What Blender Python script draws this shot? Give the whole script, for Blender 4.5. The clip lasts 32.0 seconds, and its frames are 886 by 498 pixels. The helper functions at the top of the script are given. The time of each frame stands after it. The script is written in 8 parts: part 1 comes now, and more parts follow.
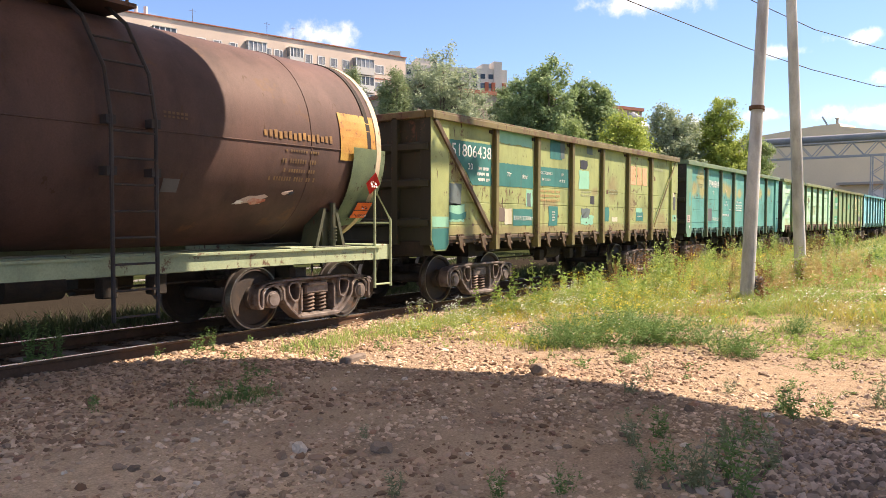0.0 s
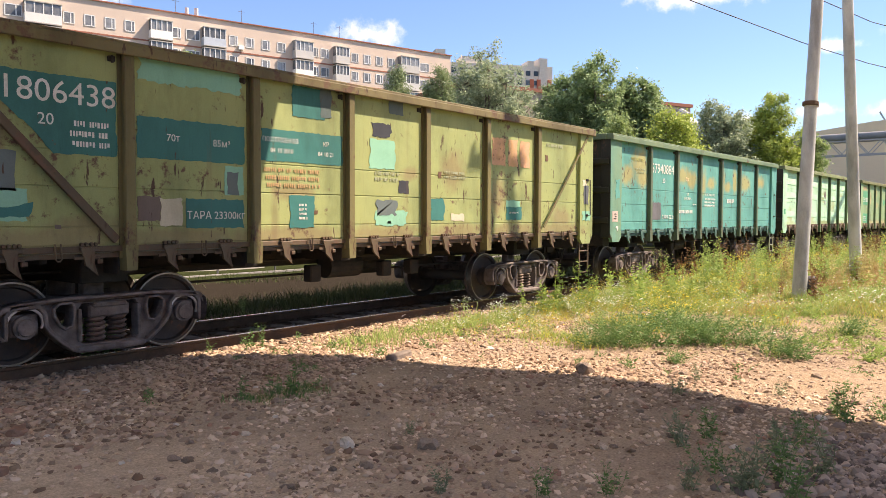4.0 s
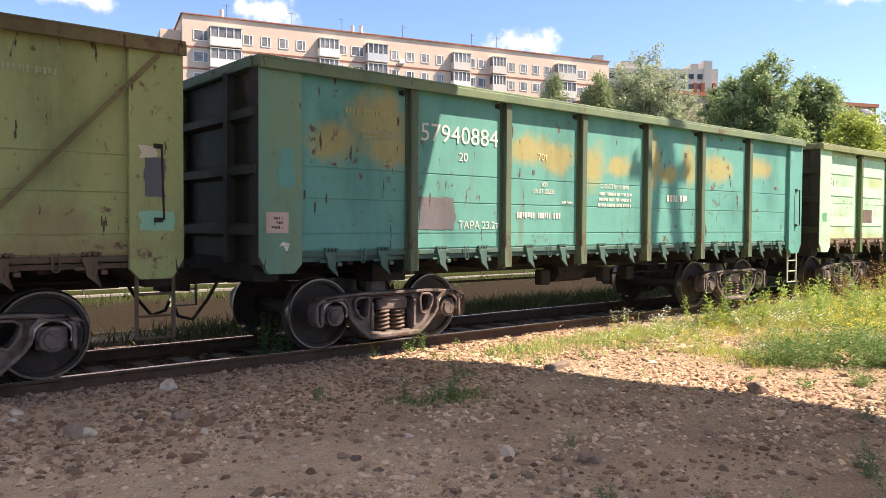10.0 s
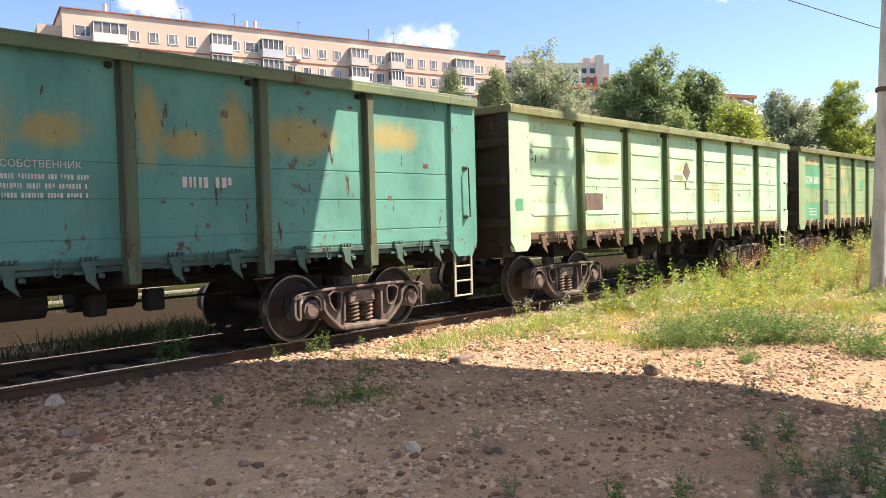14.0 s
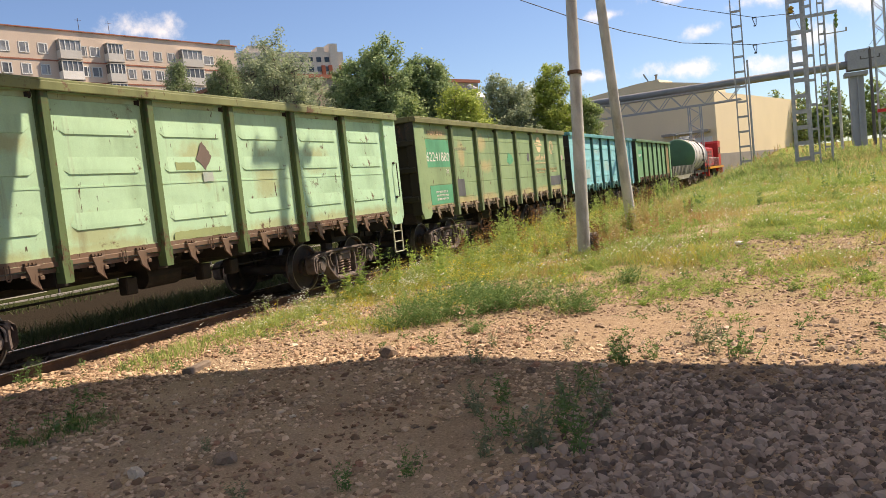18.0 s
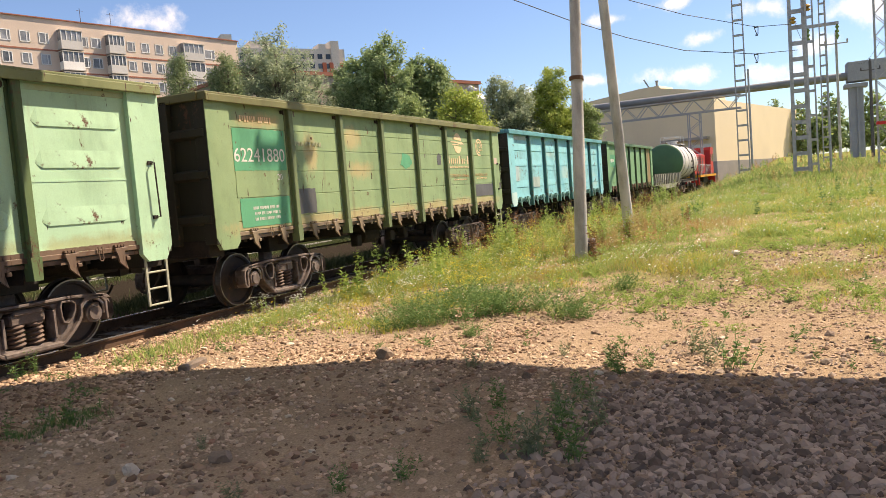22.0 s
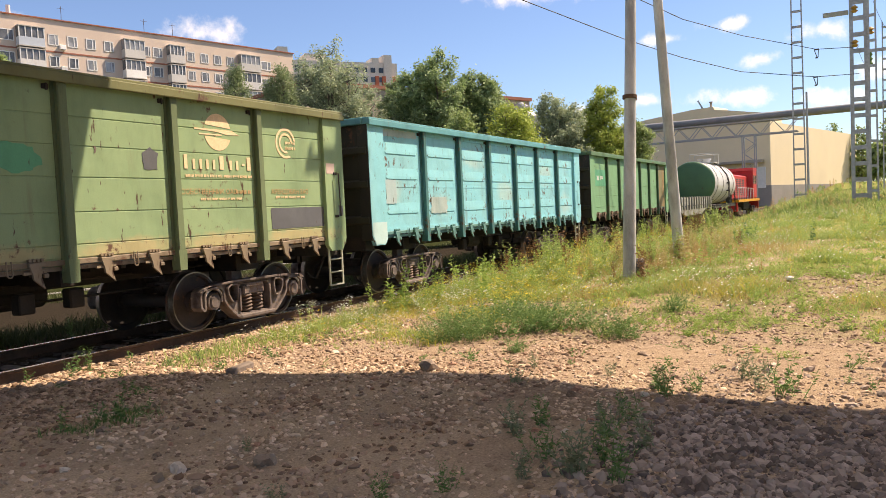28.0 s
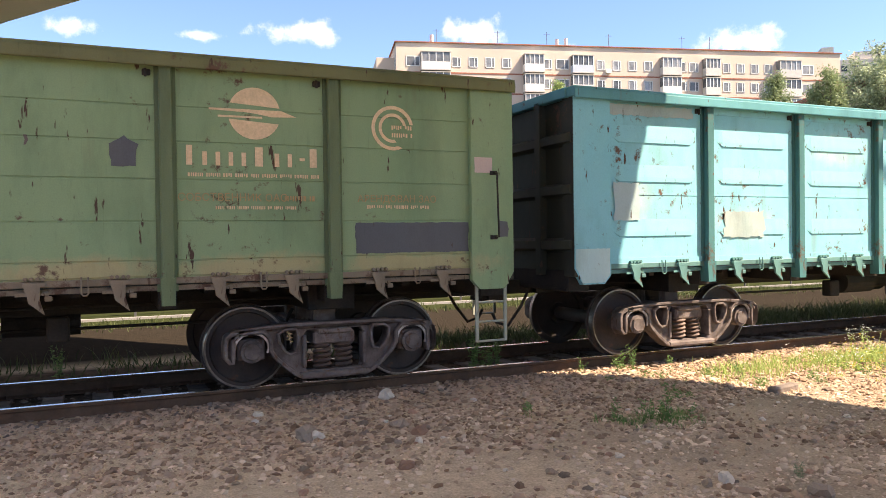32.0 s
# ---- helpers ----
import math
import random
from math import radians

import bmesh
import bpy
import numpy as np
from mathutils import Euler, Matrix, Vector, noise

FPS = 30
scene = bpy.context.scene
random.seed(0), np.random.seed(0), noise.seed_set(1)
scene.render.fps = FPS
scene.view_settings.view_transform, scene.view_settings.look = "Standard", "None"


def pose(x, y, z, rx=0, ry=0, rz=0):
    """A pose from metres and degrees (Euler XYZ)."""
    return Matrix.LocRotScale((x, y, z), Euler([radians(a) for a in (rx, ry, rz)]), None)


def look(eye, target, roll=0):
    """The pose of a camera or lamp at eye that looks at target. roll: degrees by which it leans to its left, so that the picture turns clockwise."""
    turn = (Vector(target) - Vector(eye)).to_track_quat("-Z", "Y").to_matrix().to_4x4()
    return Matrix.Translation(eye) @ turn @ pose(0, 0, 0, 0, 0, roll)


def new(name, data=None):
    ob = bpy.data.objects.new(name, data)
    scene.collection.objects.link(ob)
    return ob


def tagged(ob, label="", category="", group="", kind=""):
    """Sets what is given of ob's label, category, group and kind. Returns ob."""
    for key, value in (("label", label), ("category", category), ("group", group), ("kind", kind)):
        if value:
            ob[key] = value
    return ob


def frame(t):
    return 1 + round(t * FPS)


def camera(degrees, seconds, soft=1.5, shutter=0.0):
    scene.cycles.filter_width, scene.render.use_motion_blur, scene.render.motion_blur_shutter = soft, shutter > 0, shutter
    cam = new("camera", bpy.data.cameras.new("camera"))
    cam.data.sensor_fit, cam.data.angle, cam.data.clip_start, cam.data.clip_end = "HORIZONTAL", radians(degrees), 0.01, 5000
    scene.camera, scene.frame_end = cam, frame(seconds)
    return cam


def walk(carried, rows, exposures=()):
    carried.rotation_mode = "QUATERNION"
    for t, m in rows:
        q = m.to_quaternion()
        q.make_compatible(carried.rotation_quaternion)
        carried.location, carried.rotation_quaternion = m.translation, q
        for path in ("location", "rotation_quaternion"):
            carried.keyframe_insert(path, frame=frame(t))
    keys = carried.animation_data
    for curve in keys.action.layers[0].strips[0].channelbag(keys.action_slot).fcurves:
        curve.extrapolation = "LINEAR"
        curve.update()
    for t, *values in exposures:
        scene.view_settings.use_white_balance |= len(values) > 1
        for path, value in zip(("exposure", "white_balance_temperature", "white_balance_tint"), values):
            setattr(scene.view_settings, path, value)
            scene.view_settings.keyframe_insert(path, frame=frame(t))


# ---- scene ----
cam = camera(60.1, 32.0, soft=0.7)
PATH = [
    (0.0, -0.034, 0.071, 1.749, 87.75, -0.09, -54.30),
    (0.5, -0.032, 0.080, 1.756, 87.96, 0.00, -53.19),
    (1.0, -0.034, 0.065, 1.754, 87.59, 0.52, -53.49),
    (1.5, -0.033, 0.057, 1.756, 86.87, 0.73, -53.34),
    (2.0, -0.062, 0.059, 1.755, 86.78, 0.64, -52.63),
    (2.5, -0.057, 0.070, 1.751, 87.00, 0.62, -51.66),
    (3.0, -0.073, 0.078, 1.753, 87.27, 0.29, -50.69),
    (3.5, -0.067, 0.062, 1.756, 87.67, -0.23, -51.29),
    (5.5, -0.103, 0.071, 1.755, 87.72, 0.26, -47.85),
    (6.0, -0.109, 0.067, 1.757, 88.34, 0.09, -46.56),
    (6.5, -0.107, 0.078, 1.758, 88.42, 0.16, -45.37),
    (7.0, -0.093, 0.084, 1.757, 88.13, 0.29, -44.51),
    (7.5, -0.088, 0.094, 1.756, 87.95, 0.24, -44.20),
    (8.0, -0.080, 0.081, 1.758, 87.99, 0.32, -44.40),
    (8.5, -0.085, 0.081, 1.759, 88.00, 0.28, -44.70),
    (9.0, -0.110, 0.081, 1.761, 88.13, 0.00, -44.07),
    (9.5, -0.129, 0.095, 1.760, 88.16, -0.17, -41.23),
    (10.0, -0.123, 0.102, 1.760, 88.17, -0.34, -39.47),
    (10.5, -0.130, 0.106, 1.762, 88.42, -0.49, -39.02),
    (11.0, -0.135, 0.097, 1.766, 88.83, -0.37, -38.81),
    (11.5, -0.132, 0.089, 1.767, 89.23, -0.43, -39.04),
    (12.0, -0.121, 0.080, 1.769, 89.70, -0.17, -40.82),
    (12.5, -0.122, 0.082, 1.765, 89.52, 0.13, -41.93),
    (13.0, -0.122, 0.109, 1.762, 89.33, 0.33, -43.02),
    (13.5, -0.096, 0.119, 1.763, 88.46, 0.96, -45.25),
    (15.5, 0.047, -0.013, 1.743, 87.25, 1.87, -48.06),
    (16.0, 0.068, -0.041, 1.748, 87.58, 1.70, -51.29),
    (16.5, 0.116, -0.098, 1.760, 87.21, 3.07, -57.74),
    (17.0, 0.150, -0.129, 1.770, 85.99, 4.84, -63.27),
    (17.5, 0.152, -0.124, 1.771, 85.66, 5.57, -64.98),
    (18.0, 0.146, -0.116, 1.777, 85.78, 5.98, -65.22),
    (18.5, 0.149, -0.107, 1.790, 85.35, 6.56, -64.37),
    (19.0, 0.128, -0.114, 1.785, 84.78, 5.85, -64.18),
    (19.5, 0.113, -0.105, 1.794, 86.54, 4.28, -64.18),
    (20.0, 0.116, -0.101, 1.792, 88.01, 2.66, -64.05),
    (20.5, 0.107, -0.099, 1.783, 87.22, 2.08, -64.37),
    (21.0, 0.103, -0.083, 1.786, 86.11, 2.08, -64.37),
    (21.5, 0.097, -0.079, 1.804, 86.29, 3.42, -63.47),
    (22.0, 0.122, -0.101, 1.814, 85.78, 4.51, -65.38),
    (22.5, 0.127, -0.095, 1.812, 86.00, 4.69, -66.09),
    (23.0, 0.128, -0.098, 1.814, 87.24, 3.81, -65.98),
    (23.5, 0.132, -0.101, 1.817, 87.66, 3.65, -65.32),
    (24.0, 0.130, -0.121, 1.821, 88.09, 3.54, -65.50),
    (24.5, 0.131, -0.118, 1.814, 88.16, 3.56, -65.76),
    (25.0, 0.120, -0.085, 1.791, 87.08, 3.22, -64.23),
    (25.5, 0.117, -0.058, 1.791, 84.82, 2.69, -60.19),
    (27.5, 0.106, -0.092, 1.801, 85.61, 2.81, -61.90),
    (28.0, 0.088, -0.083, 1.804, 87.11, 2.69, -61.88),
    (28.5, 0.040, -0.015, 1.805, 89.19, 2.28, -54.32),
    (29.0, 0.001, -0.017, 1.801, 89.52, 2.26, -48.49),
    (29.5, 0.005, -0.003, 1.800, 89.04, 2.35, -45.36),
    (30.0, -0.023, -0.012, 1.792, 88.86, 1.86, -42.51),
    (30.5, -0.063, 0.026, 1.788, 88.64, 1.41, -38.35),
    (31.0, -0.135, 0.058, 1.787, 88.84, 1.20, -28.80),
    (31.5, -0.145, 0.068, 1.782, 88.94, 1.13, -24.72),
    (32.0, -0.131, 0.062, 1.782, 89.22, 0.75, -24.05),
]
EXPOSURES = [(0.0, 1.34, 7900, 19), (4.5, 1.36, 7900, 19), (8.0, 1.5, 7900, 19), (13.0, 1.52, 8000, 19), (16.0, 1.28, 8100, 18), (17.0, 0.88, 8300, 17), (18.0, 0.8, 8400, 17), (19.0, 0.86, 8400, 17), (20.0, 0.97, 8400, 17), (23.0, 0.99, 8400, 17), (27.5, 1.0, 8400, 18), (29.5, 1.14, 8300, 19), (31.0, 1.5, 8100, 18), (32.0, 1.74, 8100, 18)]
walk(cam, [(t, pose(x, y, z, rx, ry, rz)) for t, x, y, z, rx, ry, rz in PATH], EXPOSURES)

# place of the first open wagon's leading end along the track, every half second
RUN = [10.61, 9.52, 8.44, 7.36, 6.28, 5.20, 4.12, 3.10, 1.98, 0.90, -0.12, -1.20, -2.16, -3.18, -4.20, -5.20, -6.21, -7.20, -8.20, -9.19, -10.16, -11.12, -12.06, -13.01, -13.95, -14.89, -15.81, -16.73, -17.64, -18.55, -19.45, -20.36, -21.27, -22.19, -23.10, -24.00, -24.90, -25.81, -26.72, -27.63, -28.53, -29.42, -30.30, -31.20, -32.09, -32.99, -33.90, -34.81, -35.72, -36.64, -37.56, -38.48, -39.40, -40.33, -41.25, -42.17, -43.10, -44.01, -44.92, -45.82, -46.72, -47.62, -48.53, -49.44, -50.33]
# ---- light ----
SUN_TO = Vector((0.498, -0.385, 0.776))
sun = new("sun", bpy.data.lights.new("sun", "SUN"))
sun.data.energy, sun.data.angle, sun.data.color = 4.4, radians(0.53), (1.0, 0.94, 0.84)
sun.matrix_world = look((30, -25, 60), Vector((30, -25, 60)) - SUN_TO)

world = bpy.data.worlds.new("sky")
scene.world = world
world.use_nodes = True


def sky_nodes():
    nt = world.node_tree
    nt.nodes.clear()
    N, L = nt.nodes.new, nt.links.new
    out, bg = N("ShaderNodeOutputWorld"), N("ShaderNodeBackground")
    sky = N("ShaderNodeTexSky")
    sky.sky_type, sky.sun_disc = "NISHITA", False
    sky.sun_elevation, sky.sun_rotation = radians(50.9), radians(127.7)
    sky.air_density, sky.dust_density, sky.ozone_density = 1.0, 0.25, 1.4
    geo = N("ShaderNodeTexCoord")
    # a few fair-weather clouds: places by azimuth (from +y to +x), elevation, half width, half height
    clouds = [(26.6, 14.9, 2.6, 1.0), (45.4, 13.1, 2.5, 1.1), (33.0, 13.3, 1.7, 0.5), (14.0, 14.9, 3.2, 0.8), (-1.6, 14.3, 2.2, 0.7),
              (69.5, 15.2, 4.5, 0.9), (82.5, 11.7, 1.9, 0.5), (78.0, 11.2, 1.6, 0.4), (84.6, 9.2, 1.4, 0.5),
              (88.8, 10.5, 2.4, 0.8), (83.0, 6.8, 3.2, 0.7), (88.6, 6.3, 2.4, 0.8), (77.3, 7.1, 1.6, 0.5), (73.0, 6.6, 2.0, 0.7),
              (94.2, 9.6, 2.2, 1.0), (91.0, 7.8, 2.0, 0.9), (6.5, 14.4, 1.4, 0.4), (66.0, 7.5, 1.6, 0.6), (100, 8, 4, 1.5), (116, 11, 6, 2.0)]
    noise_tex = N("ShaderNodeTexNoise")
    noise_tex.inputs["Scale"].default_value, noise_tex.inputs["Detail"].default_value, noise_tex.inputs["Roughness"].default_value = 26, 7, 0.62
    L(geo.outputs["Generated"], noise_tex.inputs["Vector"])
    bend = N("ShaderNodeMath"); bend.operation = "MULTIPLY_ADD"
    L(noise_tex.outputs["Fac"], bend.inputs[0]); bend.inputs[1].default_value = 3.4; bend.inputs[2].default_value = -1.7
    total = None
    for az, el, w, h in clouds:
        a, e = radians(az), radians(el)
        mapping = N("ShaderNodeMapping"); mapping.vector_type = "TEXTURE"
        mapping.inputs["Location"].default_value = (math.sin(a) * math.cos(e), math.cos(a) * math.cos(e), math.sin(e))
        mapping.inputs["Rotation"].default_value = (0, 0, -a)
        mapping.inputs["Scale"].default_value = (radians(w), 1.0, radians(h))
        L(geo.outputs["Generated"], mapping.inputs["Vector"])
        size = N("ShaderNodeVectorMath"); size.operation = "LENGTH"
        L(mapping.outputs["Vector"], size.inputs[0])
        add = N("ShaderNodeMath"); add.operation = "SUBTRACT"; add.inputs[0].default_value = 1.0
        L(size.outputs["Value"], add.inputs[1])
        if total is None:
            total = add
        else:
            top = N("ShaderNodeMath"); top.operation = "MAXIMUM"
            L(total.outputs[0], top.inputs[0]); L(add.outputs[0], top.inputs[1])
            total = top
    both = N("ShaderNodeMath"); both.operation = "ADD"
    L(total.outputs[0], both.inputs[0]); L(bend.outputs[0], both.inputs[1])
    ramp = N("ShaderNodeMapRange"); ramp.interpolation_type = "SMOOTHSTEP"
    ramp.inputs["From Min"].default_value, ramp.inputs["From Max"].default_value = -0.1, 1.45
    L(both.outputs[0], ramp.inputs["Value"])
    # broken cumulus added out of view, overhead and all round, to raise the fill light
    field = N("ShaderNodeTexNoise")
    field.inputs["Scale"].default_value, field.inputs["Detail"].default_value, field.inputs["Roughness"].default_value = 4.2, 7, 0.55
    L(geo.outputs["Generated"], field.inputs["Vector"])
    cover = N("ShaderNodeMapRange"); cover.interpolation_type = "SMOOTHSTEP"
    cover.inputs["From Min"].default_value, cover.inputs["From Max"].default_value = 0.47, 0.62
    L(field.outputs["Fac"], cover.inputs["Value"])
    up = N("ShaderNodeSeparateXYZ"); L(geo.outputs["Generated"], up.inputs[0])
    rise = N("ShaderNodeMapRange"); rise.inputs["From Min"].default_value, rise.inputs["From Max"].default_value = 0.36, 0.46
    L(up.outputs[2], rise.inputs["Value"])
    high = N("ShaderNodeMath"); high.operation = "MULTIPLY"
    L(cover.outputs["Result"], high.inputs[0]); L(rise.outputs["Result"], high.inputs[1])
    either = N("ShaderNodeMath"); either.operation = "MAXIMUM"
    L(ramp.outputs["Result"], either.inputs[0]); L(high.outputs[0], either.inputs[1])
    mix = N("ShaderNodeMix"); mix.data_type = "RGBA"
    L(either.outputs[0], mix.inputs["Factor"])
    tone = N("ShaderNodeMix"); tone.data_type, tone.blend_type = "RGBA", "MULTIPLY"
    tone.inputs["Factor"].default_value = 1.0
    L(sky.outputs["Color"], tone.inputs[6]); tone.inputs[7].default_value = (0.4, 0.53, 0.73, 1)
    L(tone.outputs[2], mix.inputs[6])
    mix.inputs[7].default_value = (5.2, 5.35, 5.7, 1)
    L(mix.outputs[2], bg.inputs["Color"])
    bg.inputs["Strength"].default_value = 0.13
    L(bg.outputs["Background"], out.inputs["Surface"])


sky_nodes()


# ---- materials ----
MATS = {}


def material(name, base, alt=None, rough=0.8, metal=0.0, scale=3.0, fine=40.0, mix=0.5, bump=0.15, grain=0.12, rust=0.0, rust_scale=2.2, streak=False, spec=0.3, per_object=0.0, patch=None, patch_scale=0.7, patch_at=0.58, rust_col=(0.1, 0.055, 0.036), bump_dist=0.02, dents=0.0, stains=(), stain_col=(0.4, 0.33, 0.1), grime=0.0):
    """A surface with blotches of a second tone, fine grain, relief and, where asked for, rust and patches of other paint."""
    if name in MATS:
        return MATS[name]
    m = MATS[name] = bpy.data.materials.new(name)
    m.use_nodes = True
    nt = m.node_tree
    N, L = nt.nodes.new, nt.links.new
    p = nt.nodes["Principled BSDF"]
    p.inputs["Roughness"].default_value, p.inputs["Metallic"].default_value = rough, metal
    p.inputs["Specular IOR Level"].default_value = spec
    co = N("ShaderNodeTexCoord")
    vec = co.outputs["Object"]
    if per_object:
        info = N("ShaderNodeObjectInfo")
        off = N("ShaderNodeVectorMath"); off.operation = "ADD"
        mul = N("ShaderNodeMath"); mul.operation = "MULTIPLY"; mul.inputs[1].default_value = 37.0
        L(info.outputs["Random"], mul.inputs[0]); L(vec, off.inputs[0]); L(mul.outputs[0], off.inputs[1])
        vec = off.outputs[0]

    def tex(s, detail=6, rough_=0.6, squash=None):
        t = N("ShaderNodeTexNoise")
        t.inputs["Scale"].default_value, t.inputs["Detail"].default_value, t.inputs["Roughness"].default_value = s, detail, rough_
        if squash:
            mp = N("ShaderNodeMapping"); mp.inputs["Scale"].default_value = squash
            L(vec, mp.inputs["Vector"]); L(mp.outputs["Vector"], t.inputs["Vector"])
        else:
            L(vec, t.inputs["Vector"])
        return t.outputs["Fac"]

    def band(f, lo, hi):
        r = N("ShaderNodeMapRange"); r.inputs["From Min"].default_value, r.inputs["From Max"].default_value = lo, hi
        L(f, r.inputs["Value"])
        return r.outputs["Result"]

    def blend(f, a, b, kind="MIX"):
        x = N("ShaderNodeMix"); x.data_type, x.blend_type = "RGBA", kind
        if isinstance(f, float):
            x.inputs["Factor"].default_value = f
        else:
            L(f, x.inputs["Factor"])
        for i, v in ((6, a), (7, b)):
            if isinstance(v, tuple):
                x.inputs[i].default_value = (*v, 1)
            else:
                L(v, x.inputs[i])
        return x.outputs[2]

    alt = alt or tuple(v * 0.7 for v in base)
    blot = tex(scale, squash=(1, 1, 0.35) if streak else None)
    col = blend(band(blot, 0.5 - 0.25 * (1.2 - mix), 0.5 + 0.25 * (1.2 - mix)), base, alt)
    if patch:
        col = blend(band(tex(patch_scale, 3, 0.45), patch_at, patch_at + 0.05), col, patch)
    if stains:
        # old touch-up paint and stains with ragged edges, each at its place on the side: x, z, half width, half height
        total = None
        for sx, sz, rx, rz in stains:
            mp = N("ShaderNodeMapping"); mp.vector_type = "TEXTURE"
            mp.inputs["Location"].default_value, mp.inputs["Scale"].default_value = (sx, 0, sz), (rx, 1000.0, rz)
            L(vec, mp.inputs["Vector"])
            ln = N("ShaderNodeVectorMath"); ln.operation = "LENGTH"
            L(mp.outputs["Vector"], ln.inputs[0])
            if total is None:
                total = ln.outputs["Value"]
            else:
                mn = N("ShaderNodeMath"); mn.operation = "MINIMUM"
                L(total, mn.inputs[0]); L(ln.outputs["Value"], mn.inputs[1])
                total = mn.outputs[0]
        wob = N("ShaderNodeMath"); wob.operation = "MULTIPLY_ADD"
        L(tex(3.0, 9, 0.74, squash=(1, 1, 0.7)), wob.inputs[0]); wob.inputs[1].default_value = -2.7; L(total, wob.inputs[2])
        half = N("ShaderNodeMath"); half.operation = "MULTIPLY"; half.inputs[1].default_value = 0.72
        L(band(wob.outputs[0], 0.05, -0.75), half.inputs[0])
        col = blend(half.outputs[0], col, stain_col)
    if grime:
        col = blend(band(tex(0.9, 6, 0.7, squash=(1.4, 1.4, 0.5)), 0.5, 0.78), col, blend(1.0, col, (1 - grime, 1 - grime * 1.05, 1 - grime * 1.1), "MULTIPLY"))
        col = blend(band(tex(11.0, 4, 0.6, squash=(3.5, 3.5, 0.22)), 0.62, 0.85), col, blend(1.0, col, (1 - grime * 0.8,) * 3, "MULTIPLY"))
    g = tex(fine, 3)
    col = blend(band(g, 0.25, 0.75), blend(1.0, col, (1 - grain,) * 3, "MULTIPLY"), blend(1.0, col, (1 + grain,) * 3, "MULTIPLY"))
    if per_object:
        col = blend(1.0, col, blend(info.outputs["Random"], (1 - per_object,) * 3, (1 + per_object * 0.6,) * 3), "MULTIPLY")
    if rust:
        spots = tex(rust_scale * 4, 8, 0.7)
        edge = tex(0.55, 4, 0.6)
        gate = N("ShaderNodeMath"); gate.operation = "MULTIPLY_ADD"
        L(band(edge, 0.35, 0.65), gate.inputs[0]); gate.inputs[1].default_value = 0.2; L(spots, gate.inputs[2])
        f = band(gate.outputs[0], 0.80 - 0.2 * rust, 0.88 - 0.18 * rust)
        col = blend(f, col, blend(tex(18.0, 4), rust_col, tuple(v * 1.5 for v in rust_col)))
        for turn, gain in ((0.7, 0.0), (-0.45, 0.02)):
            mp = N("ShaderNodeMapping"); mp.inputs["Rotation"].default_value, mp.inputs["Scale"].default_value = (0, turn, 0), (1.0, 1.0, 0.2)
            L(vec, mp.inputs["Vector"])
            scr = N("ShaderNodeTexNoise")
            scr.inputs["Scale"].default_value, scr.inputs["Detail"].default_value, scr.inputs["Roughness"].default_value = 9.0, 4, 0.6
            L(mp.outputs["Vector"], scr.inputs["Vector"])
            col = blend(band(scr.outputs["Fac"], 0.70 - 0.07 * rust + gain, 0.73 - 0.07 * rust + gain), col, tuple(v * 0.8 for v in rust_col))
        runs = tex(rust_scale, 5, 0.6, squash=(2.6, 2.6, 0.25))
        col = blend(band(runs, 0.66 - 0.08 * rust, 0.98), col, tuple(v * 1.7 for v in rust_col))
    L(col, p.inputs["Base Color"])
    if bump:
        b = N("ShaderNodeBump"); b.inputs["Strength"].default_value, b.inputs["Distance"].default_value = bump, bump_dist
        L(g, b.inputs["Height"]); L(b.outputs["Normal"], p.inputs["Normal"])
        if dents:
            d = N("ShaderNodeBump"); d.inputs["Strength"].default_value, d.inputs["Distance"].default_value = dents, 0.06
            L(tex(1.9, 2, 0.5), d.inputs["Height"]); L(d.outputs["Normal"], b.inputs["Normal"])
    rr = N("ShaderNodeMapRange")
    rr.inputs["To Min"].default_value, rr.inputs["To Max"].default_value = max(0.05, rough - 0.12), min(1, rough + 0.12)
    L(blot, rr.inputs["Value"]); L(rr.outputs["Result"], p.inputs["Roughness"])
    return m


def wagon_paint(name, base, alt, rust=0.5, patch=None, patch_scale=0.55, patch_at=0.6, stains=(), stain_col=(0.4, 0.33, 0.1), grime=0.35):
    return material(name, base, alt, rough=0.62, scale=1.3, fine=70, mix=0.25, bump=0.12, grain=0.07, rust=rust, rust_scale=1.5, streak=True, patch=patch, patch_scale=patch_scale, patch_at=patch_at, bump_dist=0.006, dents=0.35, stains=stains, stain_col=stain_col, grime=grime)


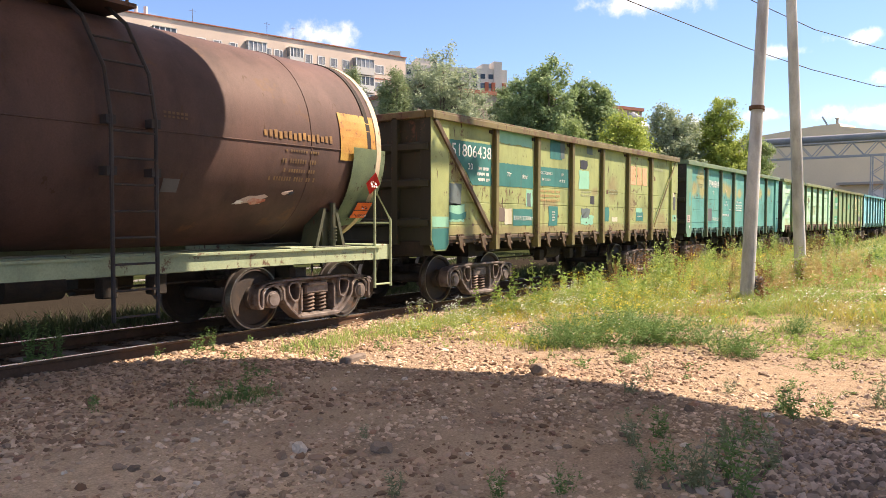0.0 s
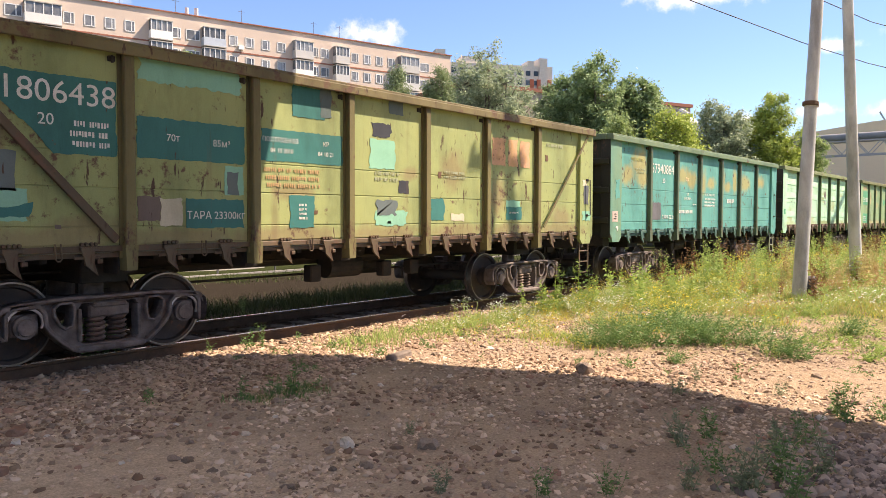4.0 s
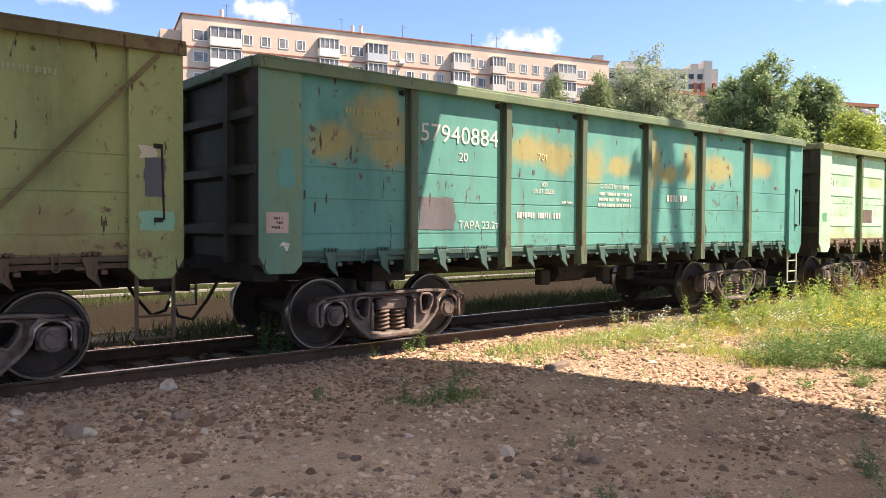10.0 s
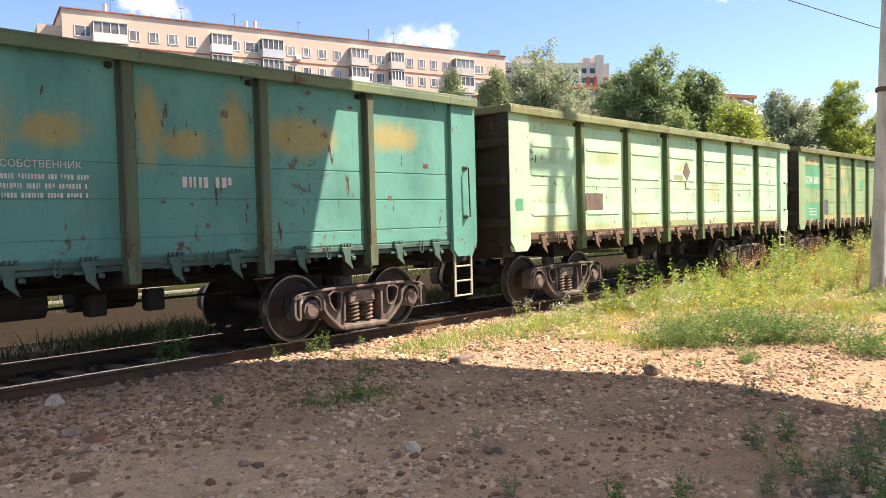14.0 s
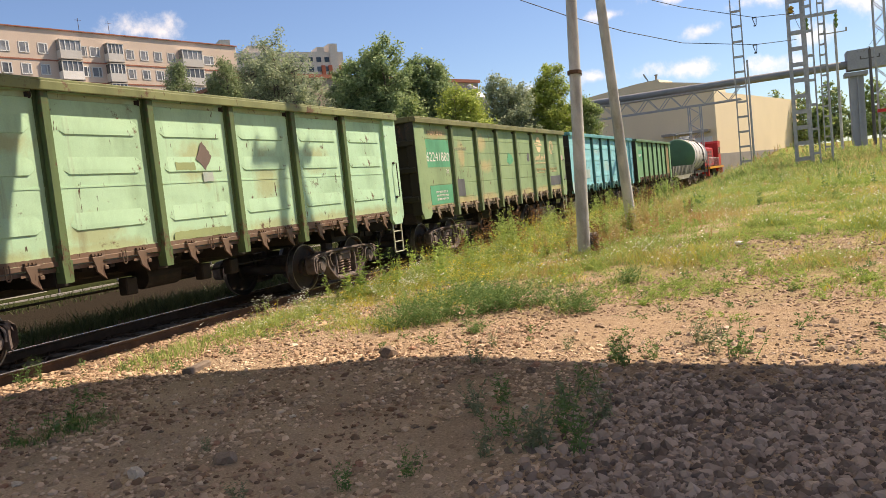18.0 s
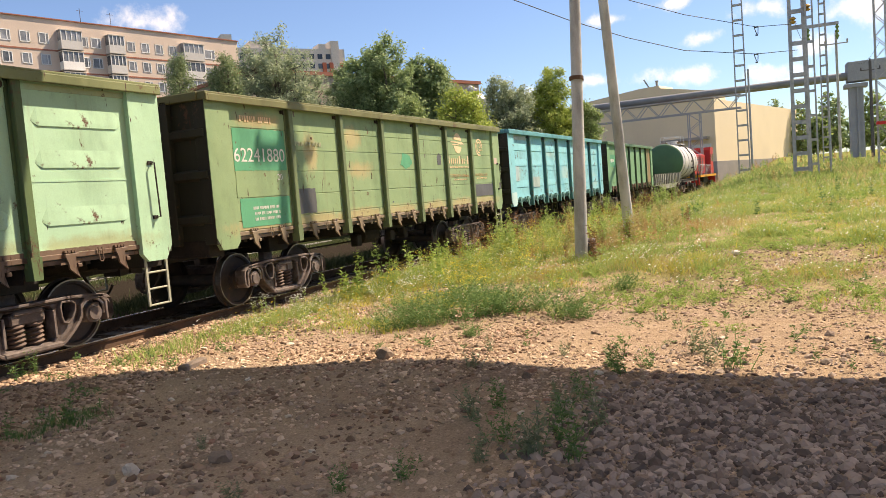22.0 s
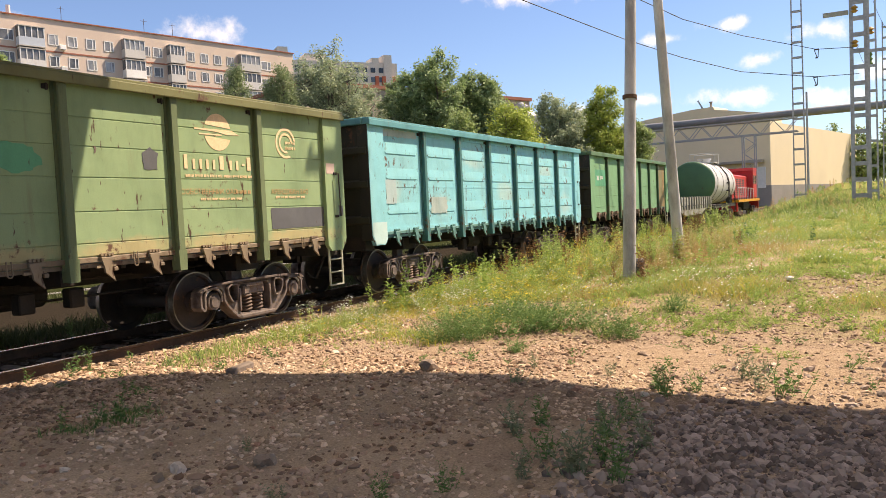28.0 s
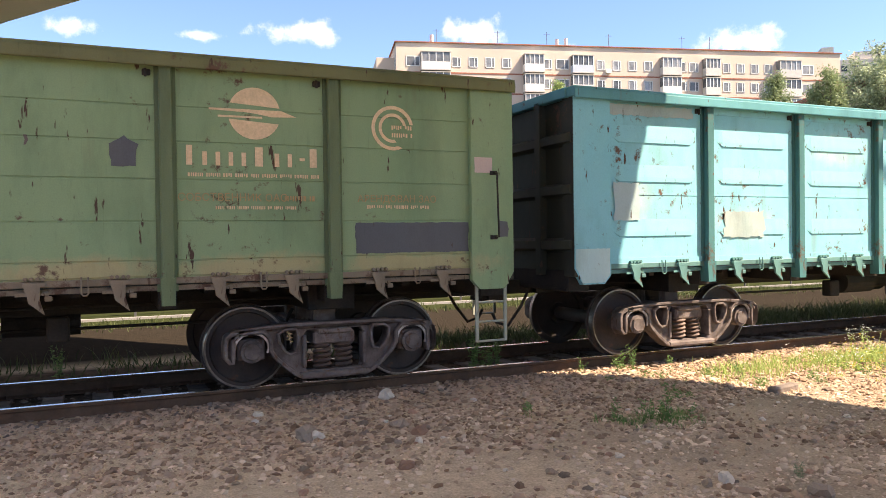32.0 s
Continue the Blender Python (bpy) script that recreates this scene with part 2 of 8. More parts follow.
def lib():
    material("black_gear", (0.022, 0.02, 0.018), (0.045, 0.036, 0.03), rough=0.85, scale=5, bump=0.2)
    material("bogie_steel", (0.24, 0.19, 0.17), (0.1, 0.075, 0.065), rough=0.8, scale=5, fine=55, rust=0.35, rust_scale=3, bump=0.25, per_object=0.25)
    material("bogie_shine", (0.66, 0.6, 0.56), (0.34, 0.29, 0.26), rough=0.5, metal=0.2, scale=9)
    material("wheel_steel", (0.045, 0.039, 0.037), (0.075, 0.057, 0.05), rough=0.75, scale=4, rust=0.2, rust_scale=2)
    material("tread_steel", (0.3, 0.28, 0.26), (0.2, 0.17, 0.15), rough=0.4, metal=0.9, scale=12, bump=0.05)
    material("frame_steel", (0.21, 0.17, 0.155), (0.085, 0.066, 0.058), rough=0.75, scale=6, fine=60, rust=0.45, rust_scale=3, bump=0.25, per_object=0.2)
    material("spring_steel", (0.17, 0.115, 0.09), (0.1, 0.07, 0.058), rough=0.7, scale=9, per_object=0.3)
    material("rail_side", (0.14, 0.08, 0.05), (0.085, 0.05, 0.033), rough=0.85, scale=4, bump=0.3)
    material("rail_top", (0.6, 0.58, 0.56), (0.45, 0.42, 0.4), rough=0.25, metal=0.9, scale=8, bump=0.04)
    material("sleeper_wood", (0.24, 0.19, 0.155), (0.12, 0.095, 0.08), rough=0.9, scale=6, fine=30, bump=0.5, per_object=0.4)
    material("white_mark", (0.72, 0.72, 0.68), (0.55, 0.56, 0.52), rough=0.7, scale=9, mix=0.6, bump=0)
    material("flaked_orange", (0.62, 0.35, 0.22), (0.5, 0.3, 0.16), rough=0.8, scale=5, mix=0.75, bump=0.05, rust=0.4)
    material("orange_mark", (0.5, 0.3, 0.15), (0.4, 0.3, 0.15), rough=0.7, scale=9, mix=0.6, bump=0)
    material("cream_mark", (0.82, 0.6, 0.38), (0.72, 0.52, 0.32), rough=0.7, scale=9, mix=0.5, bump=0)
    material("faded_mark", (0.36, 0.38, 0.26), (0.3, 0.33, 0.2), rough=0.7, scale=9, mix=0.6, bump=0)
    material("concrete", (0.47, 0.44, 0.4), (0.38, 0.36, 0.33), rough=0.9, scale=1.2, fine=30, bump=0.3)
    material("bridge_paint", (0.8, 0.71, 0.59), (0.74, 0.66, 0.55), rough=0.85, scale=0.6, fine=20, bump=0.1, grain=0.04)
    material("pole_concrete", (0.54, 0.54, 0.53), (0.32, 0.32, 0.31), rough=0.9, scale=2.4, fine=60, bump=0.3, streak=True, mix=0.7, grime=0.4)
    material("galvanised", (0.42, 0.43, 0.44), (0.3, 0.31, 0.32), rough=0.55, metal=0.5, scale=5)
    material("dark_metal", (0.07, 0.075, 0.08), (0.11, 0.1, 0.1), rough=0.7, scale=4)
    material("cable", (0.03, 0.03, 0.032), rough=0.7, bump=0)
    material("glass_dark", (0.05, 0.065, 0.08), (0.1, 0.12, 0.14), rough=0.12, spec=0.6, bump=0, scale=0.8, per_object=0.7)
    material("frame_white", (0.78, 0.78, 0.76), (0.68, 0.68, 0.66), rough=0.6, bump=0, per_object=0.2)
    material("bark", (0.12, 0.1, 0.08), (0.2, 0.18, 0.15), rough=0.95, scale=9, bump=0.6)


lib()


def leafy(name, base, alt, rough=0.6, glow=0.35):
    """Leaves: both sides catch light, and some of it comes through."""
    m = bpy.data.materials.new(name)
    m.use_nodes = True
    nt = m.node_tree
    N, L = nt.nodes.new, nt.links.new
    p, out = nt.nodes["Principled BSDF"], nt.nodes["Material Output"]
    geo = N("ShaderNodeNewGeometry")
    x = N("ShaderNodeMix"); x.data_type = "RGBA"
    x.inputs[6].default_value, x.inputs[7].default_value = (*base, 1), (*alt, 1)
    L(geo.outputs["Random Per Island"], x.inputs["Factor"])
    L(x.outputs[2], p.inputs["Base Color"])
    p.inputs["Roughness"].default_value = rough
    p.inputs["Specular IOR Level"].default_value = 0.25
    tr = N("ShaderNodeBsdfTranslucent")
    L(x.outputs[2], tr.inputs["Color"])
    ms = N("ShaderNodeMixShader"); ms.inputs["Fac"].default_value = glow
    L(p.outputs["BSDF"], ms.inputs[1]); L(tr.outputs["BSDF"], ms.inputs[2]); L(ms.outputs["Shader"], out.inputs["Surface"])
    MATS[name] = m
    return m


# ---- shape helpers ----
def box(bm, x0, x1, y0, y1, z0, z1, bev=0.0):
    r = bmesh.ops.create_cube(bm, size=1.0, matrix=Matrix.LocRotScale(((x0 + x1) / 2, (y0 + y1) / 2, (z0 + z1) / 2), None, (abs(x1 - x0), abs(y1 - y0), abs(z1 - z0))))
    if bev:
        bmesh.ops.bevel(bm, geom=list({e for v in r["verts"] for e in v.link_edges}), offset=bev, segments=1, profile=0.7, affect="EDGES")
    return r["verts"]


def rod(bm, a, b, r, n=8, r2=None, caps=True):
    a, b = Vector(a), Vector(b)
    d = b - a
    m = Matrix.Translation((a + b) / 2) @ d.to_track_quat("Z", "Y").to_matrix().to_4x4()
    return bmesh.ops.create_cone(bm, cap_ends=caps, segments=n, radius1=r, radius2=r if r2 is None else r2, depth=d.length, matrix=m)["verts"]


def beam(bm, a, b, w, h):
    """A square bar from a to b."""
    a, b = Vector(a), Vector(b)
    d = b - a
    m = Matrix.Translation((a + b) / 2) @ d.to_track_quat("Z", "Y").to_matrix().to_4x4() @ Matrix.Diagonal((w, h, d.length, 1))
    bmesh.ops.create_cube(bm, size=1.0, matrix=m)


def prism(bm, pts, y0, y1):
    """A plate: an outline in x and z, from y0 to y1."""
    a = [bm.verts.new((x, y0, z)) for x, z in pts]
    b = [bm.verts.new((x, y1, z)) for x, z in pts]
    bm.faces.new(a)
    bm.faces.new(list(reversed(b)))
    for i in range(len(pts)):
        j = (i + 1) % len(pts)
        bm.faces.new((a[j], a[i], b[i], b[j]))


def lathe(bm, profile, n=24, axis="y", at=(0, 0, 0), caps=True):
    """A turned shape: pairs of radius and place along the axis."""
    rings = []
    for r, h in profile:
        ring = []
        for i in range(n):
            t = 2 * math.pi * i / n
            c, s = r * math.cos(t), r * math.sin(t)
            v = {"y": (c, h, s), "x": (h, c, s), "z": (c, s, h)}[axis]
            ring.append(bm.verts.new((v[0] + at[0], v[1] + at[1], v[2] + at[2])))
        rings.append(ring)
    for a, b in zip(rings, rings[1:]):
        for i in range(n):
            bm.faces.new((a[i], a[(i + 1) % n], b[(i + 1) % n], b[i]))
    if caps and profile[0][0] > 1e-6:
        bm.faces.new(rings[0])
    if caps and profile[-1][0] > 1e-6:
        bm.faces.new(list(reversed(rings[-1])))


def tube(bm, pts, r, n=6):
    """A bent rod through the points, one closed skin."""
    pts = [Vector(p) for p in pts]
    rings, side = [], None
    for i, p in enumerate(pts):
        d = (pts[min(i + 1, len(pts) - 1)] - pts[max(i - 1, 0)]).normalized()
        if side is None:
            side = d.orthogonal().normalized()
        side = (side - d * side.dot(d)).normalized()
        up = d.cross(side)
        rings.append([bm.verts.new(p + (side * math.cos(a) + up * math.sin(a)) * r) for a in (2 * math.pi * k / n for k in range(n))])
    for a, b in zip(rings, rings[1:]):
        for k in range(n):
            bm.faces.new((a[k], a[(k + 1) % n], b[(k + 1) % n], b[k]))
    bm.faces.new(list(reversed(rings[0])))
    bm.faces.new(rings[-1])


MESHES = {}


def mesh_of(key, build, smooth=False):
    """The mesh that build(bm) makes, made once for each key."""
    if key not in MESHES:
        bm = bmesh.new()
        build(bm)
        bmesh.ops.recalc_face_normals(bm, faces=bm.faces)
        me = bpy.data.meshes.new(key)
        bm.to_mesh(me)
        bm.free()
        if smooth:
            me.polygons.foreach_set("use_smooth", [True] * len(me.polygons))
            me.set_sharp_from_angle(angle=radians(38))
        me.materials.append(None)
        MESHES[key] = me
    return MESHES[key]


def part(name, me, mat, parent, m=None, label=""):
    ob = new(name, me)
    ob.material_slots[0].link = "OBJECT"
    ob.material_slots[0].material = MATS[mat] if isinstance(mat, str) else mat
    ob.parent = parent
    if m is not None:
        ob.matrix_basis = m
    if label:
        ob["label"] = label
    return ob


def thing(name, label, category, m=None, group="", kind=""):
    ob = new(name)
    if m is not None:
        ob.matrix_basis = m
    return tagged(ob, label, category, group, kind)


def solo(name, me, mat, label, category="", group="", kind="", m=None):
    ob = part(name, me, mat, None, m)
    return tagged(ob, label, category, group, kind)


def text_mesh(txt, size):
    """Letters as a thin mesh in the x-z plane, reading along +x."""
    key = "text " + txt + str(size)
    if key not in MESHES:
        cu = bpy.data.curves.new(key, "FONT")
        cu.body, cu.size, cu.extrude, cu.align_x, cu.align_y = txt, size, 0.001, "CENTER", "CENTER"
        cu.resolution_u = 3
        ob = bpy.data.objects.new(key, cu)
        scene.collection.objects.link(ob)
        me = bpy.data.meshes.new_from_object(ob.evaluated_get(bpy.context.evaluated_depsgraph_get()))
        bpy.data.objects.remove(ob)
        me.transform(pose(0, 0, 0, 90, 0, 0).to_4x4())
        me.materials.clear()
        me.materials.append(None)
        MESHES[key] = me
    return MESHES[key]


from mathutils import geometry

# ---- the train ----
TRACK_Y, RAIL_Z = 9.65, 0.13
POSTS = (-4.25, -2.54, -0.86, 0.86, 2.54, 4.25)
BAYS = [(-5.9, -4.35), (-4.15, -2.64), (-2.44, -0.96), (-0.76, 0.76), (0.96, 2.44), (2.64, 4.15), (4.35, 5.9)]
SEAMS = (1.31, 1.51, 1.93, 2.31, 3.41)
MANY_SEAMS = (1.31, 1.47, 1.86, 2.28, 2.66, 3.01, 3.41)
MOVERS, AXLES = [], []
# slack in the couplings: how far each open wagon stands from an even spacing
SHIFT = (0.17, 0.01, -0.14, 0.05, -0.1, 0.1)


def wheelset_mesh(bm):
    for s in (-1, 1):
        prof = [(0.09, 0.70), (0.16, 0.69), (0.17, 0.735), (0.39, 0.745), (0.41, 0.715), (0.488, 0.72), (0.485, 0.745), (0.462, 0.755), (0.456, 0.845), (0.40, 0.85), (0.385, 0.80), (0.17, 0.79), (0.16, 0.87), (0.09, 0.88)]
        lathe(bm, [(r, s * y) for r, y in prof], 36)
    rod(bm, (0, -1.1, 0), (0, 1.1, 0), 0.1, 14)


def tread_mesh(bm):
    lathe(bm, [(0.46, -0.757), (0.4645, -0.757), (0.4585, -0.846), (0.4555, -0.856), (0.437, -0.856), (0.436, -0.849)], 36, caps=False)


def plate_with_holes(bm, loops, y0, y1, edge=0.016):
    """A cast plate in the xz plane: the first loop is its outline, the others are openings."""
    tris = geometry.tessellate_polygon([[Vector((x, z, 0)) for x, z in loop] for loop in loops])
    flat = [p for loop in loops for p in loop]
    front = [bm.verts.new((x, y0, z)) for x, z in flat]
    back = [bm.verts.new((x, y1, z)) for x, z in flat]
    for a, b, c in tris:
        bm.faces.new((front[a], front[b], front[c])); bm.faces.new((back[c], back[b], back[a]))
    rims, k = [], 0
    for loop in loops:
        n = len(loop)
        for i in range(n):
            p, q = k + i, k + (i + 1) % n
            bm.faces.new((front[p], front[q], back[q], back[p]))
            rims.append((front[p], front[q]))
        k += n
    bmesh.ops.recalc_face_normals(bm, faces=bm.faces[:])
    edges = [e for e in (bm.edges.get(r) for r in rims) if e]
    bmesh.ops.bevel(bm, geom=edges, offset=edge, segments=2 if edge > 0.01 else 1, profile=0.6, affect="EDGES")


def inset_loop(loop, d):
    """The loop moved sideways by d: outwards where d is positive."""
    area = sum(x0 * z1 - x1 * z0 for (x0, z0), (x1, z1) in zip(loop, loop[1:] + loop[:1]))
    turn = 1 if area > 0 else -1
    out = []
    for i, (x, z) in enumerate(loop):
        (xa, za), (xb, zb) = loop[i - 1], loop[(i + 1) % len(loop)]
        t = Vector((xb - xa, zb - za)).normalized()
        out.append((x + turn * t.y * d, z - turn * t.x * d))
    return out


def side_frame_mesh(bm):
    half = [(0.0, 0.74), (0.5, 0.745), (0.7, 0.735), (1.0, 0.71), (1.14, 0.685), (1.205, 0.63), (1.225, 0.55), (1.22, 0.40), (1.17, 0.335), (1.11, 0.34), (1.10, 0.42), (1.10, 0.585), (1.05, 0.645), (0.80, 0.645), (0.75, 0.585), (0.74, 0.45), (0.69, 0.37), (0.57, 0.25), (0.45, 0.155), (0.37, 0.12), (0.0, 0.115)]
    outline = half + [(-x, z) for x, z in reversed(half[1:-1])]
    hole = [(0.45, 0.665), (0.575, 0.662), (0.625, 0.625), (0.615, 0.545), (0.565, 0.455), (0.515, 0.415), (0.462, 0.43), (0.44, 0.51), (0.435, 0.62)]
    window = [(-0.31, 0.205), (0.31, 0.205), (0.355, 0.26), (0.365, 0.58), (0.31, 0.655), (-0.31, 0.655), (-0.365, 0.58), (-0.355, 0.26)]
    mirrored = [(-x, z) for x, z in reversed(hole)]
    plate_with_holes(bm, [outline, hole, mirrored, window], -1.085, -0.95)
    # raised flanges round the outline and the openings
    for loop, wide in ((outline, -0.042), (hole, 0.03), (mirrored, 0.03)):
        ring = bmesh.new()
        plate_with_holes(ring, [loop, inset_loop(loop, wide)] if wide < 0 else [inset_loop(loop, wide), loop], -1.15, -1.0, 0.007)
        me = bpy.data.meshes.new("flange_ring")
        ring.to_mesh(me)
        ring.free()
        bm.from_mesh(me)
        bpy.data.meshes.remove(me)
    box(bm, -0.40, 0.40, -1.16, -0.93, 0.125, 0.19, 0.015)
    for s in (-1, 1):
        box(bm, s * 0.325, s * 0.37, -1.115, -0.95, 0.24, 0.6, 0.008)


def arch_mesh(bm):
    outer = [(0.172 * math.cos(a) * 1.12, 0.165 * math.sin(a) + 0.03) for a in [radians(d) for d in range(-25, 206, 21)]]
    inner = [(x * 0.89, z * 0.89 - 0.004) for x, z in reversed(outer)]
    prism(bm, outer + inner, -1.125, -1.095)


def axlebox_mesh(bm):
    rod(bm, (0, -0.92, 0), (0, -1.13, 0), 0.125, 18)
    rod(bm, (0, -1.13, 0), (0, -1.155, 0), 0.095, 18, 0.085)
    box(bm, -0.15, 0.15, -1.08, -0.93, -0.1, 0.13, 0.015)
    for i in range(4):
        a = radians(45 + 90 * i)
        rod(bm, (0.09 * math.cos(a), -1.12, 0.09 * math.sin(a)), (0.09 * math.cos(a), -1.145, 0.09 * math.sin(a)), 0.014, 6)


def spring_mesh(bm):
    n, rr, r, turns = 14, 0.088, 0.023, 5
    rings = []
    for k in range(n * turns + 1):
        t = 2 * math.pi * k / n
        z = 0.205 + 0.275 * k / (n * turns)
        rings.append([bm.verts.new(((rr + r * math.cos(u)) * math.cos(t), (rr + r * math.cos(u)) * math.sin(t), z + r * math.sin(u))) for u in (0, 1.57, 3.14, 4.71)])
    for a, b in zip(rings, rings[1:]):
        for j in range(4):
            bm.faces.new((a[j], b[j], b[(j + 1) % 4], a[(j + 1) % 4]))


def bolster_mesh(bm):
    box(bm, -0.24, 0.24, -1.2, 1.2, 0.485, 0.63, 0.02)
    box(bm, -0.2, 0.2, -1.22, 1.22, 0.60, 0.66, 0.015)
    rod(bm, (0, 0, 0.6), (0, 0, 0.86), 0.16, 16)
    for s in (-1, 1):
        box(bm, -0.12, 0.12, s * 0.7, s * 0.84, 0.6, 0.86, 0.01)


def brake_mesh(bm):
    for s in (-1, 1):
        beam(bm, (s * 0.42, -0.85, 0.36), (s * 0.42, 0.85, 0.36), 0.08, 0.06)
        for y in (-0.79, 0.79):
            prism(bm, [(s * 0.44, 0.28), (s * 0.49, 0.3), (s * 0.47, 0.5), (s * 0.42, 0.5)], y - 0.04, y + 0.04)
        beam(bm, (s * 0.42, 0, 0.36), (s * 0.2, 0, 0.8), 0.05, 0.03)


def bogie(wagon, x, turned):
    b = part("bogie", mesh_of("bolster", bolster_mesh), "bogie_steel", wagon, pose(x, 0, 0), "cast steel bogie, dusty grey-brown")
    for rz in (0, 180):
        m = pose(0, 0, 0, 0, 0, rz) @ pose(0, -0.11, 0)
        part("side_frame", mesh_of("side_frame", side_frame_mesh), "frame_steel", b, m)
        for ax in (-0.925, 0.925):
            part("axle_box", mesh_of("axle_box", axlebox_mesh), "frame_steel", b, m @ pose(ax, 0, 0.46))
            part("pedestal_arch", mesh_of("pedestal_arch", arch_mesh), "bogie_shine", b, m @ pose(ax, 0, 0.475), "worn pale steel arch")
        for sx in (-0.125, 0.125):
            part("coil_spring", mesh_of("coil_spring", spring_mesh, True), "spring_steel", b, m @ pose(sx, -1.0, 0))
    part("brake_beam", mesh_of("brake_beam", brake_mesh), "black_gear", b)
    for ax in (-0.925, 0.925):
        w = part("wheelset", mesh_of("wheelset", wheelset_mesh, True), "wheel_steel", b, pose(ax, 0, 0.46), "rusty steel wheelset")
        for rz in (0, 180):
            part("tread", mesh_of("tread", tread_mesh, True), "tread_steel", b, pose(ax, 0, 0.46, 0, 0, rz), "polished tread")
        AXLES.append((w, ax))
    return b


# ---- open wagon ----
def post_mesh(bm):
    box(bm, -0.10, 0.10, -1.495, -1.475, 1.16, 3.42)
    box(bm, -0.062, 0.062, -1.57, -1.49, 1.02, 3.42, 0.012)
    prism(bm, [(-0.062, 1.02), (0.062, 1.02), (0.075, 1.3), (-0.075, 1.3)], -1.575, -1.30)


def backing_mesh(lo, hi):
    def build(bm):
        box(bm, lo - 0.1, hi + 0.1, -1.474, -1.445, 1.3, 3.42)
    return build


def strake_mesh(lo, hi, z0, z1):
    def build(bm):
        box(bm, lo, hi, -1.485, -1.455, z0 + 0.006, z1 - 0.006, 0.004)
    return build


def pressed_mesh(lo, hi):
    def build(bm):
        box(bm, lo - 0.1, hi + 0.1, -1.475, -1.445, 1.3, 3.42)
    return build


def flange_mesh(lo, hi):
    def build(bm):
        box(bm, lo, hi, -1.49, -1.47, 1.3, 1.37)
    return build


def seam_strip(lo, hi):
    def build(bm):
        prism(bm, [(lo, 2.19), (hi, 2.19), (hi, 2.215), (lo, 2.215)], -1.481, -1.47)
    return build


def rib_mesh(lo, hi):
    def build(bm):
        w = 0.24
        x0, x1 = lo + 0.1, hi - 0.1
        ring = []
        for x, k in ((x0, 0.0), (x0 + 0.09, 1.0), (x1 - 0.09, 1.0), (x1, 0.0)):
            ring.append([bm.verts.new((x, -1.4745 - 0.015 * k * h, w * g * (0.45 + 0.55 * k))) for g, h in ((-0.5, 0), (-0.44, 0.95), (-0.2, 0.85), (0.5, 0))])
        for a, b in zip(ring, ring[1:]):
            for i in range(3):
                bm.faces.new((a[i], b[i], b[i + 1], a[i + 1]))
    return build


def corner_mesh(bm):
    prism(bm, [(-6.45, 3.42), (-6.45, 1.25), (-6.33, 1.05), (-6.0, 1.05), (-5.9, 1.16), (-5.9, 3.42)], -1.55, -1.47)


def corner_post_mesh(bm):
    box(bm, -6.452, -6.38, -1.545, -1.30, 1.15, 3.41, 0.01)


def chord_mesh(bm):
    prism(bm, [(-6.47, 3.40), (6.47, 3.40), (6.47, 3.53), (-6.47, 3.53)], -1.60, -1.44)
    box(bm, -6.47, 6.47, -1.615, -1.59, 3.375, 3.50, 0.008)
    bmesh.ops.bevel(bm, geom=list(bm.edges), offset=0.008, segments=1, affect="EDGES")


def end_wall_mesh(bm):
    box(bm, -6.40, -6.36, -1.46, 1.46, 1.2, 3.5)


def end_rib_mesh(bm):
    prism(bm, [(-6.49, 0.05), (-6.36, 0.11), (-6.36, -0.11), (-6.49, -0.05)], -1.5, 1.5)


def end_post_mesh(bm):
    box(bm, -6.5, -6.37, -0.07, 0.07, 1.15, 3.45, 0.01)


def end_chord_mesh(bm):
    box(bm, -6.50, -6.34, -1.44, 1.44, 3.40, 3.53, 0.01)


def sill_mesh(bm):
    box(bm, -5.9, 5.9, -1.50, -1.36, 1.235, 1.30, 0.006)
    box(bm, -5.9, 5.9, -1.46, -1.44, 1.17, 1.22)


def latch_mesh(bm):
    box(bm, -0.1, 0.1, -1.545, -1.49, 1.245, 1.29, 0.006)
    for x in (-0.075, -0.025, 0.03, 0.075):
        rod(bm, (x, -1.49, 1.32), (x, -1.53, 1.32), 0.02, 6)
    prism(bm, [(-0.09, 1.25), (0.05, 1.25), (0.045, 1.12), (0.085, 0.985), (-0.05, 1.10), (-0.06, 1.17)], -1.545, -1.515)
    prism(bm, [(-0.16, 1.16), (0.12, 1.165), (0.12, 1.195), (-0.16, 1.19)], -1.525, -1.505)
    box(bm, 0.08, 0.15, -1.53, -1.50, 1.11, 1.16, 0.008)


def loop_mesh(bm):
    pts = [(-0.03, -1.52, 1.33), (-0.03, -1.53, 1.17), (-0.015, -1.53, 1.15), (0.015, -1.53, 1.15), (0.03, -1.53, 1.17), (0.03, -1.52, 1.33)]
    tube(bm, pts, 0.009, 6)


def hatch_mesh(bm):
    box(bm, -0.72, 0.72, -1.40, -0.22, 1.17, 1.2)
    for x in (-0.45, 0.0, 0.45):
        box(bm, x - 0.04, x + 0.04, -1.38, -0.25, 1.12, 1.17)


def centre_sill_mesh(bm):
    box(bm, -6.2, 6.2, -0.2, 0.2, 0.86, 1.2, 0.01)


def bearer_mesh(bm):
    box(bm, -0.09, 0.09, -1.42, 1.42, 0.98, 1.2)


def end_sill_mesh(bm):
    box(bm, -6.42, -6.1, -1.35, 1.35, 0.95, 1.22, 0.01)


def bolster_beam_mesh(bm):
    box(bm, -0.275, 0.275, -1.1, 1.1, 0.865, 1.19, 0.01)


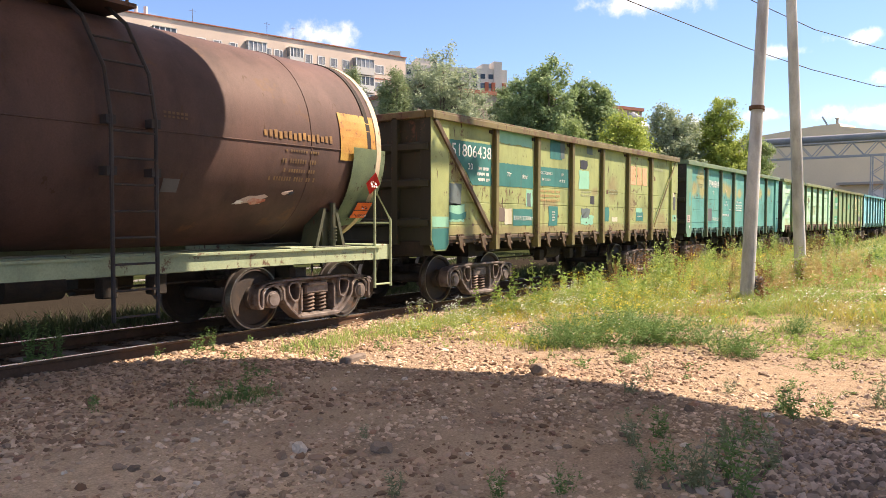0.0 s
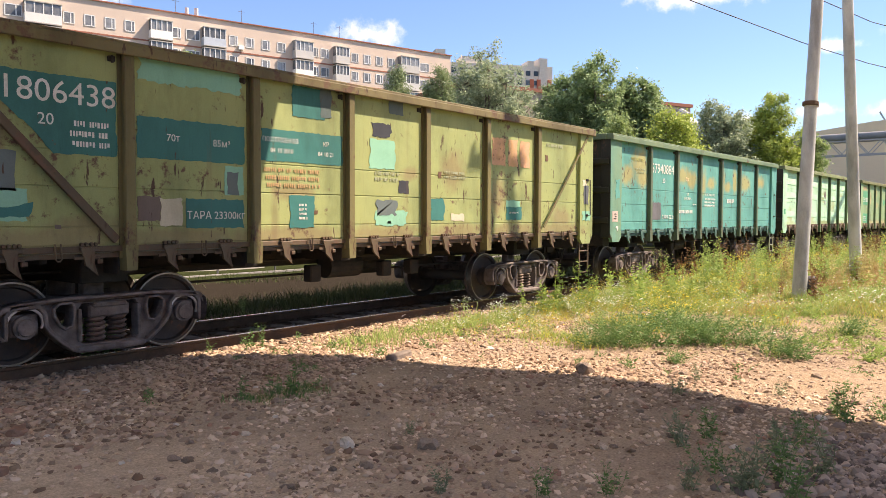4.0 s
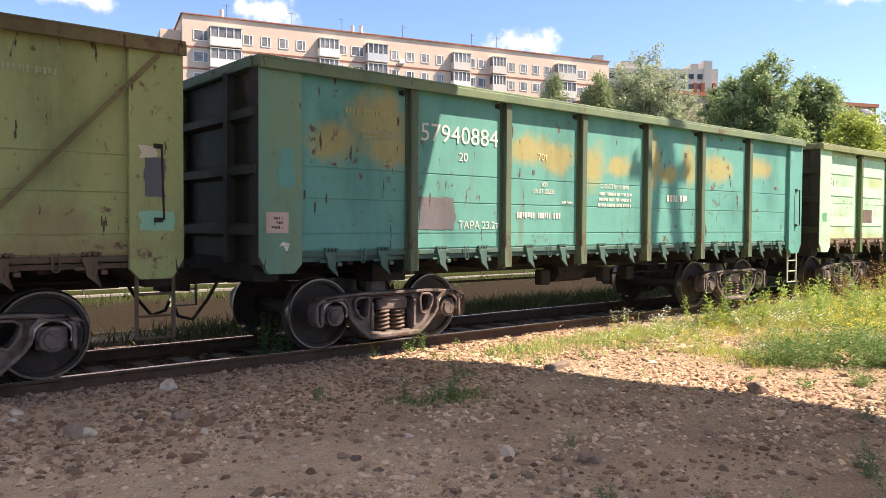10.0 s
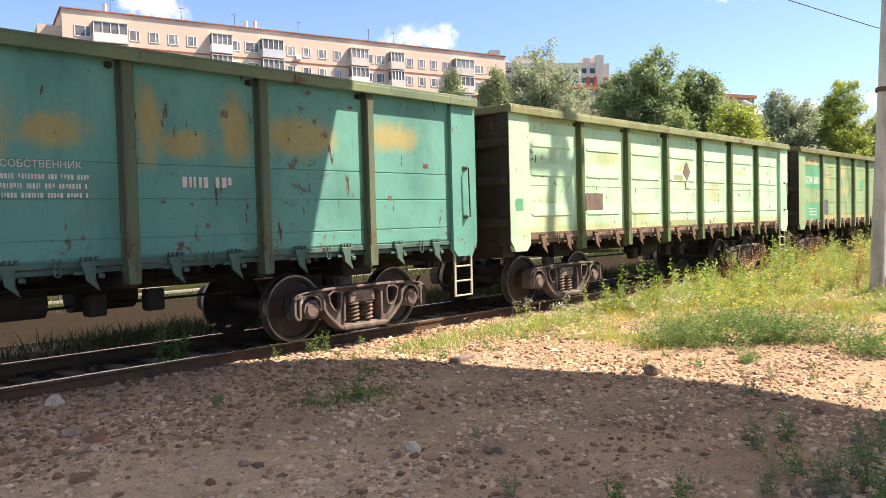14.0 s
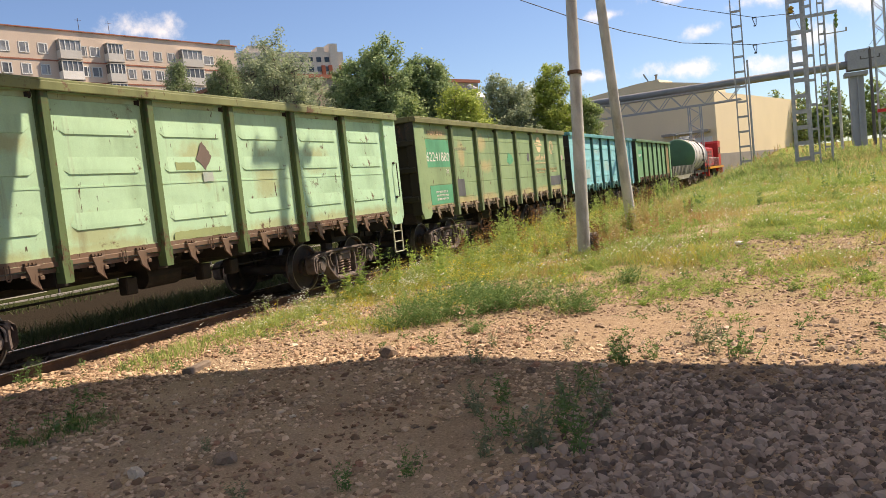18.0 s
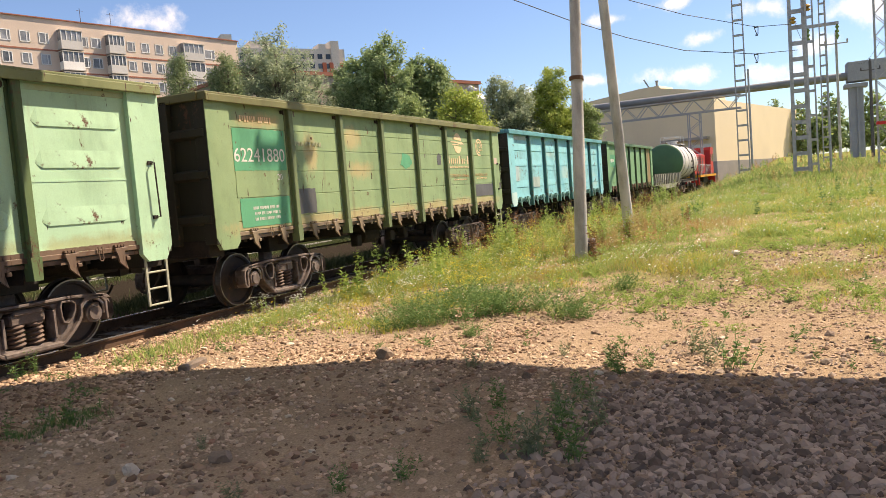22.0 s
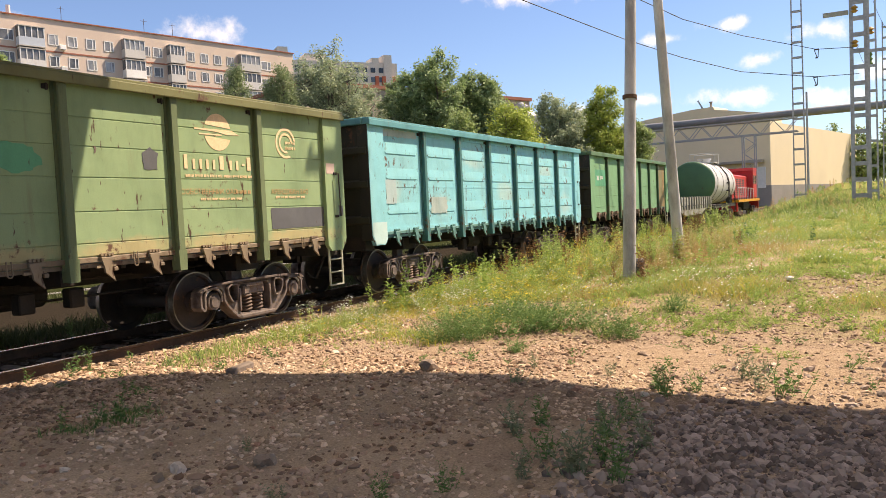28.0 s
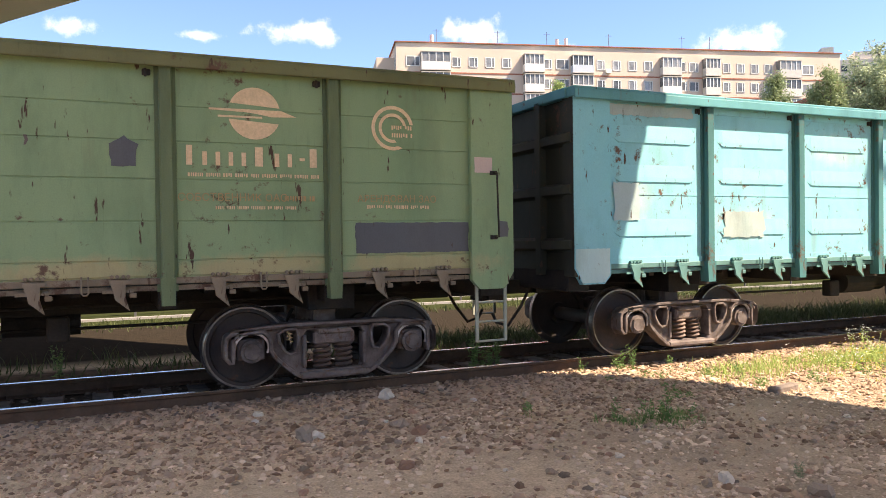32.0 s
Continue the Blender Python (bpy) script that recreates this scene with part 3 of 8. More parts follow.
def coupler_mesh(bm):
    box(bm, -6.75, -6.2, -0.12, 0.12, 0.86, 1.05, 0.02)
    prism(bm, [(-6.72, 0.78), (-6.96, 0.8), (-6.97, 1.1), (-6.72, 1.12)], -0.2, 0.16)
    tube(bm, [(-6.4, -0.35, 0.95), (-6.55, -0.36, 0.7), (-6.75, -0.36, 0.45), (-6.93, -0.36, 0.5), (-6.96, -0.3, 0.62)], 0.022, 8)
    beam(bm, (-6.42, -0.25, 0.98), (-6.42, -1.3, 0.98), 0.03, 0.03)


def brake_rig_mesh(bm):
    rod(bm, (-0.4, -0.45, 0.82), (0.3, -0.45, 0.82), 0.18, 16)
    rod(bm, (0.9, 0.4, 0.78), (1.7, 0.4, 0.78), 0.2, 16)
    rod(bm, (-3.2, -0.3, 0.72), (3.2, -0.3, 0.72), 0.018, 6)
    rod(bm, (-5.9, -0.62, 0.98), (5.9, -0.62, 0.98), 0.016, 6)
    for x in (-0.9, 0.7, 1.4):
        box(bm, x, x + 0.22, -0.7, -0.52, 0.62, 0.88, 0.02)


def ladder_mesh(bm):
    for x in (5.98, 6.36):
        box(bm, x - 0.018, x + 0.018, -1.50, -1.475, 0.42, 1.14)
    for z in (0.43, 0.66, 0.89):
        rod(bm, (5.98, -1.488, z), (6.36, -1.488, z), 0.014, 6)
    box(bm, 5.95, 6.4, -1.51, -1.46, 1.1, 1.3)


def grab_mesh(bm):
    tube(bm, [(6.2, -1.55, 2.42), (6.2, -1.62, 2.42), (6.22, -1.62, 1.66), (6.2, -1.55, 1.66)], 0.012, 6)
    for z in (2.42, 1.66):
        box(bm, 6.14, 6.23, -1.565, -1.548, z - 0.025, z + 0.025)


def hook_mesh(bm):
    box(bm, -0.05, 0.03, -1.52, -1.48, 3.30, 3.36, 0.008)
    rod(bm, (-0.02, -1.54, 3.28), (-0.02, -1.54, 3.36), 0.014, 6)


def brace_mesh(bm):
    beam(bm, (-6.36, -1.575, 3.38), (-4.4, -1.52, 1.36), 0.05, 0.085)


def short_brace_mesh(bm):
    beam(bm, (4.42, -1.56, 1.42), (6.2, -1.56, 3.36), 0.02, 0.05)


def gondola(index, label, paint, chord="", post="", inner="", pressed=False, low="", braced=False, corner="", seams=SEAMS):
    w = thing("gondola_wagon", label, "freight wagon", group="open wagons of the train")
    chord, post, inner, low, corner = chord or paint, post or paint, inner or paint, low or paint, corner or paint
    for rz in (0, 180):
        m = pose(0, 0, 0, 0, 0, rz)
        for i, (lo, hi) in enumerate(BAYS):
            if pressed:
                panel = part("side_panel", mesh_of(f"pressed_panel_{i}", pressed_mesh(lo, hi)), paint, w, m)
                for z in (0.0, 2.0):
                    part("panel_flange", mesh_of(f"panel_flange_{i}", flange_mesh(lo, hi)), paint, panel, pose(0, 0, z))
                part("panel_seam", mesh_of(f"panel_seam_{i}", seam_strip(lo, hi)), paint, panel)
                for z in (1.76, 2.47, 2.98):
                    part("pressed_rib", mesh_of(f"pressed_rib_{i}", rib_mesh(lo, hi)), paint, panel, pose(0, 0, z))
            else:
                panel = part("side_panel", mesh_of(f"backing_{i}", backing_mesh(lo, hi)), paint, w, m)
                for z0, z1 in zip(seams, seams[1:]):
                    part("plank", mesh_of(f"strake_{i}_{z0}_{z1}", strake_mesh(lo, hi, z0, z1)), paint, panel)
            n = 2
            for k in range(n):
                x = lo + (hi - lo) * (0.27 + 0.5 * k)
                part("hatch_latch", mesh_of("hatch_latch", latch_mesh), low, w, m @ pose(x, 0, 0))
            part("hatch_loop", mesh_of("hatch_loop", loop_mesh), low, w, m @ pose(lo + (hi - lo) * 0.56, 0, 0))
            part("floor_hatch", mesh_of("floor_hatch", hatch_mesh), "black_gear", w, m @ pose((lo + hi) / 2, 0, 0))
            if i < 6:
                part("tie_hook", mesh_of("tie_hook", hook_mesh), "black_gear", w, m @ pose(hi - 0.06, 0, 0))
        for x in POSTS:
            part("side_post", mesh_of("side_post", post_mesh), post, w, m @ pose(x, 0, 0))
        part("top_chord", mesh_of("top_chord", chord_mesh), chord, w, m)
        part("side_sill", mesh_of("side_sill", sill_mesh), low, w, m)
        part("corner_plate", mesh_of("corner_plate", corner_mesh), corner, w, m)
        part("corner_plate", mesh_of("corner_plate", corner_mesh), paint, w, m @ Matrix.Diagonal((-1, 1, 1, 1)))
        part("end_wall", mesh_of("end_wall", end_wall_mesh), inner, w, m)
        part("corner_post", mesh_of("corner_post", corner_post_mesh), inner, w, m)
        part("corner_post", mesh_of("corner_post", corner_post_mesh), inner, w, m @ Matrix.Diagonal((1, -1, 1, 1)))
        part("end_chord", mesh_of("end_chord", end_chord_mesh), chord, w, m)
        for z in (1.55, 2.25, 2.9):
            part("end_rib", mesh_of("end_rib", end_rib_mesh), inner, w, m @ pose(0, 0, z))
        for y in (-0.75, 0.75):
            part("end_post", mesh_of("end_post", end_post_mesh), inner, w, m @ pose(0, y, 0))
        part("coupler", mesh_of("coupler", coupler_mesh), "black_gear", w, m)
        # the braced wagon's ladder takes a dark paint that stands for its shade
        part("step_ladder", mesh_of("step_ladder", ladder_mesh), "low_ochre" if braced else "step_paint", w, m, "step ladder in a shade-dark tone" if braced else "worn pale step ladder")
        part("grab_handle", mesh_of("grab_handle", grab_mesh), "black_gear", w, m)
        if braced:
            part("diagonal_brace", mesh_of("diagonal_brace", brace_mesh), low, w, m)
            part("diagonal_brace", mesh_of("short_brace", short_brace_mesh), post, w, m)
    part("centre_sill", mesh_of("centre_sill", centre_sill_mesh), "black_gear", w)
    for x in POSTS:
        part("cross_bearer", mesh_of("cross_bearer", bearer_mesh), "black_gear", w, pose(x, 0, 0))
    for rz in (0, 180):
        part("end_sill", mesh_of("end_sill", end_sill_mesh), "black_gear", w, pose(0, 0, 0, 0, 0, rz))
    for x in (-4.325, 4.325):
        part("body_bolster", mesh_of("body_bolster", bolster_beam_mesh), "black_gear", w, pose(x, 0, 0))
    part("brake_rigging", mesh_of("brake_rigging", brake_rig_mesh), "black_gear", w)
    bogie(w, -4.325, False)
    bogie(w, 4.325, True)
    MOVERS.append((w, 6.45 + 13.92 * (index - 1) + SHIFT[index - 1]))
    return w


FACE = -1.4895


def ragged(points, seed, jitter=0.025):
    """An outline with uneven, brushed edges through the corner points."""
    rnd = random.Random(seed)
    out = []
    for (x0, z0), (x1, z1) in zip(points, points[1:] + points[:1]):
        n = max(1, int(math.hypot(x1 - x0, z1 - z0) / 0.045))
        for k in range(n):
            t = k / n
            out.append((x0 + (x1 - x0) * t + rnd.uniform(-jitter, jitter) * 0.5 + 0.4 * jitter * math.sin(7.0 * t + seed), z0 + (z1 - z0) * t + rnd.uniform(-jitter, jitter) * 0.4))
    return out


def patch(wagon, points, mat, seed, jitter=0.02, lift=0.0, label="", y=None):
    y = FACE if y is None else y
    key = f"patch {seed} {points[0]} {points[1]}"
    pts = ragged(points, seed, jitter)
    part("paint_patch", mesh_of(key, lambda bm: prism(bm, pts, y - lift - 0.001, y + 0.002)), mat, wagon, None, label)


def quad(x0, x1, z0, z1):
    return [(x0, z0), (x1, z0), (x1, z1), (x0, z1)]


def letters(wagon, txt, x, z, size, mat="white_mark", y=None, wide=1.0):
    y = FACE - 0.004 if y is None else y
    tagged(part("lettering", text_mesh(txt, size), mat, wagon, Matrix.Translation((x, y, z)) @ Matrix.Diagonal((wide, 1, 1, 1))), kind="stuff")


def bars(wagon, x0, x1, z0, z1, rows, mat, seed, y=None):
    """Lines of writing too worn to read: short dashes in rows."""
    y = FACE - 0.004 if y is None else y
    rnd = random.Random(seed)

    def build(bm):
        h = (z1 - z0) / rows
        for i in range(rows):
            x, g, left = x0 + rnd.uniform(0, 0.06), h * 0.55, rnd.randint(3, 8)
            while x < x1 - 0.02:
                w = g * rnd.uniform(0.22, 0.5)
                lo = rnd.choice((0.2, 0.2, 0.2, 0.34))
                box(bm, x, min(x1, x + w), y - 0.001, y + 0.001, z0 + h * (i + lo), z0 + h * (i + 0.75))
                x += w + g * rnd.uniform(0.16, 0.3)
                left -= 1
                if left == 0:
                    x, left = x + g * 0.6, rnd.randint(3, 8)
    tagged(part("worn_writing", mesh_of(f"bars {seed}", build), mat, wagon), kind="stuff")


# dried mud along the lowest plank
SPLASH = tuple((x, 1.36, 0.85, 0.13) for x in (-5.2, -3.5, -1.8, 0.0, 1.7, 3.4, 5.1))


def train_paints():
    wagon_paint("paint_ochre", (0.34, 0.37, 0.15), (0.25, 0.305, 0.135), rust=0.58, stains=((-5.6, 2.5, 0.1, 0.5), (-4.7, 1.5, 0.3, 0.12), (-1.9, 1.95, 0.3, 0.1), (0.5, 2.3, 0.2, 0.1), (1.6, 2.4, 0.3, 0.3), (2.9, 2.0, 0.25, 0.3), (5.2, 1.6, 0.35, 0.2)) + SPLASH, stain_col=(0.25, 0.19, 0.1), grime=0.45)
    wagon_paint("paint_ochre_trim", (0.2, 0.165, 0.075), (0.13, 0.105, 0.055), rust=0.8, grime=0.5)
    wagon_paint("paint_teal", (0.115, 0.35, 0.3), (0.075, 0.275, 0.25), rust=0.42, stains=((-4.75, 2.95, 0.42, 0.34), (-4.6, 2.6, 0.3, 0.2), (-5.45, 2.62, 0.3, 0.22), (-2.1, 2.75, 0.4, 0.2), (-1.5, 2.68, 0.45, 0.22), (-0.55, 2.6, 0.28, 0.35), (0.1, 2.62, 0.3, 0.16), (1.1, 2.75, 0.14, 0.4), (1.55, 2.55, 0.3, 0.14), (2.2, 2.75, 0.18, 0.4), (3.1, 2.7, 0.6, 0.22), (4.7, 2.82, 0.45, 0.2)), stain_col=(0.42, 0.31, 0.09))
    wagon_paint("paint_teal_trim", (0.17, 0.22, 0.12), (0.11, 0.18, 0.12), rust=0.35)
    wagon_paint("paint_light_green", (0.42, 0.66, 0.47), (0.36, 0.59, 0.4), rust=0.36, stains=((-3.3, 2.75, 0.5, 0.14), (-2.0, 1.62, 0.4, 0.2), (0.0, 2.5, 0.4, 0.3), (-5.2, 1.7, 0.3, 0.3), (1.7, 2.2, 0.3, 0.4), (3.3, 2.5, 0.4, 0.2)) + SPLASH, stain_col=(0.36, 0.38, 0.2), grime=0.3)
    wagon_paint("paint_light_green_trim", (0.24, 0.27, 0.13), (0.15, 0.18, 0.085), rust=0.5)
    wagon_paint("paint_olive", (0.27, 0.37, 0.2), (0.21, 0.325, 0.175), rust=0.4, stains=((-2.1, 2.95, 0.3, 0.22), (-1.85, 2.3, 0.4, 0.16), (-5.1, 3.15, 0.5, 0.12), (-3.6, 2.6, 0.2, 0.3)) + SPLASH, stain_col=(0.46, 0.36, 0.19), grime=0.3)
    wagon_paint("paint_olive_trim", (0.19, 0.19, 0.085), (0.13, 0.14, 0.065), rust=0.35)
    wagon_paint("paint_cyan", (0.18, 0.53, 0.6), (0.24, 0.54, 0.59), rust=0.5, stains=((-5.5, 2.1, 0.3, 0.3), (-3.5, 1.8, 0.5, 0.2), (-1.7, 2.9, 0.5, 0.2), (0.2, 2.1, 0.5, 0.3), (3.4, 2.6, 0.5, 0.3), (5, 1.7, 0.5, 0.3)), stain_col=(0.36, 0.52, 0.5), grime=0.25)
    wagon_paint("paint_cyan_trim", (0.10, 0.33, 0.36), (0.08, 0.27, 0.3), rust=0.2)
    wagon_paint("paint_green", (0.14, 0.30, 0.16), (0.18, 0.36, 0.2), rust=0.3, patch=(0.34, 0.2, 0.09), patch_scale=0.35, patch_at=0.66)
    wagon_paint("paint_green_trim", (0.1, 0.2, 0.11), (0.08, 0.16, 0.09), rust=0.3)
    wagon_paint("post_ochre", (0.2, 0.175, 0.075), (0.13, 0.11, 0.05), rust=0.75, grime=0.5)
    wagon_paint("post_teal", (0.13, 0.17, 0.1), (0.08, 0.12, 0.085), rust=0.75, grime=0.5)
    wagon_paint("post_light_green", (0.13, 0.2, 0.085), (0.08, 0.13, 0.06), rust=0.75, grime=0.5)
    wagon_paint("post_olive", (0.16, 0.21, 0.11), (0.12, 0.165, 0.085), rust=0.4, grime=0.4)
    wagon_paint("post_cyan", (0.06, 0.2, 0.2), (0.04, 0.15, 0.15), rust=0.75, grime=0.5)
    wagon_paint("post_green", (0.07, 0.13, 0.07), (0.05, 0.1, 0.05), rust=0.75, grime=0.5)
    wagon_paint("step_paint", (0.46, 0.47, 0.38), (0.33, 0.34, 0.27), rust=0.4)
    wagon_paint("corner_teal", (0.19, 0.27, 0.15), (0.11, 0.28, 0.23), rust=0.3)
    # near-black for every wagon's outer ends, their shade put into the colour
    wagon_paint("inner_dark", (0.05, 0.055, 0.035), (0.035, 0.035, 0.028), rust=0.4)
    wagon_paint("low_ochre", (0.14, 0.1, 0.062), (0.08, 0.058, 0.04), rust=0.9)
    wagon_paint("low_teal", (0.08, 0.18, 0.15), (0.05, 0.09, 0.08), rust=0.35)
    wagon_paint("low_rusty", (0.21, 0.14, 0.1), (0.11, 0.075, 0.057), rust=0.7)
    wagon_paint("low_olive", (0.3, 0.235, 0.165), (0.17, 0.13, 0.09), rust=0.6)
    wagon_paint("low_cyan", (0.12, 0.3, 0.28), (0.08, 0.16, 0.15), rust=0.45)
    wagon_paint("patch_teal", (0.035, 0.19, 0.17), (0.03, 0.15, 0.14), rust=0.1)
    wagon_paint("patch_mint", (0.24, 0.5, 0.36), (0.2, 0.45, 0.33), rust=0.12)
    wagon_paint("patch_grey", (0.14, 0.17, 0.17), (0.1, 0.14, 0.14), rust=0.1)
    wagon_paint("patch_black", (0.03, 0.035, 0.045), (0.05, 0.05, 0.06), rust=0.1)
    wagon_paint("patch_brown", (0.14, 0.11, 0.1), (0.18, 0.135, 0.115), rust=0.3)
    wagon_paint("patch_green", (0.09, 0.36, 0.2), (0.08, 0.32, 0.19), rust=0.1)
    wagon_paint("patch_slate", (0.095, 0.1, 0.11), (0.125, 0.13, 0.14), rust=0.1)
    wagon_paint("patch_cream", (0.6, 0.55, 0.42), (0.5, 0.47, 0.36), rust=0.1)


train_paints()

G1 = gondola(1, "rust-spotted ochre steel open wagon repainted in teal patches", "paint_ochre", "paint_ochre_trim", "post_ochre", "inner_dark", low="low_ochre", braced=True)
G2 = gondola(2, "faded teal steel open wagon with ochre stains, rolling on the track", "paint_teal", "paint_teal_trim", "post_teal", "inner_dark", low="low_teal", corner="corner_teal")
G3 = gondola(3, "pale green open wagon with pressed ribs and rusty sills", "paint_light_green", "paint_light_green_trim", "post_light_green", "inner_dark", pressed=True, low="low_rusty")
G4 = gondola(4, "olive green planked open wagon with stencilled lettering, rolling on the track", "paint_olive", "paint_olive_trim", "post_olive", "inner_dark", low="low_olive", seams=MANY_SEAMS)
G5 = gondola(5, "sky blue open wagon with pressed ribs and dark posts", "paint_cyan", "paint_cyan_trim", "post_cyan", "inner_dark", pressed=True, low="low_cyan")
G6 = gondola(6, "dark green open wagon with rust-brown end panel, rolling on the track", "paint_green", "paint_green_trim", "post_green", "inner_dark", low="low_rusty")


# ---- ground, track, bridge ----
def smooth(a, b, x):
    t = min(1.0, max(0.0, (x - a) / (b - a)))
    return t * t * (3 - 2 * t)


def ground_z(x, y):
    """Height of the ground: flat gravel by the track, a grassy bank that climbs beyond the poles."""
    bank = 0.5 * smooth(10, 18, x) + 0.35 * smooth(18, 32, x) + 0.75 * smooth(28, 52, x) + 1.6 * smooth(60, 140, x)
    side = 1 - smooth(1.5, 7.3, y)
    far = smooth(12.5, 30, y) * 1.2 * smooth(60, 130, x)
    z = bank * side + far
    z += 0.05 * noise.noise(Vector((x * 0.35, y * 0.35, 0))) * (1 - 0.7 * smooth(6.5, 8, y) * (1 - smooth(11.5, 13, y)))
    if 8.95 < y < 11.7:
        z -= 0.05
    return z - 0.015


def spaced(lo, hi, centre, fine, grow):
    out, step, v = [], fine, centre
    while v < hi:
        out.append(v); v += step
        if abs(v - centre) > 9:
            step = min(step * grow, 160)
    out.append(hi)
    step, v = fine, centre - fine
    while v > lo:
        out.append(v); v -= step
        if abs(v - centre) > 9:
            step = min(step * grow, 160)
    out.append(lo)
    return sorted(out)


def ground_sheet():
    xs, ys = spaced(-900, 2600, 7.0, 0.16, 1.035), spaced(-1200, 2600, 3.5, 0.16, 1.05)
    verts = [(x, y, ground_z(x, y) if abs(x) < 400 and abs(y) < 400 else 2.0) for y in ys for x in xs]
    n = len(xs)
    faces = [(j * n + i, j * n + i + 1, (j + 1) * n + i + 1, (j + 1) * n + i) for j in range(len(ys) - 1) for i in range(n - 1)]
    me = bpy.data.meshes.new("ground")
    me.from_pydata(verts, [], faces)
    me.polygons.foreach_set("use_smooth", [True] * len(me.polygons))
    ob = new("ground", me)
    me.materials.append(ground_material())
    return tagged(ob, "reddish gravel and dry earth turning to grass", "ground", kind="structure")


def ground_material():
    m = bpy.data.materials.new("gravel_earth")
    m.use_nodes = True
    nt = m.node_tree
    N, L = nt.nodes.new, nt.links.new
    p = nt.nodes["Principled BSDF"]
    p.inputs["Roughness"].default_value, p.inputs["Specular IOR Level"].default_value = 0.95, 0.0
    co = N("ShaderNodeTexCoord")
    vec = co.outputs["Object"]

    def tex(s, detail=6, r=0.6):
        t = N("ShaderNodeTexNoise"); t.inputs["Scale"].default_value, t.inputs["Detail"].default_value, t.inputs["Roughness"].default_value = s, detail, r
        L(vec, t.inputs["Vector"]); return t.outputs["Fac"]

    def band(f, lo, hi):
        r = N("ShaderNodeMapRange"); r.inputs["From Min"].default_value, r.inputs["From Max"].default_value = lo, hi
        L(f, r.inputs["Value"]); return r.outputs["Result"]

    def calc(op, a, b):
        x = N("ShaderNodeMath"); x.operation = op; x.use_clamp = op == "MULTIPLY"
        for i, v in enumerate((a, b)):
            if isinstance(v, float):
                x.inputs[i].default_value = v
            else:
                L(v, x.inputs[i])
        return x.outputs[0]

    def blend(f, a, b, kind="MIX"):
        x = N("ShaderNodeMix"); x.data_type, x.blend_type = "RGBA", kind
        if isinstance(f, float):
            x.inputs["Factor"].default_value = f
        else:
            L(f, x.inputs["Factor"])
        for i, v in ((6, a), (7, b)):
            if isinstance(v, tuple):
                x.inputs[i].default_value = (*v, 1)
            else:
                L(v, x.inputs[i])
        return x.outputs[2]

    xyz = N("ShaderNodeSeparateXYZ"); L(vec, xyz.inputs[0])
    X, Y = xyz.outputs[0], xyz.outputs[1]
    wob = calc("MULTIPLY_ADD", tex(0.35, 4), 5.0)
    big, mid, fine = tex(0.8, 5), tex(6.0, 6, 0.7), tex(55.0, 4, 0.6)
    earth = blend(band(big, 0.4, 0.62), (0.32, 0.235, 0.16), (0.275, 0.205, 0.15))
    earth = blend(band(mid, 0.45, 0.75), earth, (0.43, 0.335, 0.245))
    vor = N("ShaderNodeTexVoronoi"); vor.inputs["Scale"].default_value = 34.0
    L(vec, vor.inputs["Vector"])
    stone = blend(band(vor.outputs["Color"], 0.2, 0.9), (0.2, 0.135, 0.1), (0.5, 0.38, 0.28))
    peb = band(tex(1.6, 4), 0.34, 0.52)
    earth = blend(calc("MULTIPLY", peb, band(vor.outputs["Distance"], 0.55, 0.25)), earth, stone)
    # paler grey-brown earth under the bridge shade, lifting that shade by colour
    shade_lift = N("ShaderNodeMath"); shade_lift.operation = "MULTIPLY_ADD"
    L(big, shade_lift.inputs[0]); shade_lift.inputs[1].default_value = 7.0; L(X, shade_lift.inputs[2])
    earth = blend(calc("MULTIPLY", calc("MULTIPLY", band(shade_lift.outputs[0], 10.6, 6.0), band(X, -4.5, -1.8)), 0.9), earth, blend(band(mid, 0.42, 0.66), (0.7, 0.545, 0.39), (0.52, 0.4, 0.28)))
    # grass soil beyond a wavering line
    line = N("ShaderNodeMath"); line.operation = "ADD"; L(X, line.inputs[0]); L(wob, line.inputs[1])
    grass_f = band(line.outputs[0], 13.0, 17.5)
    bare = calc("MAXIMUM", band(tex(1.1, 5, 0.65), 0.4, 0.55), band(X, 18.0, 27.0))
    grass_f = calc("MULTIPLY", grass_f, bare)
    green = blend(band(mid, 0.35, 0.65), (0.18, 0.2, 0.055), (0.35, 0.31, 0.13))
    green = blend(calc("MULTIPLY", band(tex(0.55, 6, 0.65), 0.42, 0.6), 0.8), green, blend(band(mid, 0.35, 0.65), (0.085, 0.125, 0.03), (0.17, 0.19, 0.06)))
    col = blend(grass_f, earth, green)
    # near-black tones put the shade behind the track into grass and path colour
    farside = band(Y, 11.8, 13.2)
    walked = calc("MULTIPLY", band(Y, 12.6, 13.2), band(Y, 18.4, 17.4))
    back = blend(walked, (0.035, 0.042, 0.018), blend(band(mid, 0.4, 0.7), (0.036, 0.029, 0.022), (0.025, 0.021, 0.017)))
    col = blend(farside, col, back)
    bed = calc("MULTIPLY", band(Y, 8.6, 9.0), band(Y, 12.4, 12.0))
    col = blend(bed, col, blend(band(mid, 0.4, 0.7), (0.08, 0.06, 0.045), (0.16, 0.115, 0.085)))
    col = blend(band(fine, 0.2, 0.8), blend(1.0, col, (0.62,) * 3, "MULTIPLY"), blend(1.0, col, (1.3,) * 3, "MULTIPLY"))
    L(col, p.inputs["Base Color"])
    h = calc("ADD", calc("MULTIPLY", vor.outputs["Distance"], -0.8), mid)
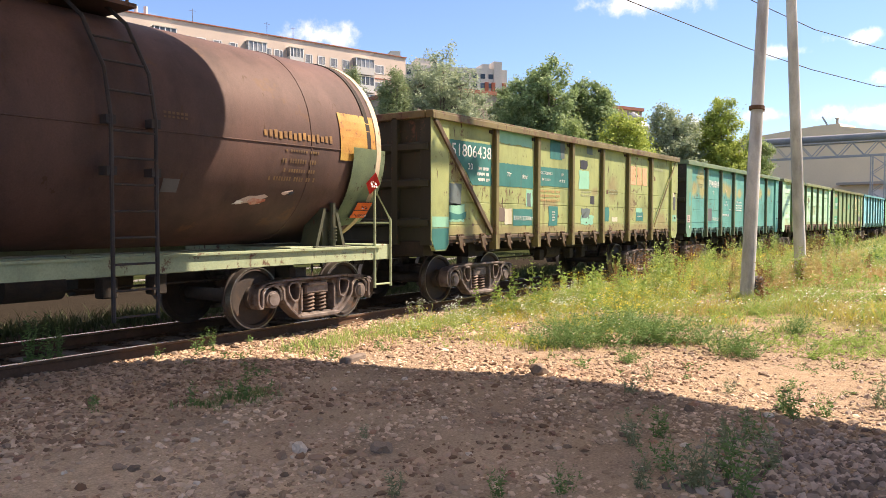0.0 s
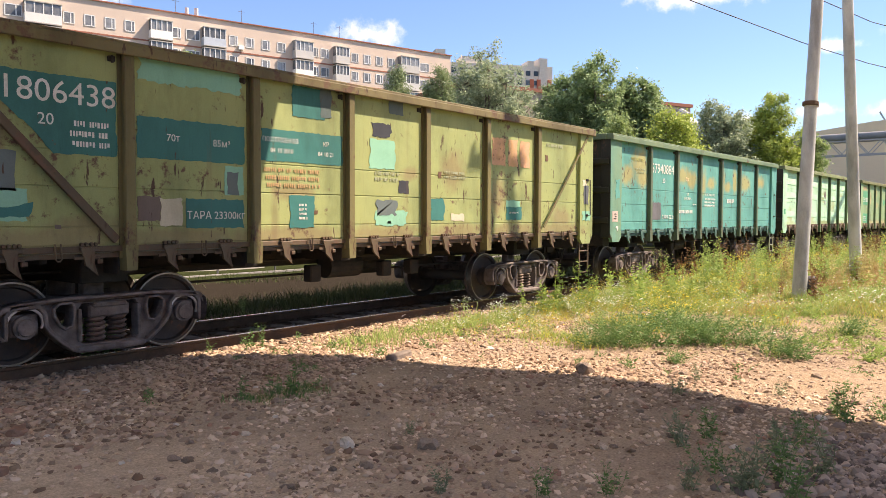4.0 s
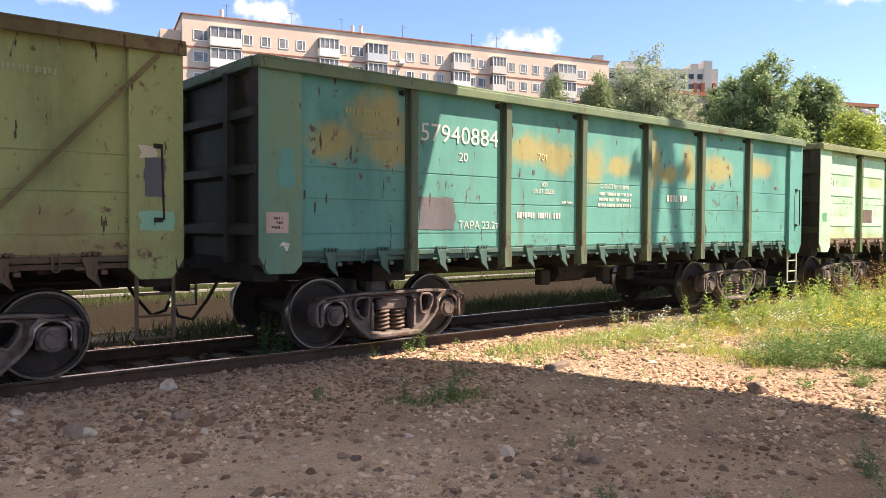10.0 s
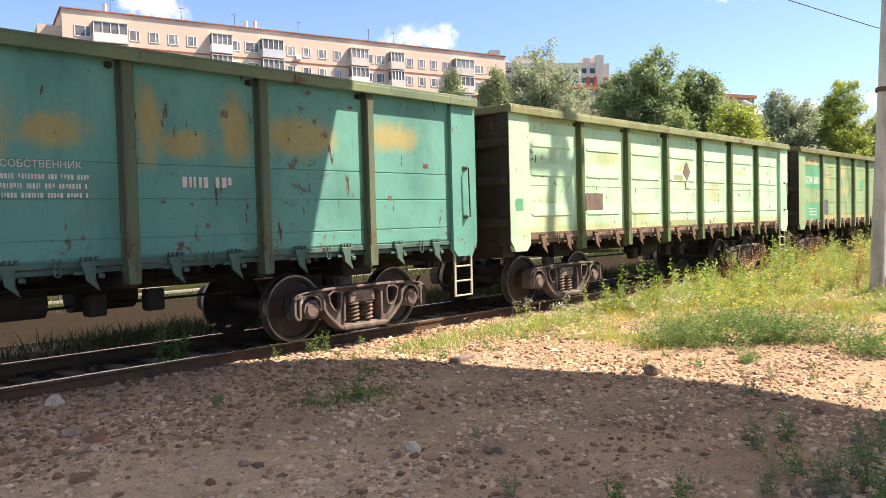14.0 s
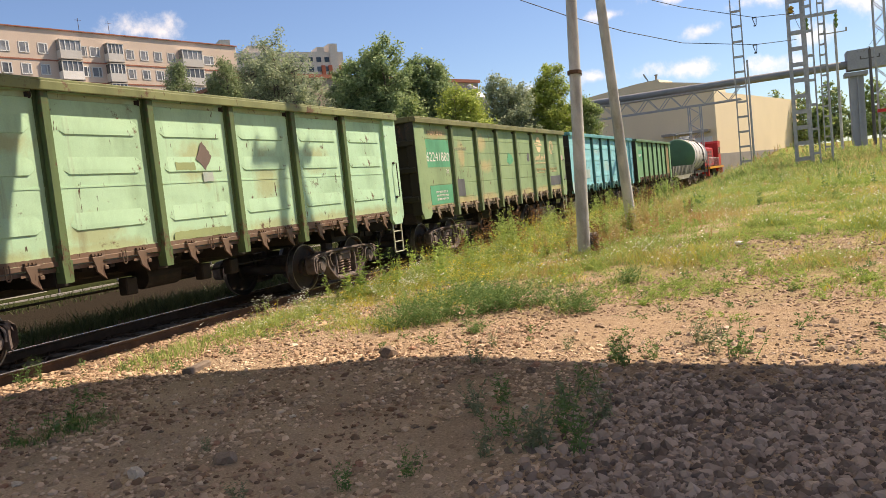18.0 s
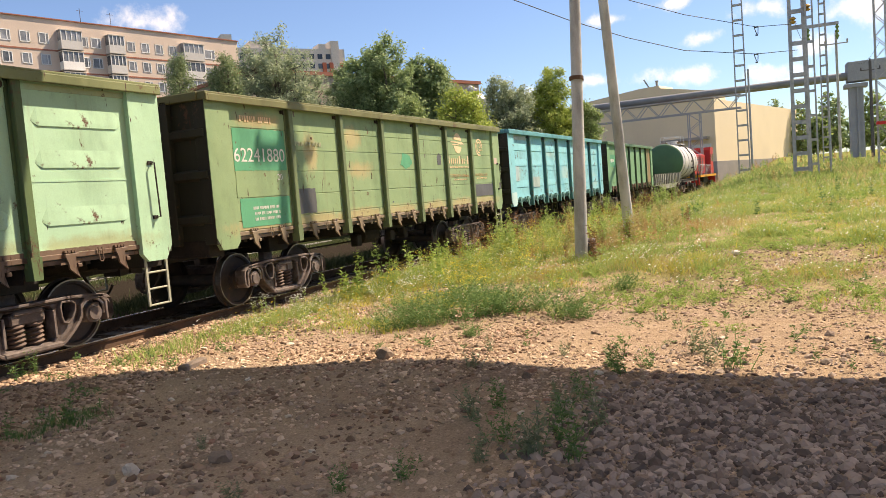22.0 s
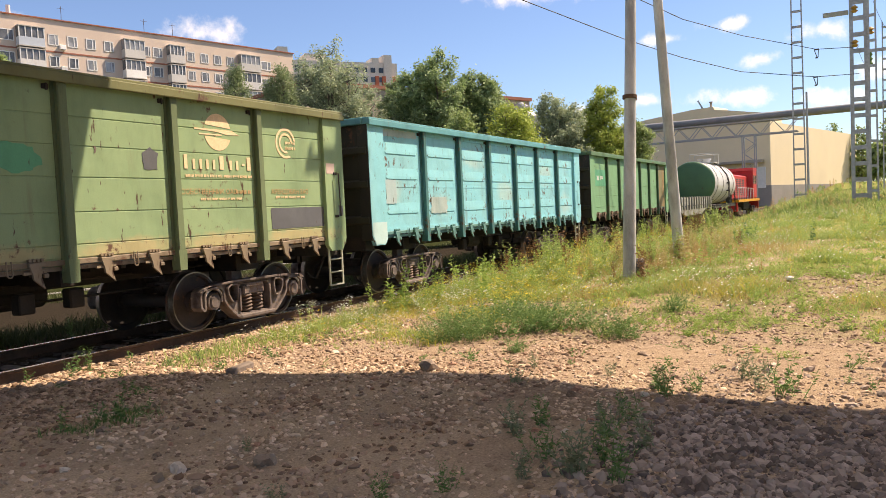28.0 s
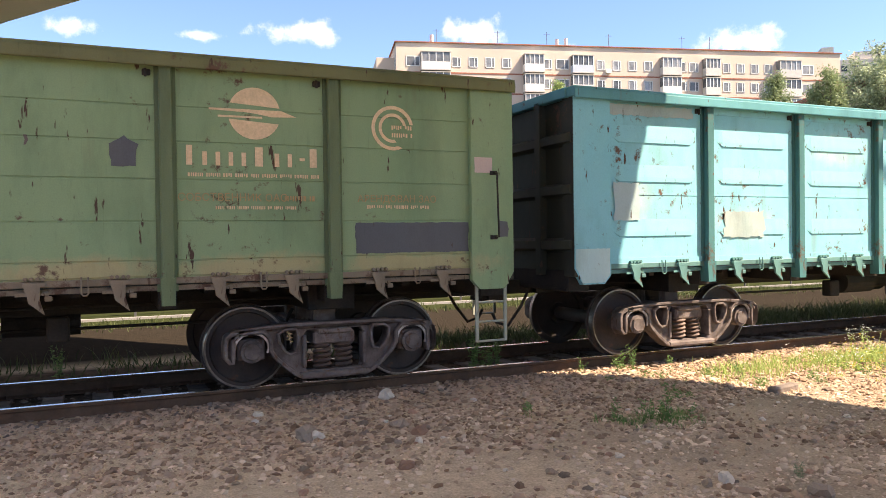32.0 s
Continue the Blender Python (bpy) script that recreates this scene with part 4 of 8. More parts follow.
    h2 = calc("ADD", h, calc("MULTIPLY", fine, 0.5))
    b = N("ShaderNodeBump"); b.inputs["Strength"].default_value, b.inputs["Distance"].default_value = 0.9, 0.035
    L(h2, b.inputs["Height"]); L(b.outputs["Normal"], p.inputs["Normal"])
    return m


GROUND = ground_sheet()


def rail_mesh(bm):
    prof = [(-0.075, -0.18), (0.075, -0.18), (0.075, -0.168), (0.012, -0.145), (0.011, -0.05), (0.036, -0.035), (0.036, -0.006), (-0.036, -0.006), (-0.036, -0.035), (-0.011, -0.05), (-0.012, -0.145), (-0.075, -0.168)]
    a = [bm.verts.new((-160, y, z)) for y, z in prof]
    b = [bm.verts.new((420, y, z)) for y, z in prof]
    bm.faces.new(a); bm.faces.new(list(reversed(b)))
    for i in range(len(prof)):
        j = (i + 1) % len(prof)
        bm.faces.new((a[j], a[i], b[i], b[j]))


def rail_top_mesh(bm):
    box(bm, -160, 420, -0.031, 0.031, -0.007, 0.0)


def track():
    t = thing("railway_track", "single railway track with rusty rails on dark sleepers", "railway track", kind="structure")
    for y in (-0.79, 0.79):
        r = part("rail", mesh_of("rail", rail_mesh), "rail_side", t, pose(0, TRACK_Y + y, RAIL_Z), "rusty steel rail")
        part("rail_head", mesh_of("rail_head", rail_top_mesh), "rail_top", r, None, "polished running surface")

    def sleeper(bm):
        box(bm, -0.115, 0.115, -1.35, 1.35, -0.16, 0.0, 0.012)

    def chair(bm):
        box(bm, -0.09, 0.09, -0.16, 0.16, 0.0, 0.018)
        for x in (-0.05, 0.05):
            for y in (-0.12, 0.12):
                rod(bm, (x, y, 0.01), (x, y, 0.05), 0.014, 6)
    for i in range(150):
        part("sleeper", mesh_of("sleeper", sleeper), "sleeper_wood", t, pose(-14.8 + 0.543 * i, TRACK_Y + random.uniform(-0.03, 0.03), -0.045, 0, 0, random.uniform(-0.8, 0.8)))
    for i in range(90):
        for y in (-0.79, 0.79):
            part("base_plate", mesh_of("base_plate", chair), "rail_side", t, pose(-8.28 + 0.543 * i, TRACK_Y + y, -0.047))
    return t


track()

# the road bridge overhead: its edge runs in a curve over the track
EDGE = [(11.2, -40.0), (11.6, -14.0), (11.75, -7.0), (11.8, -4.25), (11.85, -1.5), (12.1, 0.0), (12.05, 0.8), (11.85, 1.7), (11.4, 2.9), (11.05, 3.8), (10.4, 4.65), (9.6, 5.35), (8.85, 6.35), (6.5, 9.4), (3.6, 13.0), (0.4, 17.2), (-2.1, 20.9), (-6, 27.5), (-12, 38), (-20, 53)]


def bridge():
    b = thing("road_bridge", "beige concrete road bridge passing over the track", "bridge", kind="structure")

    def inset(k):
        out = []
        for i, (x, y) in enumerate(EDGE):
            x0, y0 = EDGE[max(0, i - 1)]
            x1, y1 = EDGE[min(len(EDGE) - 1, i + 1)]
            d = Vector((x1 - x0, y1 - y0)).normalized()
            out.append((x - d.y * k, y + d.x * k))
        return out

    def slab(k0, k1, z0, z1):
        def build(bm):
            lo, hi = inset(k0), inset(k1)
            rings = [[bm.verts.new((*p, z)) for p, z in ((a, z0), (c, z0), (c, z1), (a, z1))] for a, c in zip(lo, hi)]
            for r, s in zip(rings, rings[1:]):
                for i in range(4):
                    bm.faces.new((r[i], r[(i + 1) % 4], s[(i + 1) % 4], s[i]))
            bm.faces.new(rings[0]); bm.faces.new(list(reversed(rings[-1])))
        return build
    part("deck", mesh_of("bridge_deck", slab(0.0, 9.0, 7.05, 7.9)), "bridge_paint", b)
    part("parapet", mesh_of("bridge_parapet", slab(0.05, 0.35, 7.9, 8.3)), "concrete", b)

    def pier(bm):
        rod(bm, (0, 0, -0.4), (0, 0, 6.3), 0.6, 24)
        box(bm, -1.2, 1.2, -0.8, 0.8, 6.3, 7.06, 0.05)
    for x, y in ((6.0, -13.0), (-15.0, 30.0)):
        part("pier", mesh_of("bridge_pier", pier), "concrete", b, pose(x, y, 0))
    # unseen wall added behind the camera to cut low sky light on the wagons
    part("abutment", mesh_of("sky_block_mesh", lambda bm: box(bm, -30, 9, -22.5, -21.5, -0.5, 7.04, 0.05)), "concrete", b)
    return b


bridge()


# ---- paint marks on the open wagons ----
def marks_ochre(w):
    T, M, G, K, B = "patch_teal", "patch_mint", "patch_grey", "patch_black", "patch_brown"
    patch(w, [(-5.85, 2.93), (-4.37, 2.93), (-4.37, 2.12), (-5.05, 2.12), (-5.2, 2.3), (-5.85, 2.88)], T, 1)
    letters(w, "51806438", -5.06, 2.74, 0.33, wide=1.05)
    letters(w, "20", -5.12, 2.46, 0.17)
    bars(w, -4.88, -4.45, 2.18, 2.5, 3, "white_mark", 11)
    patch(w, quad(-5.85, -5.42, 1.72, 2.12), G, 2); patch(w, quad(-5.84, -5.32, 1.42, 1.75), M, 3)
    patch(w, [(-5.82, 1.46), (-5.3, 1.46), (-5.25, 1.62), (-5.5, 1.55), (-5.82, 1.6)], T, 4, lift=0.002)
    patch(w, quad(-4.1, -2.72, 3.0, 3.28), M, 5, 0.05); patch(w, quad(-4.13, -2.68, 2.13, 2.6), T, 6)
    letters(w, "70т", -3.68, 2.38, 0.12); letters(w, "85м³", -3.02, 2.36, 0.12)
    patch(w, quad(-2.98, -2.7, 1.74, 2.1), M, 7); patch(w, quad(-2.94, -2.78, 1.74, 2.02), G, 8, lift=0.002)
    patch(w, quad(-3.52, -2.7, 1.33, 1.68), T, 9); letters(w, "ТАРА 23300кг", -3.1, 1.48, 0.13)
    patch(w, quad(-4.13, -3.85, 1.42, 1.7), B, 10); patch(w, quad(-3.85, -3.56, 1.36, 1.68), "patch_cream", 12, 0.03)
    patch(w, quad(-2.42, -0.98, 2.2, 2.62), T, 13)
    letters(w, "ПОСТРОЕН БЗ", -2.1, 2.48, 0.085); letters(w, "04 10 2010", -2.08, 2.34, 0.085); letters(w, "КР", -1.3, 2.48, 0.085); letters(w, "04 10 21", -1.3, 2.34, 0.085)
    bars(w, -2.38, -1.4, 1.84, 2.14, 3, "orange_mark", 116)
    patch(w, quad(-1.9, -1.32, 2.82, 3.24), T, 14); patch(w, quad(-1.4, -1.2, 2.86, 3.26), G, 15, lift=0.002)
    patch(w, quad(-1.95, -1.52, 1.32, 1.76), T, 16); bars(w, -1.82, -1.64, 1.42, 1.66, 4, "white_mark", 16)
    patch(w, quad(-0.36, 0.04, 2.68, 2.88), K, 17, 0.04); patch(w, quad(-0.42, 0.14, 2.2, 2.64), M, 18, 0.03)
    patch(w, quad(0.22, 0.46, 1.84, 2.04), K, 19); patch(w, quad(0.0, 0.32, 3.05, 3.3), G, 20)
    patch(w, quad(-0.3, 0.4, 1.34, 1.56), M, 21, 0.05); patch(w, quad(-0.28, 0.16, 1.5, 1.72), G, 22, 0.05, lift=0.002)
    patch(w, quad(1.0, 1.35, 1.42, 1.78), T, 23, 0.04); patch(w, quad(1.55, 1.9, 1.4, 1.52), "patch_cream", 24, 0.03)
    for i, (x0, x1) in enumerate(((2.74, 3.16), (3.26, 3.56), (3.66, 3.98))):
        patch(w, [(x0, 2.42), (x1, 2.42), (x1, 2.92), (x0, 2.92)], "flaked_orange", 25 + i, 0.03, label="flaking orange lettering blocks")
    bars(w, 4.6, 5.25, 2.86, 2.98, 1, "faded_mark", 28); bars(w, -0.35, 0.25, 2.0, 2.18, 2, "faded_mark", 29); bars(w, 1.3, 1.95, 2.1, 2.26, 2, "faded_mark", 30)
    patch(w, quad(3.2, 3.72, 1.42, 1.66), T, 31); bars(w, 3.3, 3.62, 1.52, 1.58, 1, "white_mark", 31); patch(w, quad(3.2, 3.66, 1.66, 1.78), M, 32)
    for i in range(12):
        x, z = random.uniform(-5.8, 5.8), random.choice((random.uniform(1.32, 1.5), random.uniform(1.4, 3.3), 3.3))
        a, b = random.uniform(0.03, 0.11), random.uniform(0.03, 0.12)
        patch(w, quad(x, x + a, z, z + b), random.choice(("patch_rust", "patch_rust", "patch_brown")), 300 + i, 0.02)
    for x0, x1, z0, z1, mt in ((-6.44, -5.92, 1.07, 1.45, "patch_teal"), (-6.44, -5.92, 1.45, 1.66, "patch_mint")):
        patch(w, quad(x0 + 0.02, x1, z0 + 0.02, z1) if z0 > 1.2 else [(-6.33, 1.07), (-6.0, 1.07), (-5.92, 1.17), (-5.92, 1.45), (-6.43, 1.45), (-6.43, 1.26)], mt, int(z0 * 100), 0.006, y=-1.5535)
    patch(w, quad(6.05, 6.25, 1.9, 2.3), "patch_slate", 40, 0.02, y=-1.5535); patch(w, quad(6.0, 6.35, 1.55, 1.75), M, 41, 0.03, y=-1.5535); patch(w, quad(6.0, 6.17, 2.3, 2.42), "patch_cream", 42, 0.03, y=-1.553)


def marks_teal(w):
    letters(w, "57940884", -3.4, 2.85, 0.34, wide=1.05)
    letters(w, "20", -3.35, 2.56, 0.17)
    letters(w, "ТАРА 23.2т", -3.05, 1.62, 0.15)
    bars(w, -5.3, -4.5, 2.96, 3.1, 1, "faded_orange", 53); bars(w, -5.05, -4.5, 2.68, 2.84, 2, "faded_mark", 54)
    patch(w, quad(-4.12, -3.5, 1.56, 2.0), "patch_purple", 55, 0.03)
    letters(w, "70т", -1.75, 2.66, 0.15, "cream_mark")
    letters(w, "КР", -1.7, 2.24, 0.1); letters(w, "05.07.2023г.", -1.7, 2.14, 0.1); bars(w, -2.3, -1.3, 1.7, 1.86, 1, "white_mark", 57); bars(w, -1.35, -1.05, 1.95, 2.02, 1, "white_mark", 58)
    letters(w, "СОБСТВЕННИК", 0.0, 2.27, 0.1); bars(w, -0.45, 0.45, 1.92, 2.2, 3, "white_mark", 60)
    bars(w, 1.45, 2.1, 2.02, 2.24, 1, "white_mark", 63)
    patch(w, quad(-6.36, -6.08, 1.52, 1.76), "patch_pink", 66, 0.004, y=-1.5535, label="small pink warning plate"); bars(w, -6.3, -6.14, 1.56, 1.72, 3, "patch_black", 67, y=-1.5575)
    patch(w, [(-6.1, 1.3), (-6.06, 1.4), (-6.16, 1.42), (-6.2, 1.36), (-6.15, 1.38)], "white_mark", 68, 0.004, y=-1.5535)
    patch(w, quad(-6.2, -6.0, 2.05, 2.5), "paint_teal", 69, 0.05, y=-1.553)
    for i in range(7):
        x, z = random.uniform(-5.8, 5.7), random.uniform(1.6, 3.2)
        patch(w, quad(x, x + random.uniform(0.03, 0.1), z, z + random.uniform(0.02, 0.08)), random.choice(("patch_rust", "patch_brown")), 340 + i, 0.015)


def marks_light(w):
    patch(w, quad(-4.05, -3.45, 1.74, 2.06), "patch_brown", 71, 0.02); patch(w, quad(-0.62, 0.62, 1.36, 1.48), "patch_olive", 72, 0.03)
    patch(w, [(0.02, 2.55), (0.2, 2.38), (0.36, 2.58), (0.18, 2.82)], "patch_brown", 73, 0.02); patch(w, quad(0.12, 0.36, 2.2, 2.34), "patch_rose", 74, 0.02); patch(w, quad(-0.42, -0.02, 2.38, 2.5), "patch_olive", 75, 0.02)
    patch(w, quad(-5.85, 5.85, 1.3, 1.36), "low_rusty", 76, 0.012)
    patch(w, quad(-6.3, -6.1, 1.75, 1.95), "patch_green", 77, 0.02, y=-1.5535)


def title_bars(w):
    """The owner's title as plain upright bars: capitals and small letters by their height."""
    def build(bm):
        x = 2.72
        for wide, tall in ((0.13, 0.2), (0.1, 0.14), (0.1, 0.14), (0.1, 0.14), (0.1, 0.14), (0.18, 0.2), (0.11, 0.14), (0.1, 0.14), (0.07, 0.03), (0.17, 0.2)):
            z = 2.5 if tall < 0.1 else 2.43
            box(bm, x + wide * 0.1, x + wide * (0.55 if wide > 0.09 else 0.9), FACE - 0.005, FACE - 0.003, z, z + tall)
            x += wide + 0.03
    tagged(part("worn_writing", mesh_of("title bars", build), "cream_mark", w), kind="stuff")


def marks_olive(w):
    g = "patch_green"
    patch(w, quad(-5.8, -4.4, 2.3, 3.0), g, 81, 0.012); patch(w, quad(-5.8, -4.4, 1.86, 2.3), "paint_olive", 82, 0.01); patch(w, quad(-5.75, -4.4, 1.36, 1.84), g, 83, 0.012)
    letters(w, "62241880", -5.12, 2.55, 0.33, wide=1.05); letters(w, "20", -4.62, 2.18, 0.15); bars(w, -5.45, -4.7, 1.44, 1.72, 3, "white_mark", 84); bars(w, -5.6, -4.75, 3.08, 3.26, 1, "cream_mark", 85)
    patch(w, quad(-4.12, -3.55, 1.5, 1.96), "patch_slate", 86, 0.012); bars(w, -4.1, -3.2, 2.72, 2.86, 1, "faded_mark", 100)
    patch(w, [(0.02, 2.4), (0.3, 2.3), (0.6, 2.42), (0.5, 2.62), (0.15, 2.66)], g, 87, 0.04)
    patch(w, [(2.04, 2.40), (2.26, 2.40), (2.28, 2.62), (2.15, 2.70), (2.02, 2.62)], "patch_slate", 89, 0.015)
    # the leasing mark: three cream shapes, then a worn title and small lines
    disc = [(3.42 + 0.27 * math.cos(radians(a)), 2.98 + 0.27 * math.sin(radians(a))) for a in range(14, 167, 9)]
    low = [(3.42 + 0.27 * math.cos(radians(a)), 2.98 + 0.27 * math.sin(radians(a))) for a in range(194, 347, 9)]
    patch(w, disc, "cream_mark", 90, 0.0); patch(w, low, "cream_mark", 91, 0.0)
    patch(w, [(3.4, 3.02), (3.7, 3.02), (3.86, 2.96), (3.6, 2.95), (3.42, 2.98), (3.32, 2.99), (2.96, 3.0), (2.96, 3.02)], "cream_mark", 92, 0.0); patch(w, quad(3.05, 3.5, 2.93, 2.95), "cream_mark", 93, 0.0)
    title_bars(w);  bars(w, 2.7, 4.1, 2.3, 2.37, 1, "cream_mark", 95); letters(w, "СОБСТВЕННИК ОАО", 3.2, 2.1, 0.11, "orange_mark"); bars(w, 3.7, 4.05, 2.05, 2.15, 1, "orange_mark", 96); bars(w, 3.0, 3.85, 1.97, 2.03, 1, "cream_mark", 97)
    for r0, r1, a0, a1, i in ((0.21, 0.25, 10, 300, 0), (0.13, 0.165, 10, 290, 1)):
        arc = [(4.95 + r1 * math.cos(radians(a)), 2.9 + r1 * math.sin(radians(a))) for a in range(a0, a1, 12)] + [(4.95 + r0 * math.cos(radians(a)), 2.9 + r0 * math.sin(radians(a))) for a in range(a1 - 12, a0 - 1, -12)]
        patch(w, arc, "cream_mark", 98 + i, 0.0)
    letters(w, "АРЕНДОВАН ЗАО", 5.0, 2.1, 0.11, "orange_mark"); bars(w, 4.6, 5.4, 1.98, 2.05, 1, "cream_mark", 101); bars(w, 4.93, 5.2, 2.78, 2.95, 2, "cream_mark", 102)
    patch(w, quad(4.5, 5.88, 1.5, 1.84), "patch_slate", 103, 0.01)
    patch(w, quad(5.94, 6.17, 2.42, 2.6), "patch_pink", 104, 0.004, y=-1.5535); patch(w, quad(6.25, 6.38, 1.66, 1.85), "patch_slate", 105, 0.02, y=-1.5535)
    for i in range(7):
        x, z = random.uniform(-5.8, 5.7), random.uniform(1.35, 3.3)
        patch(w, quad(x, x + random.uniform(0.02, 0.06), z, z + random.uniform(0.03, 0.14)), random.choice(("patch_rust", "patch_brown", "patch_slate")), 420 + i, 0.015)


def marks_cyan(w):
    patch(w, quad(-5.8, -5.4, 1.86, 2.34), "patch_greyblue", 111, 0.03); patch(w, quad(-3.95, -3.2, 1.62, 1.98), "patch_rose", 112, 0.05); patch(w, quad(-5.85, -4.5, 3.22, 3.36), "patch_rose", 113, 0.03)
    patch(w, [(-6.33, 1.07), (-6.0, 1.07), (-5.92, 1.17), (-5.92, 1.5), (-6.43, 1.5), (-6.43, 1.26)], "patch_pale", 114, 0.006, y=-1.5535)


def marks_green(w):
    patch(w, quad(4.4, 5.85, 1.35, 3.35), "patch_rustpanel", 121, 0.02); patch(w, quad(-5.8, -4.4, 2.3, 2.9), "patch_green", 122, 0.02); bars(w, -5.5, -4.7, 2.45, 2.75, 1, "white_mark", 123)


def more_paints():
    for n, a, b in (("patch_rust", (0.12, 0.065, 0.04), (0.17, 0.095, 0.06)), ("patch_ochre", (0.42, 0.36, 0.1), (0.34, 0.33, 0.13)), ("patch_purple", (0.16, 0.13, 0.15), (0.13, 0.14, 0.15)),
                    ("patch_amber", (0.5, 0.31, 0.1), (0.42, 0.3, 0.13)), ("patch_pink", (0.6, 0.45, 0.4), (0.5, 0.4, 0.36)), ("patch_olive", (0.3, 0.36, 0.17), (0.26, 0.34, 0.18)), ("patch_rose", (0.4, 0.42, 0.38), (0.34, 0.47, 0.46)),
                    ("patch_sage", (0.3, 0.46, 0.24), (0.42, 0.58, 0.33)), ("faded_orange", (0.46, 0.36, 0.14), (0.36, 0.4, 0.16)), ("patch_greyblue", (0.33, 0.45, 0.46), (0.4, 0.5, 0.5)), ("patch_pale", (0.5, 0.66, 0.64), (0.4, 0.6, 0.6)), ("patch_rustpanel", (0.3, 0.17, 0.08), (0.2, 0.2, 0.1))):
        wagon_paint(n, a, b, rust=0.15)


more_paints()
marks_ochre(G1)
for mark in G1.children:
    if mark.name.split('.')[0] in ('paint_patch', 'lettering', 'worn_writing') and min(c[1] for c in mark.bound_box) + mark.matrix_basis.translation.y > -1.51:
        mark.matrix_basis = pose(0, 0, 0.15) @ mark.matrix_basis
marks_teal(G2); marks_light(G3); marks_olive(G4); marks_cyan(G5); marks_green(G6)


# ---- tank wagons ----
def barrel_mesh(bm):
    n = 10
    prof = [(0.0, -5.40)] + [(1.5 * math.sin(radians(90 * k / n)), -5.0 - 0.40 * math.cos(radians(90 * k / n))) for k in range(1, n + 1)]
    prof += [(1.5, -2.5), (1.5, 0), (1.5, 2.5)] + [(1.5 * math.sin(radians(90 * k / n)), 5.0 + 0.40 * math.cos(radians(90 * k / n))) for k in range(n, 0, -1)] + [(0.0, 5.40)]
    lathe(bm, prof, 56, "x", (0, 0, 2.72), caps=False)
    bmesh.ops.remove_doubles(bm, verts=bm.verts, dist=1e-4)


def end_cap_mesh(bm):
    n = 10
    lathe(bm, [(1.505 * math.sin(radians(90 * k / n)), 5.0 + 0.407 * math.cos(radians(90 * k / n))) for k in range(n, -1, -1)], 56, "x", (0, 0, 2.72), caps=False)
    bmesh.ops.remove_doubles(bm, verts=bm.verts, dist=1e-4)


def band_mesh(bm):
    lathe(bm, [(1.5, -0.045), (1.515, -0.045), (1.515, 0.045), (1.5, 0.045)], 56, "x", (0, 0, 2.72), caps=False)


def seam_mesh(bm):
    lathe(bm, [(1.5, -0.012), (1.508, -0.008), (1.508, 0.008), (1.5, 0.012)], 56, "x", (0, 0, 2.72), caps=False)


def tank_frame_mesh(bm):
    box(bm, -5.7, 5.7, -0.22, 0.22, 0.85, 1.15, 0.01)
    for s in (-1, 1):
        box(bm, s * 5.38, s * 4.9, -1.4, 1.4, 0.95, 1.2, 0.01)
        box(bm, s * 3.3, s * 4.5, -1.25, 1.25, 0.95, 1.2, 0.01)


def tank_sill_mesh(bm):
    prism(bm, [(-5.1, 0.96), (5.1, 0.96), (5.1, 1.16), (-5.1, 1.16)], -1.42, -1.30)
    box(bm, -5.1, 5.1, -1.46, -1.28, 1.15, 1.18)


def saddle_mesh(bm):
    for s in (-1, 1):
        prism(bm, [(s * 0.34, 1.16), (s * 0.28, 1.16), (s * 0.09, 1.78), (s * 0.15, 1.78)], -1.24, -0.9)
    box(bm, -0.14, 0.14, -1.2, -0.95, 1.16, 1.72)
    box(bm, -0.4, 0.4, -1.3, -0.9, 1.16, 1.2, 0.01)
    rod(bm, (0.02, -1.26, 1.2), (0.02, -1.26, 1.86), 0.045, 10)
    for k in range(5):
        rod(bm, (0.02, -1.26, 1.28 + 0.05 * k), (0.02, -1.26, 1.3 + 0.05 * k), 0.07, 10)


def tank_ladder_mesh(bm):
    for x in (0.3, 0.86):
        tube(bm, [(x, -1.62, 0.45), (x, -1.62, 2.75), (x, -1.5, 3.3), (x, -1.05, 3.95), (x, -0.6, 4.25)], 0.025, 8)
    for k in range(8):
        rod(bm, (0.3, -1.62, 0.5 + 0.3 * k), (0.86, -1.62, 0.5 + 0.3 * k), 0.014, 6)
    for z, y in ((3.05, -1.57), (3.4, -1.43), (3.7, -1.22)):
        rod(bm, (0.3, y, z), (0.86, y, z), 0.014, 6)
    for z in (2.15, 2.72):
        for x in (0.3, 0.86):
            box(bm, x - 0.06, x + 0.06, -1.63, -1.46, z - 0.05, z + 0.05)


def dome_mesh(bm):
    rod(bm, (0, 0, 4.1), (0, 0, 4.5), 0.42, 24)
    rod(bm, (0, 0, 4.5), (0, 0, 4.58), 0.5, 24)
    box(bm, -1.1, 1.1, -0.9, 0.9, 4.22, 4.27)
    for x in (-1.0, 1.0):
        for y in (-0.85, 0.85):
            rod(bm, (x, y, 4.25), (x, y, 4.95), 0.02, 6)
        rod(bm, (x, -0.85, 4.93), (x, 0.85, 4.93), 0.02, 6)


def tank_rail_mesh(bm):
    tube(bm, [(4.98, -1.42, 0.5), (4.98, -1.42, 2.1), (5.38, -1.42, 1.6), (5.38, -1.42, 0.5)], 0.022, 8)
    rod(bm, (4.98, -1.42, 0.55), (5.38, -1.42, 0.55), 0.016, 6)
    tube(bm, [(5.38, -1.42, 1.55), (5.4, 0, 1.55), (5.38, 1.42, 1.55)], 0.018, 6)


